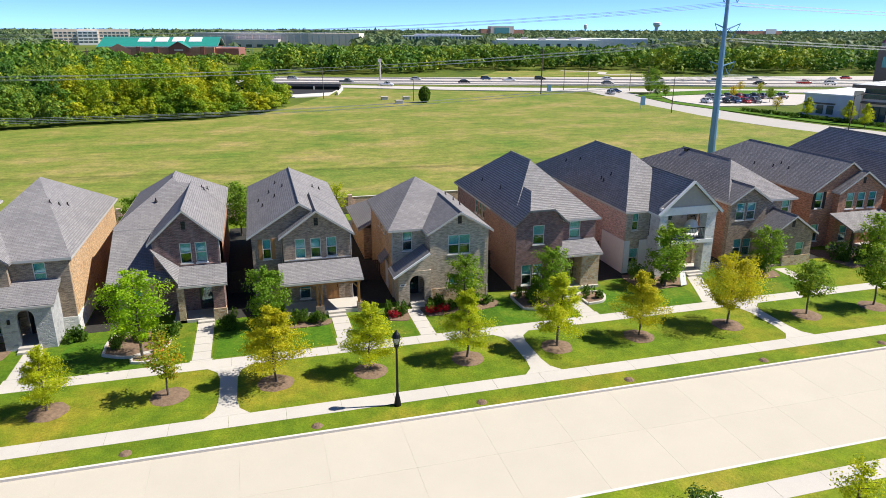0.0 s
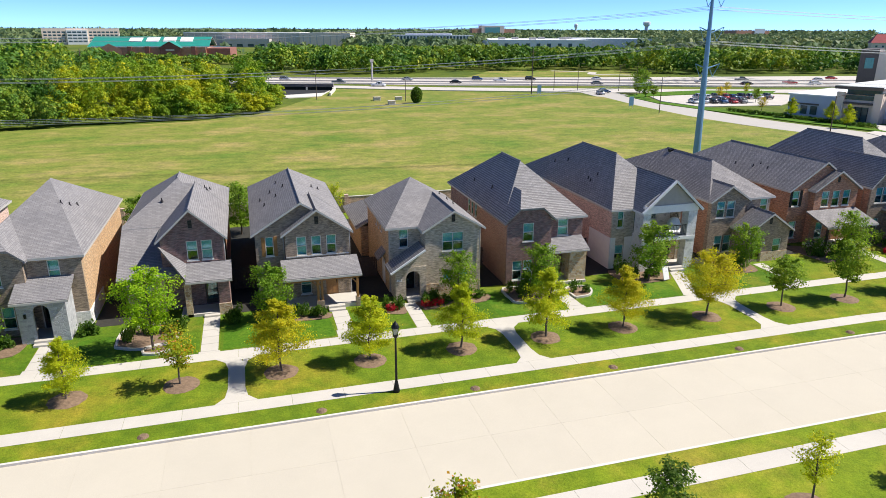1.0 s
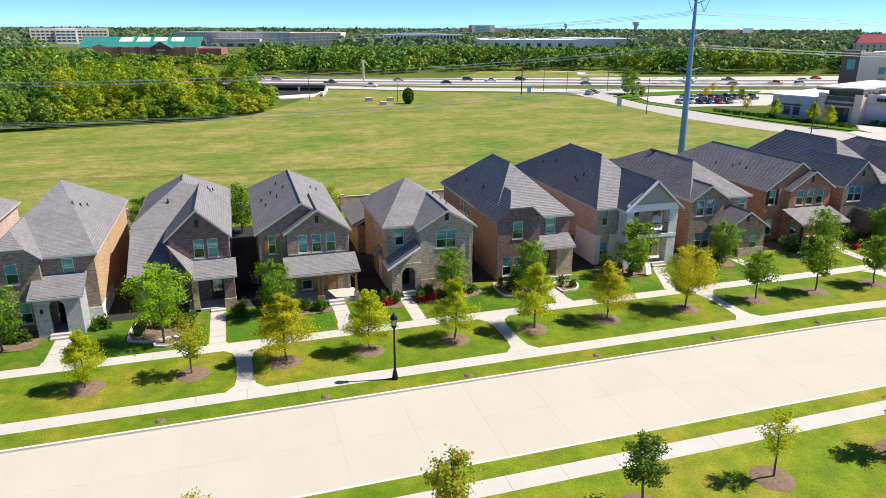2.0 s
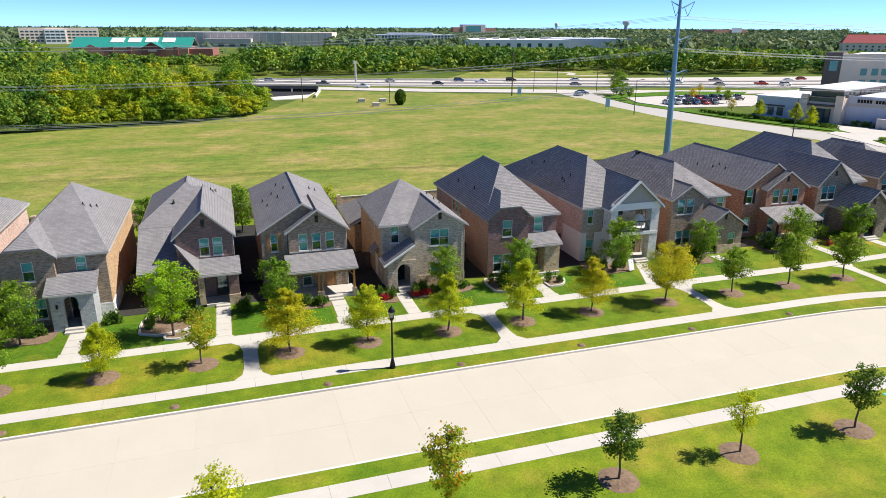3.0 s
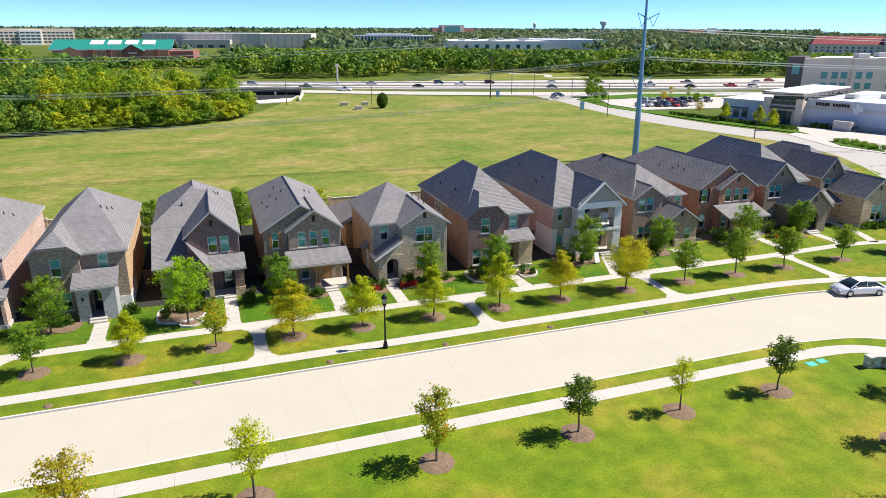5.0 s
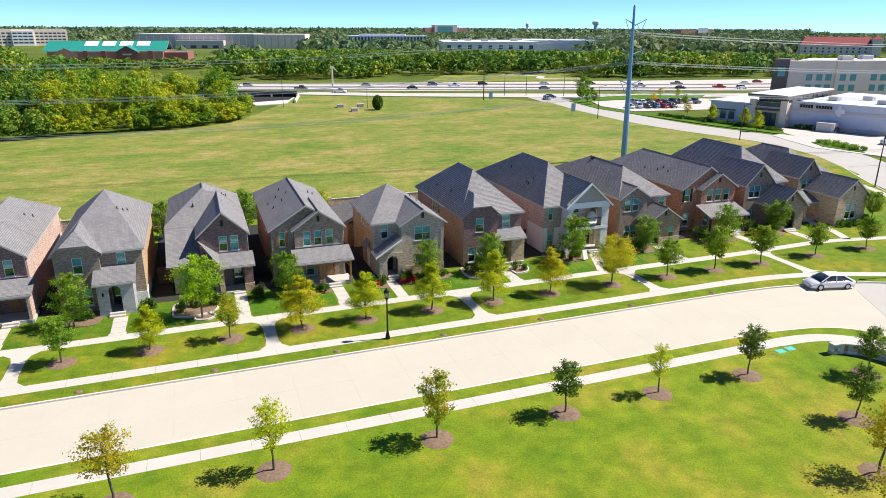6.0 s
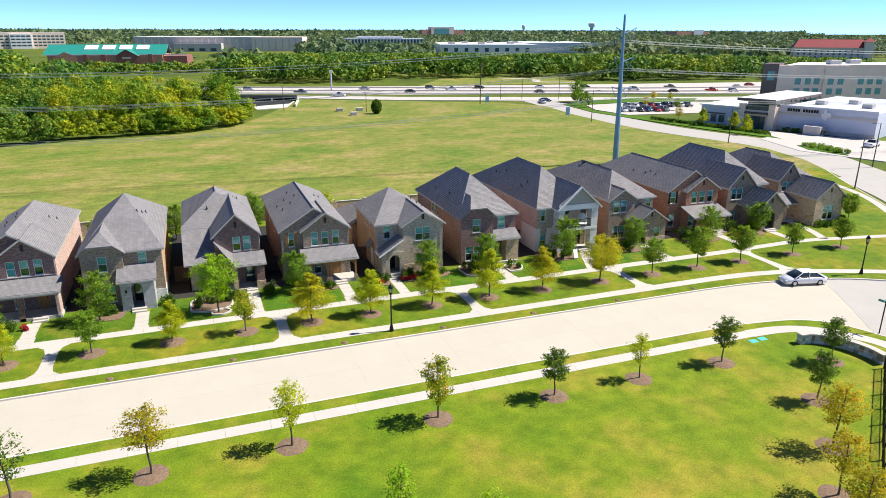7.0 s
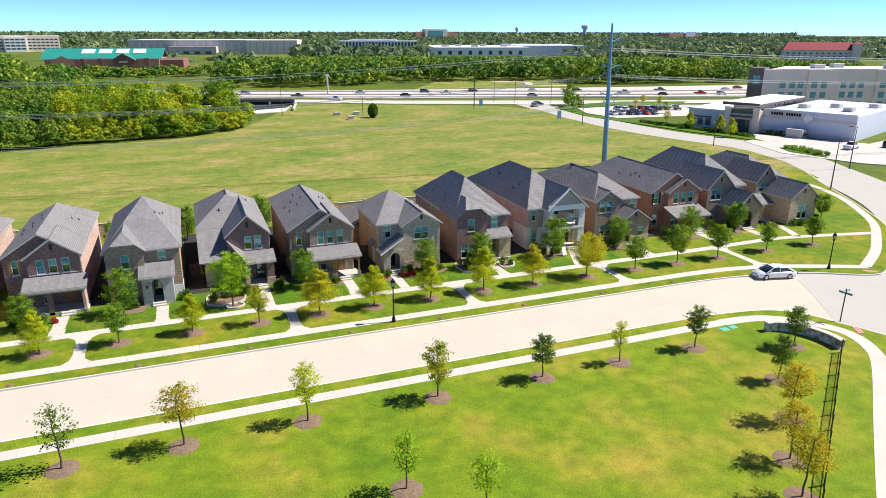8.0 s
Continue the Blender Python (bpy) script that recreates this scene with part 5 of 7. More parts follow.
# ---- woods and distance ----
def woods(name, spots, mat, label, seed, per=500, leaf_size=0.55, k=22):
    rng = np.random.default_rng(seed)
    cs, ss, ns = [], [], []
    for x, y, h, r in spots:
        d = rng.normal(size=(k, 3))
        d /= np.linalg.norm(d, axis=1)[:, None]
        d[:, 2] = np.where(d[:, 2] < -0.85, -d[:, 2], d[:, 2])
        blobs = np.array([x, y, h * 0.52]) + d * np.array([r, r, h * 0.5]) * rng.uniform(0.5, 0.95, (k, 1))
        radius = rng.uniform(0.2, 0.42, k)
        n = per // k
        e = rng.normal(size=(k, n, 3))
        e /= np.linalg.norm(e, axis=2)[:, :, None]
        e[:, :, 2] = np.where(e[:, :, 2] < -0.3, -e[:, :, 2], e[:, :, 2])
        ns.append(e.reshape(-1, 3).copy())
        e *= rng.uniform(0.75, 1.1, (k, n, 1)) * radius[:, None, None] * np.array([r, r, h * 0.42])
        cs.append((blobs[:, None, :] + e).reshape(-1, 3))
        ss.append(leaf_size * rng.uniform(0.6, 1.4, k * n) * (r / 4.0) ** 0.5)
    me = cloud_mesh(name, np.concatenate(cs), np.concatenate(ss), mat, rng, np.concatenate(ns))
    return tagged(new(name, me), label, "woods", kind="stuff")


def inside(p, poly):
    x, y = p
    c = False
    for (ax, ay), (bx, by) in zip(poly, poly[1:] + poly[:1]):
        if (ay > y) != (by > y) and x < (bx - ax) * (y - ay) / (by - ay) + ax:
            c = not c
    return c


def scatter(poly, step, seed, h, r):
    rg = random.Random(seed)
    xs, ys = [p[0] for p in poly], [p[1] for p in poly]
    out = []
    y = min(ys)
    while y < max(ys):
        x = min(xs)
        while x < max(xs):
            p = (x + rg.uniform(-0.6, 0.6) * step, y + rg.uniform(-0.6, 0.6) * step)
            if inside(p, poly):
                out.append((*p, rg.uniform(*h), rg.uniform(*r)))
            x += step
        y += step
    return out


SIGHTS = ((-270, -150, 1020, 480), (-125, 5, 470, 60), (-120, -8, 520, 200), (-90, 130, 860, 260), (205, 345, 985, 200), (235, 420, 660, 190), (530, 620, 470, 130))


def open_ground(x, y):
    """Car parks and grass before the far buildings, where no trees stand."""
    for xa, xb, yb, deep in SIGHTS:
        k = (y + 45) / (yb + 45)
        if yb - deep < y < yb + 45 and -12 + (xa + 12) * k < x < -12 + (xb + 12) * k:
            return True
    return False


NEAR_WOOD = [(-84, 116), (-44, 133), (-17, 137), (-3, 148), (2, 168), (-4, 185), (-30, 200), (-84, 205)]
rgb = random.Random(8)
SKIRT = [(x + rgb.uniform(-1, 1), y + rgb.uniform(-0.5, 2.0), rgb.uniform(2.5, 5.5), rgb.uniform(1.8, 3.0)) for x, y in smooth([(-84, 116.5), (-60, 125), (-44, 133), (-30, 135), (-17, 138), (-3, 149), (1.5, 168)], 9)]
BELT = SKIRT + scatter(NEAR_WOOD, 5.8, 1, (6.5, 13), (2.8, 5.2))
woods("shady_woods", [t for t in BELT if t[0] < -47], "wood_b", "dark green broadleaf trees beside a meadow", 15, 1000, 0.3)
woods("near_woods", [t for t in BELT if t[0] >= -47], "wood_a", "dense belt of yellow-green broadleaf trees beside a meadow", 5, 1650, 0.24)
LEFT_WOOD = [(-260, 210), (-70, 255), (-60, 300), (-110, 420), (-260, 480)]
RIGHT_WOOD = [(-5, 305), (60, 292), (100, 312), (140, 306), (190, 300), (188, 262), (240, 250), (330, 238), (480, 330), (400, 480), (150, 600), (60, 480), (20, 400)]
HEDGE = [(-150, 430), (-60, 405), (10, 395), (10, 425), (-60, 440), (-150, 470)]
woods("highway_woods", scatter(LEFT_WOOD, 10.5, 2, (6.5, 14), (4.5, 9)) + [(x, y, min(h, max(4.0, 26.0 - 0.033 * (math.hypot(x + 17, y + 57)))), r) for x, y, h, r in scatter(RIGHT_WOOD, 9.5, 12, (6.5, 13.5), (4.5, 8.5))] + scatter(HEDGE, 8, 9, (3, 6.5), (3.5, 6)), "wood_b", "broadleaf woods behind the highway", 6, 220, 0.7)
FAR_WOOD = [(-1500, 900), (-400, 560), (-120, 560), (100, 600), (420, 500), (700, 430), (2400, 1500), (1800, 2200), (-700, 2200)]
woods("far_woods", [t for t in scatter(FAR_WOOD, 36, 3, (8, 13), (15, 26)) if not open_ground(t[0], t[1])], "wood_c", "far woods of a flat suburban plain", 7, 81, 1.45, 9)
HORIZON = [(-2600, 2200), (2600, 2200), (4200, 4700), (-3400, 4700)]
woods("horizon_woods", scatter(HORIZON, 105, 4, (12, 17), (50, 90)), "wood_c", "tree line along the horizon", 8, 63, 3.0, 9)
# ---- highway and roads ----
def paved(name, near, far_edge, z, mat, label):
    ob = part(name, slab(near + far_edge[::-1], -0.5, z), mat)
    return tagged(ob, label, "road", kind="structure")


paved("highway", [(-120, 285), (30.3, 238), (68, 221), (116, 208), (151, 196), (185, 183), (330, 150), (600, 105)], [(-120, 322), (-2, 289), (28, 276), (81, 263), (136, 251), (196, 240), (264, 230), (600, 170)], -0.05, "asphalt", "broad concrete highway with many lanes")
paved("frontage_road", [(-100, 275), (25.7, 218.6), (61, 199.5), (92.6, 187), (130, 172), (330, 120)], [(-100, 285), (28.7, 229), (65.8, 211), (111, 195), (150, 181), (340, 128)], -0.04, "asphalt", "concrete frontage road beside the highway")
for i, off in enumerate((0.0, 12.0, 30.0)):
    pts = [(-100, 285 + off * 1.05), (30, 239 + off), (116, 209 + off), (185, 184 + off), (330, 151 + off)]
    b = part("highway_barrier", slab(ribbon(pts, 0.5), -0.3, 0.5 if off else 0.35), "kerb")
    tagged(b, "low concrete barrier between the lanes", "barrier", kind="structure")
bridge = thing("bridge", label="low concrete underpass bridge with wing walls", category="bridge", kind="structure")
M["brown_deck"] = plain("weathered_brown_concrete", (0.24, 0.19, 0.165), 0.9, vary=0.2, scale=0.5)
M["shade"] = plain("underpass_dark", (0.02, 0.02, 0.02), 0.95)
part("beam", slab(ribbon([(-36, 231), (23.5, 209.5)], 0.8), 1.0, 2.0), "brown_deck", bridge)
part("rail", slab(ribbon([(-36, 231), (23.5, 209.5)], 0.3), 2.3, 2.45), "kerb", bridge)
part("opening", slab(ribbon([(-36, 231.3), (23, 210)], 0.7), -0.2, 0.99), "shade", bridge)
for i in range(5):
    part("bridge_column", boxed(-22 + i * 9, 225.6 - i * 3.25 - 0.8, -0.2, -21.4 + i * 9, 225.6 - i * 3.25 - 0.2, 1.0), "kerb", bridge)
part("wing_wall", slab(ribbon([(24, 209.5), (19.5, 188)], 0.5), -0.3, 0.9), "kerb", bridge)
part("channel_floor", slab([(6, 184), (16.5, 187), (22, 207), (-8, 218), (-6, 196)], -0.3, 0.03), "kerb", bridge)
part("channel_shadow", slab([(4, 193), (19, 199), (22, 208.5), (-6, 218)], -0.3, 0.06), "shade", bridge)
lot = part("car_park", slab([(117, 130), (142, 127), (176, 150), (165, 157), (140, 162), (120, 160), (115, 146)], -0.3, -0.03), "asphalt")
tagged(lot, "pale concrete car park beside a hall", "car park", kind="structure")
lot2 = part("forecourt", slab([(114, 60), (120, 44), (134, 30), (190, 30), (190, 75), (146, 62.5), (132, 87), (125, 79), (119, 77)], -0.3, -0.05), "asphalt")
tagged(lot2, "concrete forecourt and drive of a hall", "car park", kind="structure")
verge = part("verge", slab([(113, 122), (110, 140), (113, 164), (128, 173), (150, 176), (176, 167), (166, 158), (138, 163), (118, 161), (113.5, 146), (116, 129), (127, 112), (128, 96), (126, 82), (124, 75), (118, 95)], -0.3, 0.0), "lush")
tagged(verge, "strip of watered green grass with planting", "lawn", kind="structure")
trail = part("trail", slab(ribbon(smooth([(150, 300), (165, 285), (158, 268), (175, 258)]), 4), -0.3, 0.0), "walk")
tagged(trail, "pale path winding into the woods", "path", kind="structure")
clearing = part("clearing", slab([(90, 262), (175, 250), (190, 300), (120, 310)], -0.3, -0.08), "field")
tagged(clearing, "open grass behind the highway", "field", kind="structure")
creek_walk = part("creek_walk", slab(ribbon(smooth([(-110, 103), (-75, 113), (-62, 118.5)]), 2.0), -0.3, -0.02), "walk")
tagged(creek_walk, "pale path beside the trees", "path", kind="structure")


# ---- far buildings ----
def frame_of(o, u, h=0.0):
    ux, uy = u
    return Matrix(((ux, -uy, 0, o[0]), (uy, ux, 0, o[1]), (0, 0, 1, h), (0, 0, 0, 1)))


def lot_building(name, o, heading, label, category="building"):
    """An Empty whose x runs along the front and whose y runs into the building."""
    return thing(name, (*o, 0), label, category, "far buildings", turn=heading)


pane_mesh = {}


def panes(owner, x0, n, dx, z, w, h, y=0.0, mat="glass"):
    key = (w, h, mat)
    if key not in pane_mesh:
        bm = bmesh.new()
        box(bm, 0, -0.06, 0, w, 0.02, h)
        me = bpy.data.meshes.new("window")
        bm.to_mesh(me)
        bm.free()
        me.materials.append(M[mat])
        pane_mesh[key] = me
    for i in range(n):
        ob = new("window", pane_mesh[key])
        ob.parent = owner
        ob.location = (x0 + i * dx, y, z)


M["teal_roof"] = plain("teal_metal_roof", (0.02, 0.25, 0.19), 0.5, vary=0.15, scale=0.3)
M["store_brick"] = plain("store_brick", (0.6, 0.29, 0.18), 0.9, vary=0.2, scale=0.4)
M["store_dark"] = plain("store_dark_brick", (0.3, 0.12, 0.09), 0.9, vary=0.2, scale=0.4)
M["stucco"] = plain("grey_stucco", (0.55, 0.50, 0.45), 0.8, vary=0.1, scale=0.3)
M["stucco_light"] = plain("cream_stucco", (0.82, 0.66, 0.53), 0.8, vary=0.1, scale=0.3)
M["stucco_blue"] = plain("pale_blue_grey_stucco", (0.58, 0.60, 0.67), 0.8, vary=0.08, scale=0.3)
M["brown_panel"] = plain("brown_panel", (0.13, 0.10, 0.085), 0.7, vary=0.15)
M["red_roof"] = plain("red_tile_roof", (0.33, 0.05, 0.05), 0.8, vary=0.2, scale=0.5)
M["dark_glass"] = plain("dark_glazing", (0.05, 0.09, 0.10), 0.15, vary=0.3)
M["teal_glass"] = plain("teal_glazing", (0.12, 0.33, 0.31), 0.2, vary=0.25)

# hall with a flying roof
hall = lot_building("event_hall", (127.5, 108.8), -67.5, "pale stucco hall with a white flying roof over its entrance")
part("low_wing", boxed(0, 0, -0.3, 12.2, 26, 5.0), "stucco_blue", hall)
part("wing_roof", boxed(-0.4, -0.4, 5.0, 12.2, 26, 5.3), "white", hall)
part("wing_band", boxed(-0.1, -0.12, 2.7, 7.6, -0.02, 3.1), "brown_panel", hall)
part("wing_pier", boxed(7.7, -0.5, -0.3, 12.1, -0.02, 5.0), "stucco_blue", hall)
panes(hall, 0.8, 3, 2.4, 0.4, 1.6, 2.1, -0.02, "dark_glass")
part("entrance", boxed(12.22, -1.8, -0.3, 22.2, 20, 6.0), "stucco_light", hall)
for px in (12.2, 20.4):
    part("pier", boxed(px, -2.6, -0.3, px + 1.75, -1.82, 6.6), "stucco_light", hall)
part("doorway", boxed(15.3, -1.95, -0.2, 19.4, -1.82, 3.3), "dark_glass", hall)
for i in range(4):
    part("mullion", boxed(15.25 + i * 1.35, -2.02, -0.2, 15.37 + i * 1.35, -1.96, 3.35), "black", hall)
part("marquee", boxed(14.0, -2.9, 3.9, 20.3, -1.82, 4.35), "brown_panel", hall)
part("clerestory", boxed(14.0, -1.9, 4.9, 20.3, -1.82, 5.95), "dark_glass", hall)
part("flying_roof", boxed(12.2, -4.0, 7.7, 22.4, 30, 8.2), "white", hall)
part("roof_edge", boxed(12.1, -4.1, 7.4, 22.5, -4.01, 8.15), "brown_panel", hall)
part("side_fascia", boxed(22.41, -4.0, 7.4, 22.5, 30, 7.9), "brown_panel", hall)
for i in range(4):
    part("roof_strut", boxed(21.6, 2 + i * 7, 6.3, 21.9, 2.3 + i * 7, 7.7), "brown_panel", hall)
part("roof_wall", boxed(13.5, 0, 6.02, 21, 27, 7.7), "dark_glass", hall)
part("main_wall", boxed(22.22, 0.2, -0.3, 46, 44, 6.2), "stucco_blue", hall)
part("main_roof", boxed(22.5, 0.6, 6.2, 45.6, 43.6, 6.3), "stucco_blue", hall)
part("parapet", boxed(22.22, 0.1, 6.2, 46, 0.5, 6.7), "stucco_blue", hall)
part("wall_band", boxed(22.25, 0.08, 4.2, 46.05, 0.19, 4.9), "stucco", hall)
part("wall_base", boxed(22.25, 0.08, -0.2, 46.05, 0.19, 0.9), "stucco", hall)
for px, py in ((27, 12), (33, 20), (39, 11), (41, 27)):
    part("roof_unit", boxed(px, py, 6.3, px + 2.4, py + 3.2, 7.4, soft=0.1), "trim", hall)
sign = part("sign_panel", boxed(24.2, 0.0, 5.0, 32.4, 0.07, 6.15), "stucco", hall)
for i in range(12):
    if i != 5:
        part("sign_bar", boxed(24.4 + i * 0.66, -0.06, 5.2, 24.93 + i * 0.66, -0.002, 5.95), "black", sign)
em = part("emblem", slab([(0, 0), (0.8, -0.6), (1.1, 0.3), (2.0, 0.5), (1.8, 1.5), (0.9, 1.6), (0.9, 2.3), (0.3, 2.3), (0.2, 1.3), (-0.6, 1.2)], 0, 0.1), "white", hall)
em.location, em.rotation_euler = (33.4, -0.02, 4.0), (radians(90), 0, 0)
enclosure = lot_building("bin_enclosure", (139.2, 80.6), -67.5, "grey block bin enclosure beside a hall", "enclosure")
part("wall", boxed(0, -4.2, -0.2, 4.2, -1, 2.2), "stucco", enclosure)
part("gate", boxed(0.6, -4.3, 0.1, 3.6, -4.22, 2.0), "trim", enclosure)

# hotel
hotel = lot_building("hotel", (163.2, 122.6), -17.4, "cream stucco hotel with pairs of teal windows")
part("end_tower", slab([(-0.6, -0.8), (4.6, -0.8), (10.6, 7), (5.4, 7)], -0.3, 15.6), "brown_panel", hotel)
part("body", slab([(4.62, 0), (76, 0), (99, 28), (27.6, 28)], -0.3, 14.6), "stucco_light", hotel)
part("parapet", boxed(4.62, -0.1, 14.6, 76, 0.3, 15.2), "stucco_light", hotel)
part("roof_deck", slab([(5.3, 0.32), (75.8, 0.32), (98.3, 27.8), (27.8, 27.8)], 14.6, 14.75), "white", hotel)
for px, py in ((30, 12), (41, 18), (56, 10), (68, 16)):
    part("roof_unit", boxed(px, py, 14.75, px + 4, py + 3, 16.2, soft=0.1), "trim", hotel)
for bx, bw in ((4.7, 5.2), (20.6, 8.2), (45, 8), (62, 8)):
    part("bay", boxed(bx, -0.7, -0.3, bx + bw, -0.02, 15.0), "stucco_light", hotel)
for z in (2.4, 5.65, 8.9):
    for wx, wy in ((11.2, 0.0), (14.6, 0.0), (17.6, 0.0), (22.0, -0.72), (25.4, -0.72), (32.8, 0.0), (36.0, 0.0), (39.2, 0.0), (46.4, -0.72), (49.6, -0.72), (56, 0.0), (59, 0.0), (63.5, -0.72), (66.7, -0.72)):
        panes(hotel, wx, 1, 1, z, 2.0, 2.0, wy, "teal_glass")
part("wall_sign", boxed(1.0, -1.0, 10.3, 3.4, -0.82, 13.2), "teal_glass", hotel)

# store with a teal roof
store = lot_building("outdoor_store", (-101, 470), -6, "brown brick store with a teal metal roof")
store.scale = (0.92, 0.92, 1.06)
part("body", boxed(0, 0, -0.3, 78, 50, 8.5), "store_brick", store)
part("annex", boxed(78.02, 2, -0.3, 95, 45, 7.6), "store_dark", store)
part("cornice", boxed(-0.3, -0.4, 8.3, 95.2, -0.02, 8.9), "white", store)
roof(store, -4, 80, 3, 46, 8.5, 6.0, 0, 0, "teal_roof", along="x", fascia="white")
for x in (22, 34, 46, 58):
    plate(store, [(x, 13, 11.7), (x + 9, 13, 11.7), (x + 9, 22, 14.2), (x, 22, 14.2)], "white", "skylight", 0.3)
roof(store, 46, 62, -6, 20, 8.0, 4.0, 0, 0, "teal_roof", "entrance_roof")
wall(store, (47, -5), (61, -5), 0, 8.0, [(4, 10, 0, 4)], "store_dark", peak=(7, 11.6, 8.2))
part("entry_glass", boxed(50, -4, 0, 58, -3.8, 4), "dark_glass", store)
wall(store, (4, -1.5), (20, -1.5), 0, 7.0, [], "store_brick", peak=(8, 10.5, 7.2))
for x in (24, 36, 68):
    part("pier", boxed(x, -1, -0.2, x + 3, -0.02, 8.8), "store_dark", store)
part("sign_bar", boxed(51, -5.2, 6.2, 57, -5.02, 7.2), "stucco_light", store)

# warehouse, offices and others
wh = lot_building("warehouse", (-72, 872), -13.5, "long grey and cream tilt-up warehouse")
part("body", boxed(0, 0, -0.3, 140, 90, 16), "stucco", wh)
part("east_body", boxed(140.02, -2, -0.3, 202, 80, 16.5), "stucco_light", wh)
part("office_block", boxed(50, -16, -0.3, 106, -0.02, 9.5), "stucco", wh)
part("roof_edge", boxed(-0.5, -0.5, 16, 140, 90, 16.8), "white", wh)
panes(wh, 4, 16, 8.4, 2, 1.2, 12.5, 0, "stucco_light")
panes(wh, 144, 7, 8.2, 2, 1.4, 12, -2, "stucco")
panes(wh, 54, 4, 13, 0.5, 7, 3.2, -16, "dark_glass")
off = lot_building("office_block", (214, 1000), -18, "white office building with tall dark windows")
part("body", boxed(0, 0, -0.3, 125, 50, 13), "white", off)
part("roof_plant", boxed(20, 8, 13, 90, 40, 15.5), "stucco_blue", off)
panes(off, 3, 24, 5, 1.0, 3.0, 10.5, 0, "dark_glass")
lw = lot_building("distribution_hall", (240, 640), -15, "long low white hall with a flat roof")
part("body", boxed(0, 0, -0.3, 105, 130, 11.0), "white", lw)
part("east_body", boxed(105.02, 70, -0.3, 190, 190, 11.5), "stucco_blue", lw)
for px, py in ((12, 30), (30, 60), (44, 22), (62, 75), (80, 40), (96, 95)):
    part("roof_unit", boxed(px, py, 11.0, px + 7, py + 6, 13.2), "trim", lw)
panes(lw, 4, 9, 11, 3.5, 4, 4.0, 0, "dark_glass")
apt = lot_building("medical_block", (-262, 1020), 8, "cream five-storey block with bands of windows")
part("body", boxed(0, 0, -0.3, 95, 40, 21), "stucco_light", apt)
part("centre", boxed(30, -3, -0.3, 55, -0.02, 19), "white", apt)
for z in (3, 7, 11, 15):
    panes(apt, 2, 5, 5.5, z, 4, 2, 0, "dark_glass")
    panes(apt, 57, 7, 5.3, z, 4, 2, 0, "dark_glass")
    panes(apt, 31, 4, 6, z, 5, 2, -3, "dark_glass")
rr = lot_building("red_roof_hotel", (548, 468), -40, "cream hotel with a red hipped roof and tower")
rr.scale = (0.86, 0.9, 1.0)
part("body", boxed(0, 0, -0.3, 75, 20, 10.5), "stucco_light", rr)
roof(rr, -1, 76, -1, 21, 10.5, 7.5, 6, 6, "red_roof", along="x")
part("tower", boxed(70, -3, -0.3, 79, 6, 16), "stucco_light", rr)
roof(rr, 69, 80, -4, 7, 16, 3.5, 5, 5.5, "red_roof")
for z in (1, 4, 7):
    panes(rr, 4, 11, 6, z - 0.4, 2, 1.6, 0, "dark_glass")
st = lot_building("stadium_tower", (690, 2000), 0, "far red and white stadium tower")
part("tower", boxed(20, 0, 0, 95, 30, 34), "stucco_light", st)
part("wing", boxed(-10, 2, 0, 19.9, 28, 26), "store_brick", st)
part("wing", boxed(95.1, 2, 0, 130, 28, 24), "store_brick", st)
part("glass_front", boxed(32, -0.5, 8, 80, -0.02, 30), "teal_glass", st)
for x, y, z, r in ((1604, 2500, 56, 15), (1284, 2500, 46, 7)):
    wt = thing("water_tower", (x, y, 0), "far pale water tower on a stem", "water tower")
    part("stem", tubed([(0, 0, 0), (0, 0, z - 18)], r * 0.5, 12), "stucco_blue", wt)
    part("tank", tubed([(0, 0, z - 20), (0, 0, z - 12), (0, 0, z - 3), (0, 0, z)], [r * 0.5, r, r, r * 0.5], 16), "white", wt)
far_red = lot_building("far_mall", (1560, 1900), 0, "far red and grey retail block")
part("body", boxed(0, 0, 0, 130, 60, 22), "store_brick", far_red)
part("front", boxed(70, -2, 0, 110, -0.1, 28), "white", far_red)

island = part("planted_island", slab([(119.5, 66), (116.8, 60.4), (118.6, 51.5), (122.3, 56.5), (125, 62.3)], -0.3, 0.04), "lush")
tagged(island, "kerbed island planted with low green cover", "planting bed", kind="structure")
# ---- vehicles ----
PAINT = {}


def paint(c):
    if c not in PAINT:
        m = plain("car_paint", c, 0.25, 0.1, vary=0.03)
        PAINT[c] = m
    return PAINT[c]


M["tyre"] = plain("tyre_rubber", (0.02, 0.02, 0.02), 0.9)
M["alloy"] = plain("alloy_rim", (0.5, 0.5, 0.52), 0.35, 0.8)
M["car_glass"] = plain("car_glass", (0.03, 0.045, 0.05), 0.08)
M["headlight"] = plain("headlight_lens", (0.75, 0.77, 0.8), 0.15)
M["tail_light"] = plain("tail_lens", (0.4, 0.02, 0.02), 0.25)
car_sets = {}


def loft(sections):
    """Skin through cross-sections, each a list of points."""
    bm = bmesh.new()
    rings = [[bm.verts.new(p) for p in s] for s in sections]
    k = len(rings[0])
    for r, q in zip(rings, rings[1:]):
        for i in range(k):
            bm.faces.new((r[i], r[(i + 1) % k], q[(i + 1) % k], q[i]))
    bm.faces.new(rings[0][::-1])
    bm.faces.new(rings[-1])
    bmesh.ops.recalc_face_normals(bm, faces=bm.faces[:])
    for f in bm.faces:
        f.smooth = True
    return bm


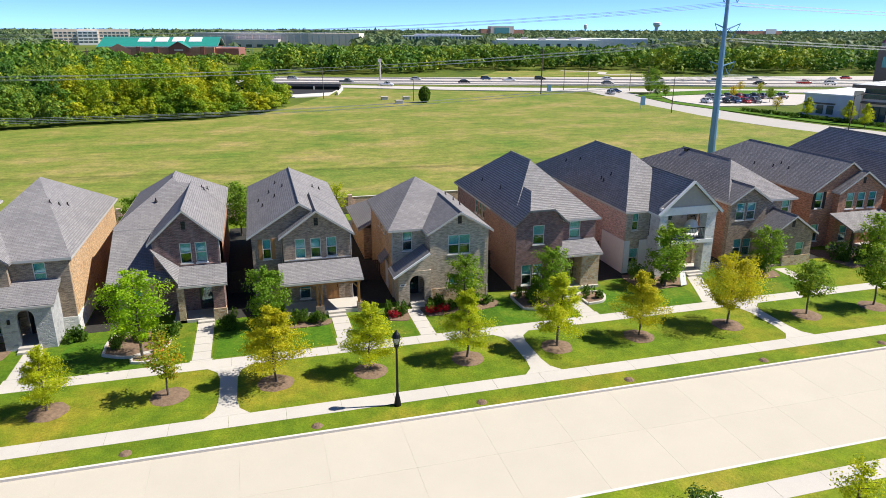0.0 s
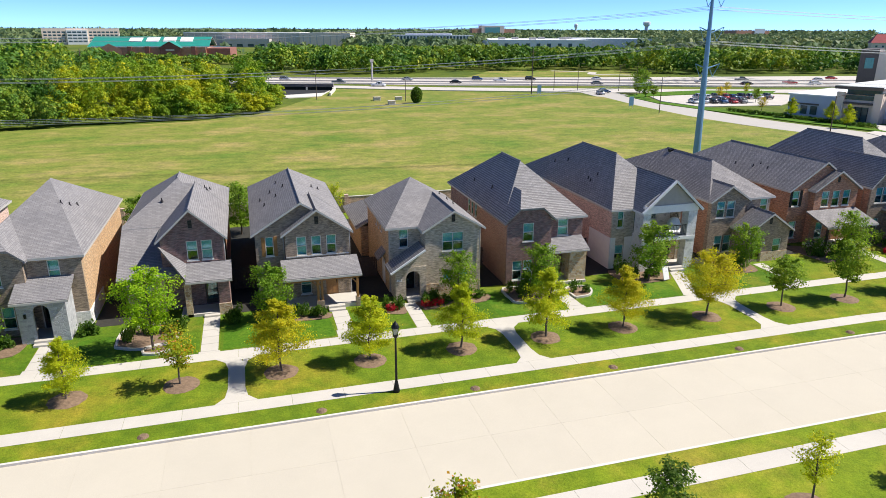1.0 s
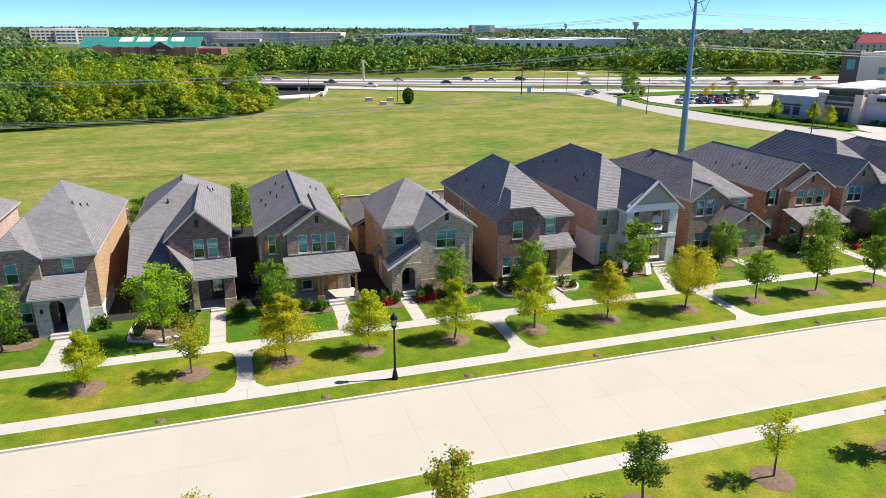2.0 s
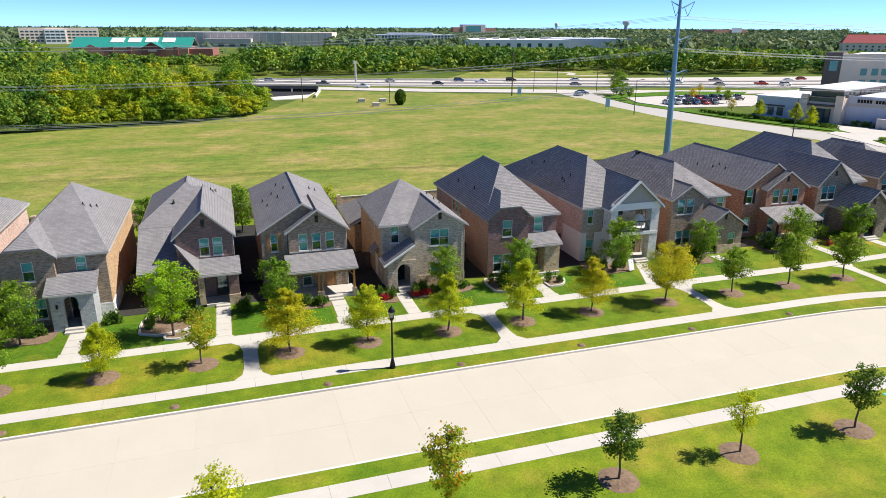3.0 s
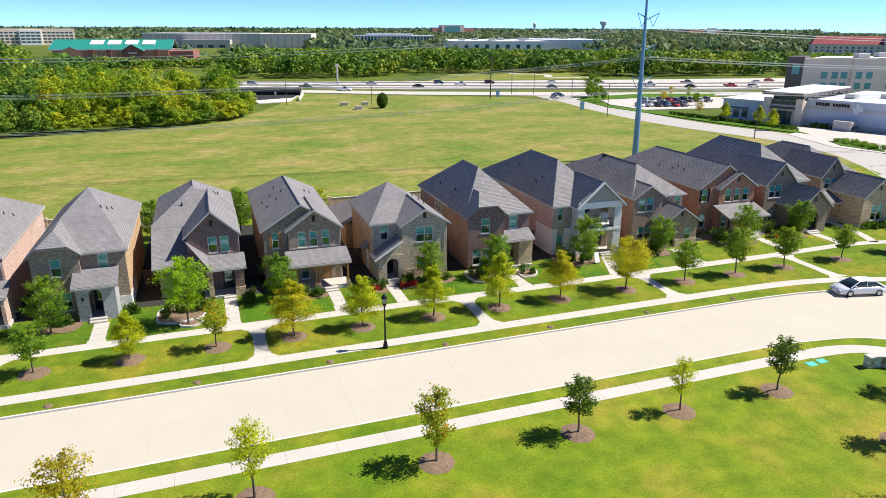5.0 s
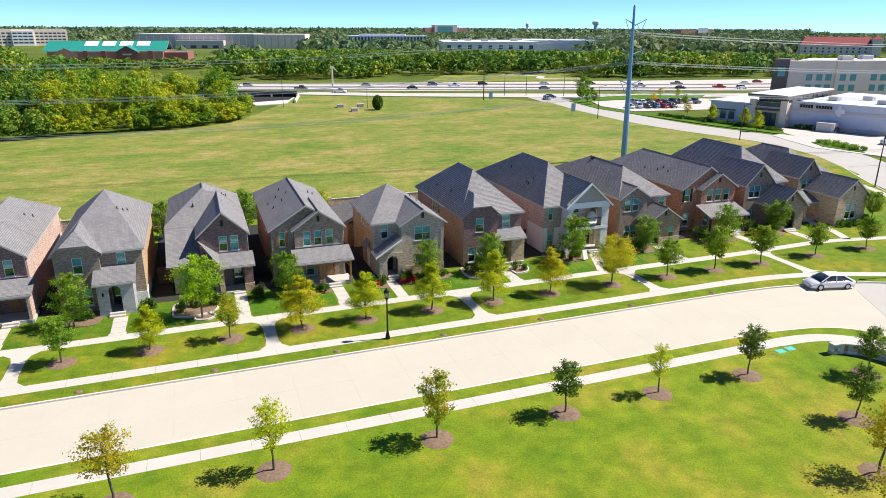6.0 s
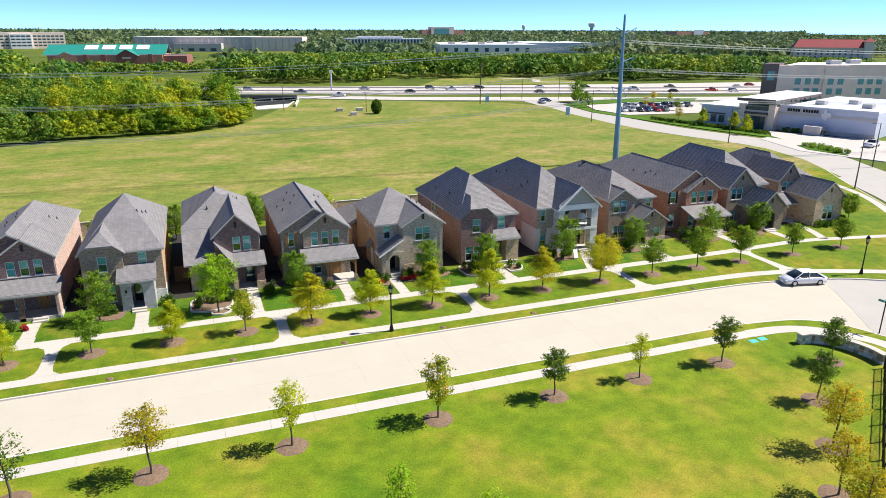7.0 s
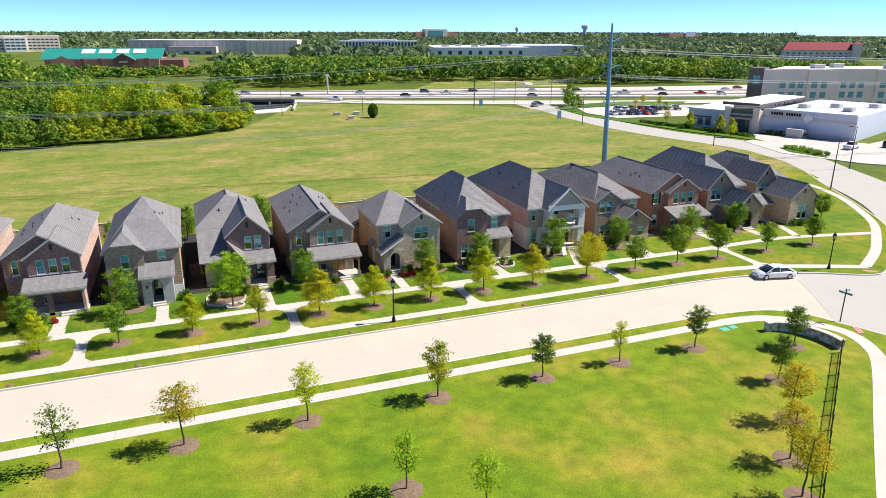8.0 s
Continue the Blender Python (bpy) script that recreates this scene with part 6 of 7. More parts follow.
def car_parts(style):
    """Meshes of a car that heads along +x, centred."""
    if style in car_sets:
        return car_sets[style]
    L, W = (4.8, 1.82) if style == "sedan" else (4.7, 1.9) if style == "suv" else (5.6, 1.98)
    low = 0.22 if style == "sedan" else 0.32
    belt = 0.9 if style == "sedan" else 1.08
    hood = 0.8 if style == "sedan" else 1.02
    body_secs = []
    for x, zt, wy in ((-L / 2, belt - 0.25, 0.76), (-L / 2 + 0.12, belt - 0.04, 0.92), (-L / 2 + 1.0, belt, 1.0), (0, belt, 1.0), (L / 2 - 1.35, belt - 0.03, 1.0), (L / 2 - 0.5, hood - 0.04, 0.96), (L / 2 - 0.1, hood - 0.2, 0.86), (L / 2, hood - 0.32, 0.7)):
        w = W / 2 * wy
        body_secs.append([(x, -w * 0.93, low), (x, -w, low + 0.2), (x, -w, zt - 0.12), (x, -w * 0.93, zt), (x, w * 0.93, zt), (x, w, zt - 0.12), (x, w, low + 0.2), (x, w * 0.93, low)])
    top = 1.45 if style == "sedan" else 1.75 if style == "suv" else 1.8
    if style == "sedan":
        prof = ((-L / 2 + 0.45, belt - 0.02, 0.86), (-L / 2 + 1.35, top - 0.06, 0.72), (-0.1, top, 0.74), (0.55, top - 0.06, 0.73), (1.45, belt - 0.03, 0.86))
    elif style == "suv":
        prof = ((-L / 2 + 0.12, belt - 0.02, 0.88), (-L / 2 + 0.45, top - 0.05, 0.76), (-0.1, top, 0.78), (0.45, top - 0.05, 0.77), (1.25, belt - 0.03, 0.88))
    else:
        prof = ((-0.65, belt - 0.02, 0.88), (-0.5, top - 0.05, 0.78), (0.2, top, 0.78), (0.75, top - 0.06, 0.77), (1.5, belt - 0.03, 0.88))
    cab, roofs = [], []
    for x, z, wy in prof:
        w0, w1 = W / 2 * 0.94, W / 2 * wy
        cab.append([(x, -w0, belt - 0.06), (x, -w1, z), (x, w1, z), (x, w0, belt - 0.06)])
    for x, z, wy in prof[1:4]:
        w1 = W / 2 * (wy + 0.01)
        roofs.append([(x, -w1, z - 0.03), (x, -w1 * 0.9, z + 0.02), (x, w1 * 0.9, z + 0.02), (x, w1, z - 0.03)])
    out = {"body": loft(body_secs), "cabin_glass": loft(cab), "roof": loft(roofs)}
    wheel = tubed([(0, -0.11, 0), (0, 0.11, 0)], 0.33, 14)
    rim = tubed([(0, -0.125, 0), (0, 0.125, 0)], 0.21, 10)
    rails = bmesh.new()
    for sy in (-1, 1):
        for i in (0, 2, 3):
            (xa, za, wa), (xb, zb, wb) = prof[i + (1 if i == 2 else 0)], prof[i + 1]
            if i == 2:
                xa, za, xb, zb = -0.15, belt - 0.04, -0.2, top - 0.03
                wa, wb = 0.93, 0.745
            tube(rails, [(xa, sy * W / 2 * max(wa, 0.9 if i != 3 else wa), za), (xb, sy * W / 2 * (0.93 if i == 3 else wb), zb)], [0.055, 0.055], 6)
    bmesh.ops.recalc_face_normals(rails, faces=rails.faces[:])
    out["pillars"] = rails
    mirror = bmesh.new()
    for sy in (-1, 1):
        box(mirror, 0.95, sy * (W / 2 + 0.08) - 0.1, belt, 1.1, sy * (W / 2 + 0.08) + 0.1, belt + 0.15)
    out["mirrors"] = mirror
    lamp_f = bmesh.new()
    box(lamp_f, L / 2 - 0.22, -0.17, hood - 0.34, L / 2 - 0.06, 0.17, hood - 0.18)
    lamp_r = bmesh.new()
    box(lamp_r, -L / 2 - 0.01, -0.2, belt - 0.32, -L / 2 + 0.14, 0.2, belt - 0.12)
    out.update(wheel=wheel, rim=rim, headlight=lamp_f, tail_light=lamp_r)
    ms = {}
    for f in out["roof"].faces:
        f.smooth = False
    for k, bm in out.items():
        me = bpy.data.meshes.new(k)
        bm.to_mesh(me)
        bm.free()
        ms[k] = me
    for k, m in (("cabin_glass", "car_glass"), ("wheel", "tyre"), ("rim", "alloy"), ("headlight", "headlight"), ("tail_light", "tail_light")):
        ms[k].materials.append(M[m])
    car_sets[style] = (ms, L, W)
    return car_sets[style]


NAMES = {"sedan": "sedan", "suv": "sport utility car", "pickup": "pickup truck"}


def car(x, y, heading, colour, hue, style="sedan", z=0.0, where="on the road"):
    ms, L, W = car_parts(style)
    c = thing("car", (x, y, z), f"{hue} {NAMES[style]} standing {where}", "car", "cars", turn=heading)
    p = paint(colour)
    for k in ("body", "roof", "pillars", "mirrors"):
        me = ms[k]
        if (k, style, colour) not in car_sets:
            me = me.copy()
            me.materials.append(p)
            car_sets[(k, style, colour)] = me
        ob = new(k, car_sets[(k, style, colour)])
        ob.parent = c
    new("cabin_glass", ms["cabin_glass"]).parent = c
    for sx in (L / 2 - 0.95, -L / 2 + 0.95):
        for sy in (-1, 1):
            w = new("wheel", ms["wheel"])
            w.parent, w.location = c, (sx, sy * (W / 2 - 0.1), 0.33)
            new("rim", ms["rim"]).parent = w
    for sy in (-1, 1):
        for k in ("headlight", "tail_light"):
            o = new(k, ms[k])
            o.parent, o.location = c, (0, sy * (W / 2 - 0.3), 0)
    return c


WHITE, SILVER, BLACKP, NAVY, REDP, GREYP = (0.75, 0.76, 0.78), (0.45, 0.47, 0.5), (0.02, 0.02, 0.022), (0.04, 0.09, 0.2), (0.4, 0.03, 0.03), (0.16, 0.17, 0.18)
near_car = car(45.25, -3.35, 166.5, WHITE, "white", "sedan", -0.12, "beside the kerb")
HUES = [(WHITE, "white"), (SILVER, "silver"), (BLACKP, "black"), (NAVY, "dark blue"), (REDP, "red"), (GREYP, "grey")]
rgc = random.Random(11)
for x, y, k, s in ((29.6, 240.5, 5, "pickup"), (42, 221.5, 0, "pickup"), (89, 243, 3, "suv"), (111.5, 238, 2, "suv"), (112, 176, 3, "sedan"), (199, 213, 5, "pickup"), (186, 194, 2, "sedan"), (205, 192, 4, "pickup"), (212, 186, 0, "suv"), (60, 250, 1, "sedan"), (140, 232, 0, "sedan"), (160, 225, 2, "suv"), (232, 205, 0, "sedan"), (246, 212, 4, "sedan"), (10, 262, 1, "suv"), (75, 229, 2, "sedan"), (96, 234, 0, "pickup"), (175, 208, 1, "pickup"), (128, 210, 5, "sedan"), (265, 190, 1, "suv")):
    car(x, y, -24 if x < 100 else -17, *HUES[k], s, -0.04, "on the highway")
car(108.5, 172, 80, *HUES[1], "sedan", -0.13)
for i in range(9):
    car(130 + i * 2.75, 149 - i * 0.6, 78 + rgc.uniform(-3, 3), *HUES[(i * 5 + 1) % 6], ("suv", "sedan", "pickup")[i % 3], -0.03, "in a car park")
for i in range(6):
    car(121 + i * 2.8, 138.5 - i * 0.7, 258 + rgc.uniform(-3, 3), *HUES[(i * 7) % 6], ("sedan", "suv")[i % 2], -0.03, "in a car park")
car(134.5, 58.5, 20, *HUES[0], "pickup", -0.05, "on a forecourt")
car(146, 57, 15, *HUES[2], "suv", -0.05, "on a forecourt")

# ---- street furniture of the roads ----
def light_pole(x, y, h, arm=1.6, turn=0.0):
    p = thing("light_pole", (x, y, -0.1), "slim dark steel road light pole with an arm", "light pole", "light poles", turn=turn)
    part("shaft", tubed([(0, 0, 0), (0, 0, h)], [0.12, 0.07], 8), "bark", p)
    a = part("arm", tubed([(0, 0, h - 0.3), (arm * 0.6, 0, h), (arm, 0, h + 0.05)], 0.05, 6), "bark", p)
    part("lamp_head", boxed(arm - 0.1, -0.15, h - 0.02, arm + 0.6, 0.15, h + 0.12), "bark", a)


for x, y, h, a in ((91.2, 27.7, 8.6, 0), (112, 40.7, 8.8, 180), (106.2, 74, 8.2, 0), (95.9, 118.4, 9.2, 0), (121, 181.5, 9, 0), (107.4, 186.5, 9.3, 0), (99.5, 189.4, 9.3, 0), (14, 176, 9.2, 90), (39.3, 165, 6.2, 90), (137, 196, 9, 0)):
    light_pole(x, y, h, 1.6, a)
for x, y, h in ((85.3, 176.7, 14.8), (-60, 228, 14.0)):
    p = thing("utility_pole", (x, y, -0.1), "tall brown wooden utility pole with a crossarm", "utility pole")
    part("shaft", tubed([(0, 0, 0), (0, 0, h)], [0.22, 0.15], 8), "bark", p)
    part("crossarm", boxed(-1.2, -0.08, h - 1.2, 1.2, 0.08, h - 1.0), "bark", p)
bill = thing("billboard", (45.5, 253.5, 0), "slim grey roadside sign on one steel column", "billboard")
part("column", tubed([(0, 0, 0), (0, 0, 8.2)], 0.42, 10), "trim", bill)
part("board", boxed(-0.7, -0.4, 7.4, 0.7, 0.4, 8.6), "stucco", bill)
for x, y in ((33.5, 158), (31.5, 170), (38, 169)):
    b = thing("utility_box", (x, y, -0.08), "low grey concrete utility box in the meadow", "utility box")
    part("case", boxed(-1.0, -0.8, 0, 1.0, 0.8, 0.9, soft=0.05), "kerb", b)
    part("lid", boxed(-1.1, -0.9, 0.9, 1.1, 0.9, 1.05, soft=0.02), "walk", b)
for x, y in ((86, 172), (94.1, 129.1)):
    s = thing("road_sign", (x, y, -0.1), "small blue-grey metal sign on posts", "sign")
    part("panel", boxed(-0.7, -0.04, 1.0, 0.7, 0.04, 3.4), "steel", s)
    for sx in (-0.5, 0.5):
        part("post", tubed([(sx, 0.06, 0), (sx, 0.06, 3.3)], 0.05, 6), "trim", s)

# ---- street lamps ----
M["lantern_glass"] = glazing("lantern_glass", (0.3, 0.31, 0.31), 0.2)
def street_lamp(x, y, turn=0):
    l = thing("street_lamp", (x, y, 0), "black cast-metal street lamp with an acorn lantern", "street lamp", "street lamps", turn=turn)
    part("base", tubed([(0, 0, -0.05), (0, 0, 0.1), (0, 0, 0.5), (0, 0, 0.75)], [0.2, 0.2, 0.13, 0.075], 12), "black", l)
    part("shaft", tubed([(0, 0, 0.7), (0, 0, 3.55)], [0.075, 0.055], 12), "black", l)
    part("collar", tubed([(0, 0, 3.5), (0, 0, 3.6), (0, 0, 3.72)], [0.08, 0.14, 0.16], 12), "black", l)
    part("lantern", tubed([(0, 0, 3.72), (0, 0, 3.95), (0, 0, 4.15)], [0.13, 0.2, 0.2], 12), "lantern_glass", l)
    part("cap", tubed([(0, 0, 4.15), (0, 0, 4.2), (0, 0, 4.35), (0, 0, 4.48), (0, 0, 4.58)], [0.24, 0.23, 0.17, 0.06, 0.015], 12), "black", l)
    return l


street_lamp(0, 0)
street_lamp(53.55, -3.73)
# ---- front gardens ----
for xd, y1, w in ((-39.8, 12.85, 1.2), (-30.5, 12.85, 1.2), (-21.25, 12.2, 1.2), (-10.85, 14.25, 1.15), (-1.6, 12.85, 1.2), (3.9, 12.9, 1.1), (16.15, 12.3, 1.2), (36.9, 13.2, 1.1), (49.1, 13.4, 1.2), (57.0, 12.3, 1.2)):
    wk = thing("garden_walk", label="pale concrete garden walk to a porch", category="pavement", kind="structure")
    n = int((y1 - 8.3) / 1.15)
    panels(wk, xd - w / 2, xd + w / 2, y1 - n * 1.15, y1, w, "walk", 0.02, 0.03, "slab", dy=1.15)
    part("apron", boxed(xd - w / 2 - 0.1, 8.28, -0.05, xd + w / 2 + 0.1, y1 - n * 1.15, 0.016), "walk", wk)
walkway("garden_walk_slant", [(26.2, 8.2), (27.2, 10.5), (28.4, 13.4)], 1.2)
walkway("garden_walk_corner", [(61, 7.6), (62.5, 11), (63.4, 15.4)], 1.1)
for k, (xa, xb, ya, yb) in enumerate(((-10.0, -6.2, 8.5, 14.0), (-4.8, -2.4, 8.5, 11.6), (18.3, 25.4, 8.5, 12.6), (-19.6, -16.8, 8.5, 12.5), (9.8, 12.4, 8.5, 13.0), (29.2, 32.5, 8.5, 12.0))):
    lush = part("lawn_patch", slab([(xa, ya), (xb, ya + 0.1), (xb - 0.1, yb), ((xa + xb) / 2, yb + 0.2), (xa + 0.1, yb - 0.1)], -0.05, 0.008), "lush")
    tagged(lush, "well watered deep green lawn patch", "lawn", kind="structure")


# darker lawn sheets: richer grass and painted house shade together
for xa, xb in ((-34.5, -31.2), (-29.8, -21.9), (-20.6, -11.5), (-10.2, -2.3), (-0.9, 3.3), (4.5, 15.5), (16.8, 26.0), (28.6, 36.3)):
    gl = part("garden_lawn", slab([(xa, 8.32), (xb, 8.32), (xb, 22), (xa, 22)], -0.05, 0.004), "garden")
    tagged(gl, "deep green garden lawn, coloured darker for shade before a house", "lawn", kind="structure")


def bed(pts, edged=False):
    b = part("planting_bed", slab(smooth(pts + [pts[0]], 4)[:-1], -0.05, 0.05), "mulch")
    tagged(b, "bed of brown bark mulch before a house", "planting bed", "beds")
    if edged:
        part("stone_edging", slab(ribbon(smooth(pts + [pts[0]], 4), 0.16), -0.05, 0.16), "walk", b)


bed([(-16.9, 10.6), (-15.2, 9.9), (-13.4, 10.6), (-13.0, 12.2), (-13.6, 13.6), (-16.6, 13.4)], True)
bed([(-15.0, 9.1), (-14.0, 8.9), (-13.3, 9.6), (-14.0, 10.3), (-15.0, 9.9)], True)
bed([(16.9, 10.2), (18.2, 10.4), (18.9, 11.4), (18.6, 12.3), (17.0, 12.2)], True)
bed([(11.8, 10.6), (13.4, 10.1), (15.0, 10.7), (15.3, 12.6), (12.0, 13.6)], True)
bed([(-5.3, 11.7), (-2.6, 11.7), (-2.5, 12.7), (-5.3, 12.7)])
bed([(1.8, 11.2), (3.2, 11.0), (3.2, 13.2), (1.9, 13.2)])
bed([(4.7, 11.2), (9.8, 11.6), (9.9, 13.3), (4.7, 13.2)])
bed([(22.6, 11.6), (26.6, 11.8), (26.8, 13.6), (22.6, 15.2)])
bed([(32.8, 11.6), (35.6, 11.6), (35.8, 15.4), (32.8, 15.4)])
bed([(43.2, 11.6), (47.8, 11.8), (47.8, 13.8), (43.2, 16.8)])
bed([(52.4, 11.6), (55.4, 11.8), (55.6, 16), (52.4, 16)])
bed([(-26, 11.4), (-23.2, 11.2), (-23, 14), (-26, 14)])

shrub_meshes = {}


def shrub(x, y, r, h, mat="shrub", label="rounded green shrub in a planting bed", n=420, size=0.075):
    key = (mat, n, size, int(x * 10) % 3)
    if key not in shrub_meshes:
        rng = np.random.default_rng(len(shrub_meshes) + 90)
        lobes = rng.normal(size=(7, 3)) * np.array([0.42, 0.42, 0.2]) + np.array([0, 0, 0.52])
        pts = []
        for c in lobes:
            d = rng.normal(size=(n // 7, 3))
            d /= np.linalg.norm(d, axis=1)[:, None]
            pts.append(c + d * rng.uniform(0.25, 0.48, (n // 7, 1)) * np.array([1, 1, 0.9]))
        pts = np.concatenate(pts)
        pts[:, 2] = np.abs(pts[:, 2])
        shrub_meshes[key] = cloud_mesh("foliage", pts, size / max(r, 0.3) * rng.uniform(0.6, 1.3, len(pts)), mat, rng)
    s = thing("shrub", (x, y, 0), label, "shrub", "garden shrubs")
    s.scale = (r, r, h)
    s.rotation_euler = (0, 0, (x * 3.7) % 6.28)
    new("foliage", shrub_meshes[key]).parent = s
    st = part("stem", tubed([(0, 0, 0), (0.03, 0, 0.3), (0, 0.02, 0.55)], [0.06, 0.05, 0.02], 6), "bark", s)


rgs = random.Random(5)
for xa, xb, y, n in ((-4.9, -2.9, 12.2, 4), (1.9, 3.1, 12.3, 3), (4.9, 6.6, 12.3, 4), (7.0, 9.6, 12.7, 4), (11.9, 15.0, 12.4, 5), (22.8, 26.2, 12.8, 6), (32.9, 35.4, 13.6, 5), (43.4, 47.4, 13.0, 7), (52.6, 55.2, 13.6, 5), (64.8, 69.4, 11.7, 7), (-25.8, -23.4, 12.8, 4), (-16.4, -13.6, 12.6, 4), (-35.2, -32, 11.9, 5), (-19.5, -18.6, 13.6, 2), (-13.2, -12.6, 12.6, 2), (-9.6, -8.9, 12.8, 2), (17.2, 18.4, 11.3, 2)):
    for i in range(n):
        x = xa + (xb - xa) * (i + 0.5) / n + rgs.uniform(-0.15, 0.15)
        shrub(x, y + rgs.uniform(-0.35, 0.35), rgs.uniform(0.38, 0.62), rgs.uniform(0.6, 1.0))
for x, y in ((2.2, 11.7), (2.7, 11.9), (5.5, 11.8), (6.1, 11.9), (-30.9, 11.3), (51.0, 12.4), (5.0, 11.6)):
    shrub(x, y, 0.36, 0.55, "blossom", "low bush of red flowers in a planting bed", 300, 0.06)
for x, y, r, h in ((12.9, 11.7, 0.7, 1.7), (34.0, 12.2, 0.9, 1.6), (46.0, 13.4, 0.9, 1.5), (23.2, 13.6, 0.8, 1.8), (54.4, 13.0, 0.9, 1.7), (69.8, 12.4, 0.6, 1.1), (-16.2, 11.6, 0.55, 1.2), (-9.3, 13.2, 0.6, 1.1), (44.2, 14.2, 1.0, 1.8), (52.0, 14.6, 0.9, 1.9)):
    shrub(x, y, r, h, "shrub", "tall dark green shrub beside a house wall", 560)
for x, y, k, s in ((-24.9, 11.3, "myrtle", 1.05), (-6.5, 12.3, "myrtle", 0.95), (7.6, 12.0, "myrtle", 0.9), (14.3, 11.4, "myrtle", 0.92), (24.7, 12.0, "myrtle", 1.15), (34.8, 12.6, "myrtle", 0.95), (46.4, 12.4, "myrtle", 1.0), (54.6, 12.6, "myrtle", 1.0), (70.4, 12.0, "oak", 1.0), (-33.5, 10.6, "myrtle", 0.8)):
    tree(k, x, y, s, int(x) % 7 + 50, 0)
for x, y, s in ((-18.4, 36.0, 1.0), (-8.6, 35.6, 1.15), (1.2, 35.8, 1.05), (-27.5, 35.2, 0.8), (11.4, 35.6, 0.7), (-37.0, 35.5, 0.9)):
    tree("slim" if x in (1.2,) else "myrtle", x, y, s, int(x) % 5 + 70, 0)

# ---- fences ----
back_wall = thing("garden_wall", label="long reddish brick garden wall behind the houses", category="wall", kind="structure")
for i in range(30):
    xa = -64 + i * 4.8
    part("wall_panel", boxed(xa + 0.25, 41.45, -0.2, xa + 4.55, 41.6, 1.85), "rose_brick", back_wall)
    part("pillar", boxed(xa - 0.25, 41.3, -0.2, xa + 0.249, 41.75, 2.15), "rose_brick", back_wall)
    part("coping", boxed(xa + 0.26, 41.42, 1.851, xa + 4.54, 41.63, 1.92), "kerb", back_wall)
plank = bpy.data.meshes.new("plank")
pb = boxed(0, 0, 0, 0.138, 0.02, 1.75, soft=0.004)
pb.to_mesh(plank)
pb.free()
plank.materials.append(M["fence"])
for xa, xb in ((-28.0, -26.3), (-18.4, -17.0), (-9.3, -7.4), (0.1, 2.7), (10.2, 12.4), (20.0, 22.8), (30.6, 33.2), (40.5, 43.4), (51.4, 52.5), (60.3, 62.9)):
    f = thing("side_fence", (xa, 19.6, 0), "dark stained board fence between two houses", "fence", "side fences")
    for i in range(int((xb - xa) / 0.15)):
        ob = new("plank", plank)
        ob.parent, ob.location = f, (i * 0.15, 0, 0.03 + 0.01 * ((i * 7) % 3))
    # dark sheet over the gap's ground stands in for shade
    yard = part("side_yard", boxed(xa - 0.55, 14.6, -0.05, xb + 0.55, 38.5, 0.012), "gap_shade")
    tagged(yard, "ground strip coloured dark for the shade between two houses", "side yard", kind="structure")
    for z in (0.35, 1.4):
        part("rail", boxed(0, 0.021, z, xb - xa, 0.07, z + 0.09), "fence", f)

# ---- park wall, fence and signs ----
ARC = smooth([(32.5, -14.6), (33.6, -14.75), (34.8, -15.6), (35.6, -17.0), (36.0, -18.6), (35.9, -20.0)], 4)
park_wall = thing("park_wall", label="low curved wall of pale stone blocks", category="wall")
rgw = random.Random(3)


def seg(p, q, z0, z1, w):
    return slab(ribbon([p, q], w), z0, z1)


for c in range(3):
    for i, (p, q) in enumerate(zip(ARC, ARC[1:])):
        k = 0.012 / max(math.dist(p, q), 0.1)
        p2 = (p[0] + (q[0] - p[0]) * k, p[1] + (q[1] - p[1]) * k)
        q2 = (q[0] - (q[0] - p[0]) * k, q[1] - (q[1] - p[1]) * k)
        # darker materials among the stones stand in for shade on the inner face
        part("stone", seg(p2, q2, 0.27 * c + (0.012 if c else -0.2), 0.27 * (c + 1), 0.5 + rgw.uniform(-0.03, 0.03)), ("trim", "tan_stone", "grey_brick", "white_stone")[rgw.randrange(4)], park_wall)
for p, q in zip(ARC, ARC[1:]):
    part("cap_stone", seg(p, q, 0.815, 0.92, 0.62), "walk", park_wall)
F0, F1 = Vector((35.3, -20.4, 0)), Vector((15.0, -35.7, 0))
run = F1 - F0
park_fence = thing("park_fence", tuple(F0), "black iron picket fence beside the park", "fence", turn=math.degrees(math.atan2(run.y, run.x)))
bar = bpy.data.meshes.new("picket")
pb = boxed(-0.012, -0.012, 0.08, 0.012, 0.012, 1.15)
pb.to_mesh(bar)
pb.free()
bar.materials.append(M["black"])
n = int(run.length / 0.13)
for i in range(n):
    ob = new("picket", bar)
    ob.parent, ob.location = park_fence, (i * 0.13, 0, 0)
for i in range(int(run.length / 2.4) + 1):
    part("fence_post", boxed(i * 2.4 - 0.04, -0.04, -0.1, i * 2.4 + 0.04, 0.04, 1.3), "black", park_fence)
for z in (0.2, 1.02):
    part("fence_rail", boxed(0, -0.02, z, run.length, 0.02, z + 0.04), "black", park_fence)
M["sign_green"] = plain("sign_green", (0.01, 0.22, 0.17), 0.4)
M["red_pad"] = plain("red_tactile_pad", (0.55, 0.22, 0.2), 0.8)
M["teal_lid"] = plain("teal_lid", (0.1, 0.5, 0.42), 0.5)
sg = thing("street_sign", (41.3, -15.4, 0), "black post with two green street name blades", "street sign")
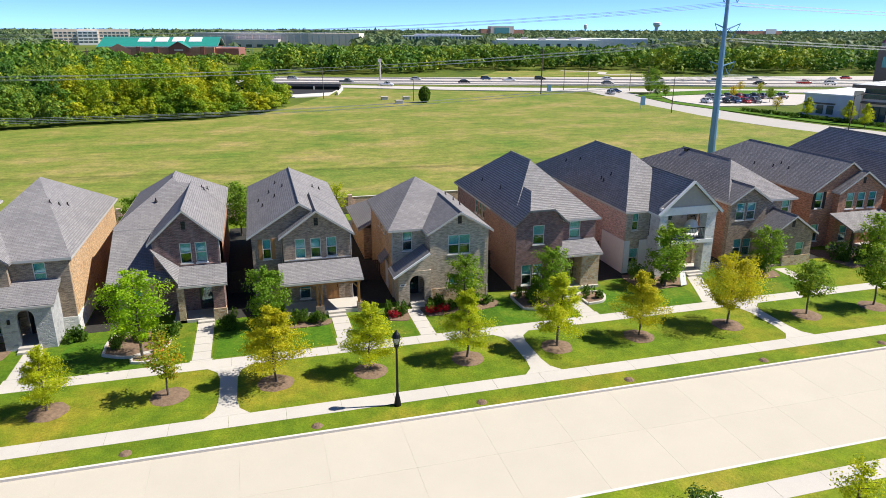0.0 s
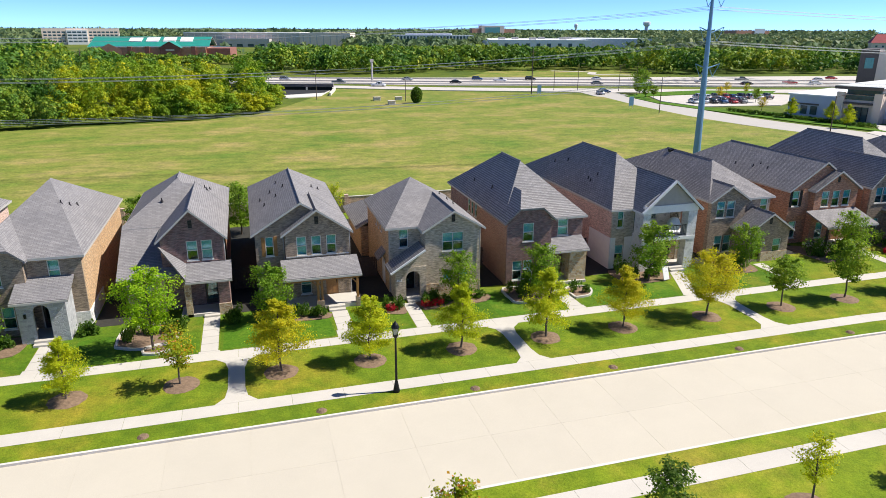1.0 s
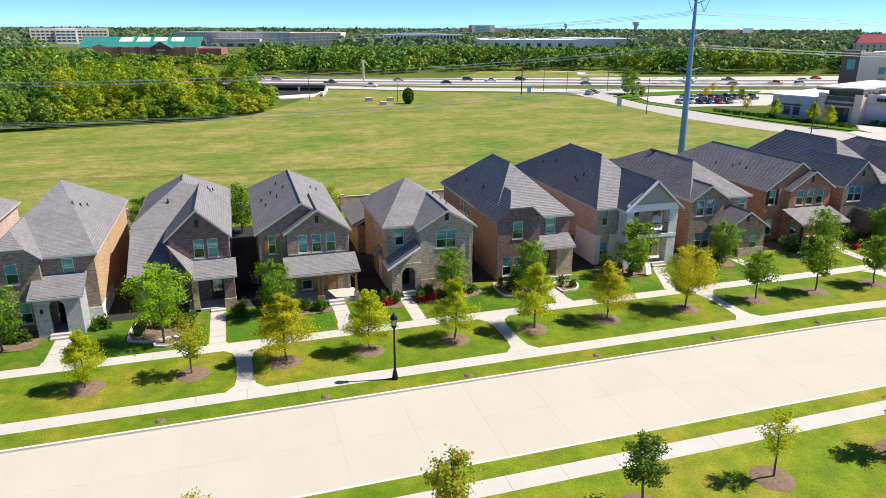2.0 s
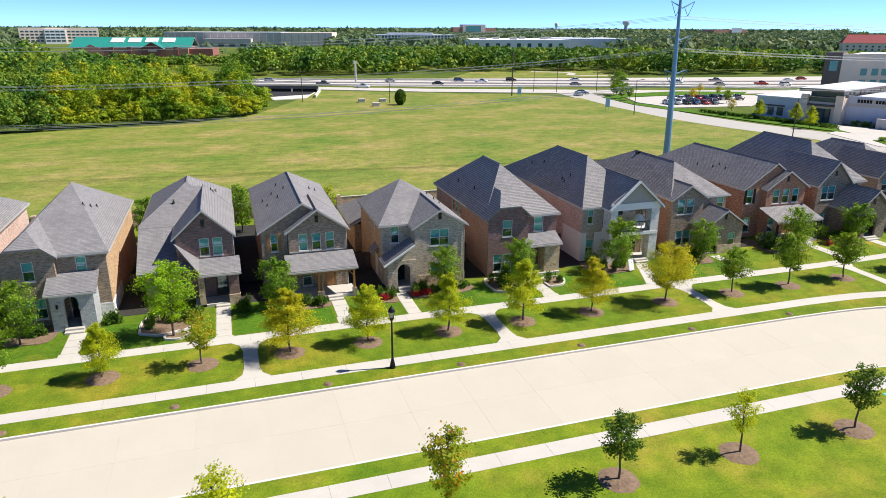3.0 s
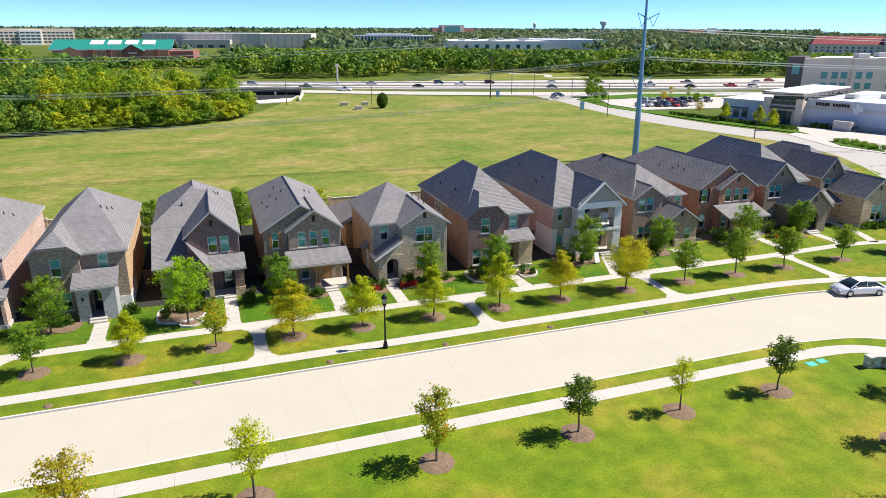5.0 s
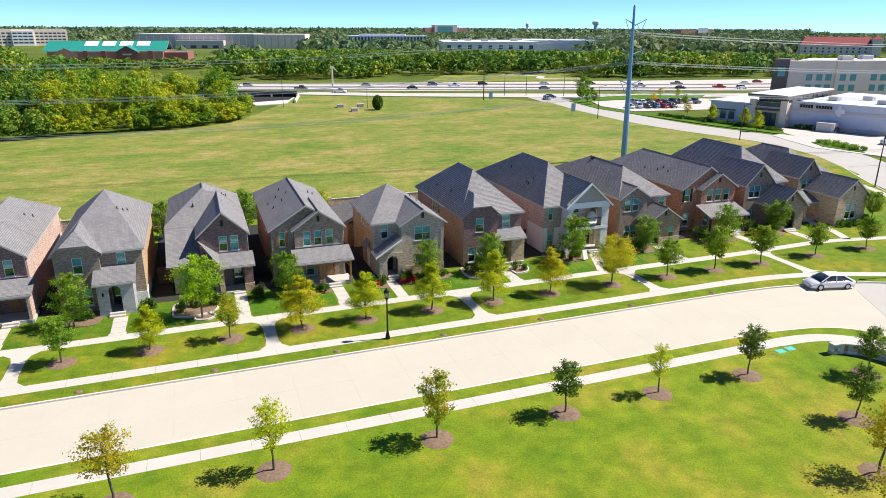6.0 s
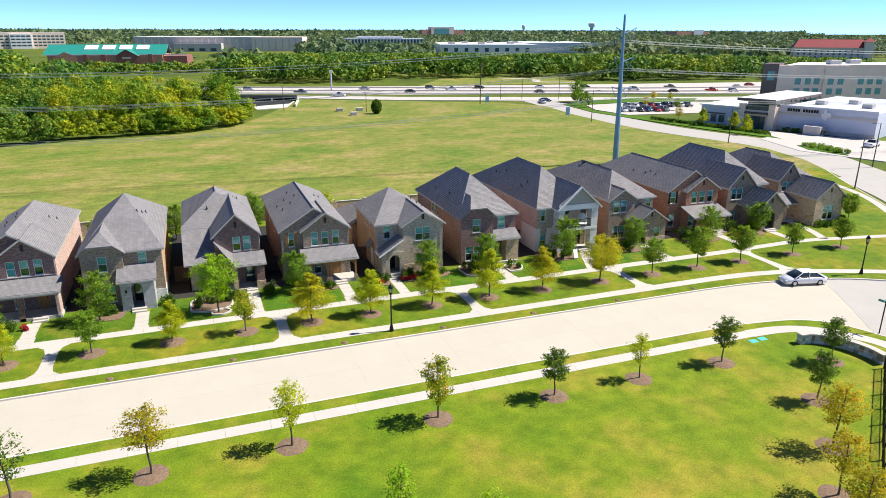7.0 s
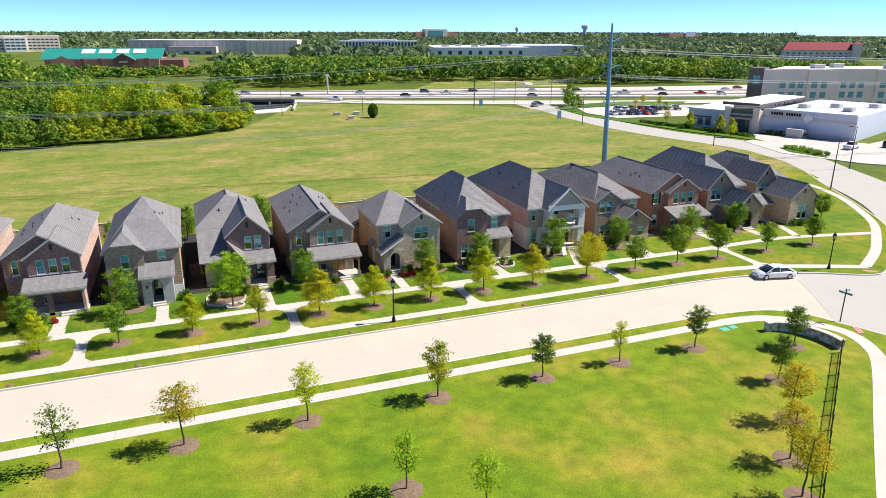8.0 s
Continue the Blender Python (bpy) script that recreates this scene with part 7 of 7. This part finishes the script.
part("post", tubed([(0, 0, -0.1), (0, 0, 3.3)], 0.055, 8), "black", sg)
part("finial", tubed([(0, 0, 3.3), (0, 0, 3.42)], [0.08, 0.02], 8), "black", sg)
for a, z in ((12, 3.05), (100, 2.85)):
    bl = part("blade", boxed(-0.65, -0.015, 0, 0.65, 0.015, 0.2), "sign_green", sg)
    bl.location, bl.rotation_euler = (0, 0, z), (0, 0, radians(a))
    part("lettering_bar", boxed(-0.45, -0.022, 0.07, 0.45, -0.0152, 0.14), "white", bl)
for x, y, a in ((41.0, -17.6, 60), (57.4, -6.2, -40)):
    pad = part("tactile_pad", boxed(-0.75, -0.3, 0, 0.75, 0.3, 0.025), "red_pad")
    pad.location, pad.rotation_euler = (x, y, 0), (0, 0, radians(a))
    tagged(pad, "pinkish red tactile pad at a kerb ramp", "ramp pad", kind="structure")
for x, y in ((29.2, -12.9), (30.3, -12.8)):
    lid = part("valve_box", boxed(x - 0.4, y - 0.3, -0.05, x + 0.4, y + 0.3, 0.02, soft=0.01), "teal_lid")
    tagged(lid, "teal plastic valve box set in the grass", "valve box")
for x, y in ((-32.5, -0.9), (-23.0, -0.9), (-13.8, -0.85), (-4.5, -0.9), (4.6, -0.95), (13.9, -0.85), (23.4, -0.9), (32.8, -0.9)):
    ring_of_mulch(x, y, 0.3)
for i, (x, y, kind) in enumerate(((116, 152, "oak"), (117, 158, "myrtle"), (118, 165, "oak"), (121, 168, "myrtle"), (126, 170, "oak"), (120.5, 110, "gold"), (122.5, 102, "cypress_green"), (124.5, 92, "cypress_green"), (121, 84, "cypress_green"), (131, 140, "gold"), (140, 135, "oak"), (147, 157, "gold"), (153, 155, "rust"))):
    tree(kind, x, y, 1.0, i + 90, 0)
tree("myrtle", 123, 171, 1.9, 3, 0)
for i in range(36):
    t = i / 35
    shrub(117.5 + 9 * t, 118 - 36 * t, 0.9, 0.8, "shrub", "clipped hedge shrub beside a car park")
for i in range(7):
    shrub(134.6 + i * 0.55, 83.5 - i * 1.3, 1.0, 1.1, "shrub", "hedge shrub beside a hall")
for i in range(16):
    a = i / 15
    shrub(119.6 + 3.2 * ((i * 5) % 4) / 4 - 1.2 * a + 0.5, 64.5 - 11 * a, 1.0, 0.8, "myrtle", "low bright green cover plant on an island", 420, 0.11)
big = thing("shrub", (41.3, 159.4, -0.1), "tall rounded evergreen shrub alone in the meadow", "shrub")
big.scale = (2.6, 2.6, 4.6)
rng = np.random.default_rng(77)
d = rng.normal(size=(2600, 3))
d /= np.linalg.norm(d, axis=1)[:, None]
new("foliage", cloud_mesh("foliage", np.array([0, 0, 0.5]) + d * np.array([0.62, 0.62, 0.48]) * rng.uniform(0.75, 1.08, (2600, 1)), 0.07 * rng.uniform(0.6, 1.3, 2600), "shrub", rng)).parent = big
part("stem", tubed([(0, 0, 0), (0, 0, 0.5)], [0.05, 0.03], 6), "bark", big)

board = thing("garden_sign", (26.2, 11.6, 0.06), "white board leaning on a small stake in a bed", "sign")
bd = part("board", boxed(-0.32, -0.02, 0.05, 0.32, 0.02, 1.15, soft=0.01), "white", board)
bd.rotation_euler = (radians(-18), 0, radians(12))
part("stake", tubed([(0, 0.3, -0.05), (0, 0.22, 0.8)], 0.02, 5), "bark", board)
for x, y, z in ((-0.75, 15.66, 1.75), (3.25, 13.56, 1.6), (-10.0, 16.46, 1.7), (37.6, 13.66, 1.7)):
    pl = part("number_plaque", boxed(x - 0.2, y - 0.02, z, x + 0.2, y + 0.02, z + 0.16), "white")
    part("plain_bar", boxed(x - 0.13, y - 0.03, z + 0.05, x + 0.13, y - 0.021, z + 0.11), "black", pl)
    tagged(pl, "small white plaque with a dark bar on brick", "plaque", "door plaques")
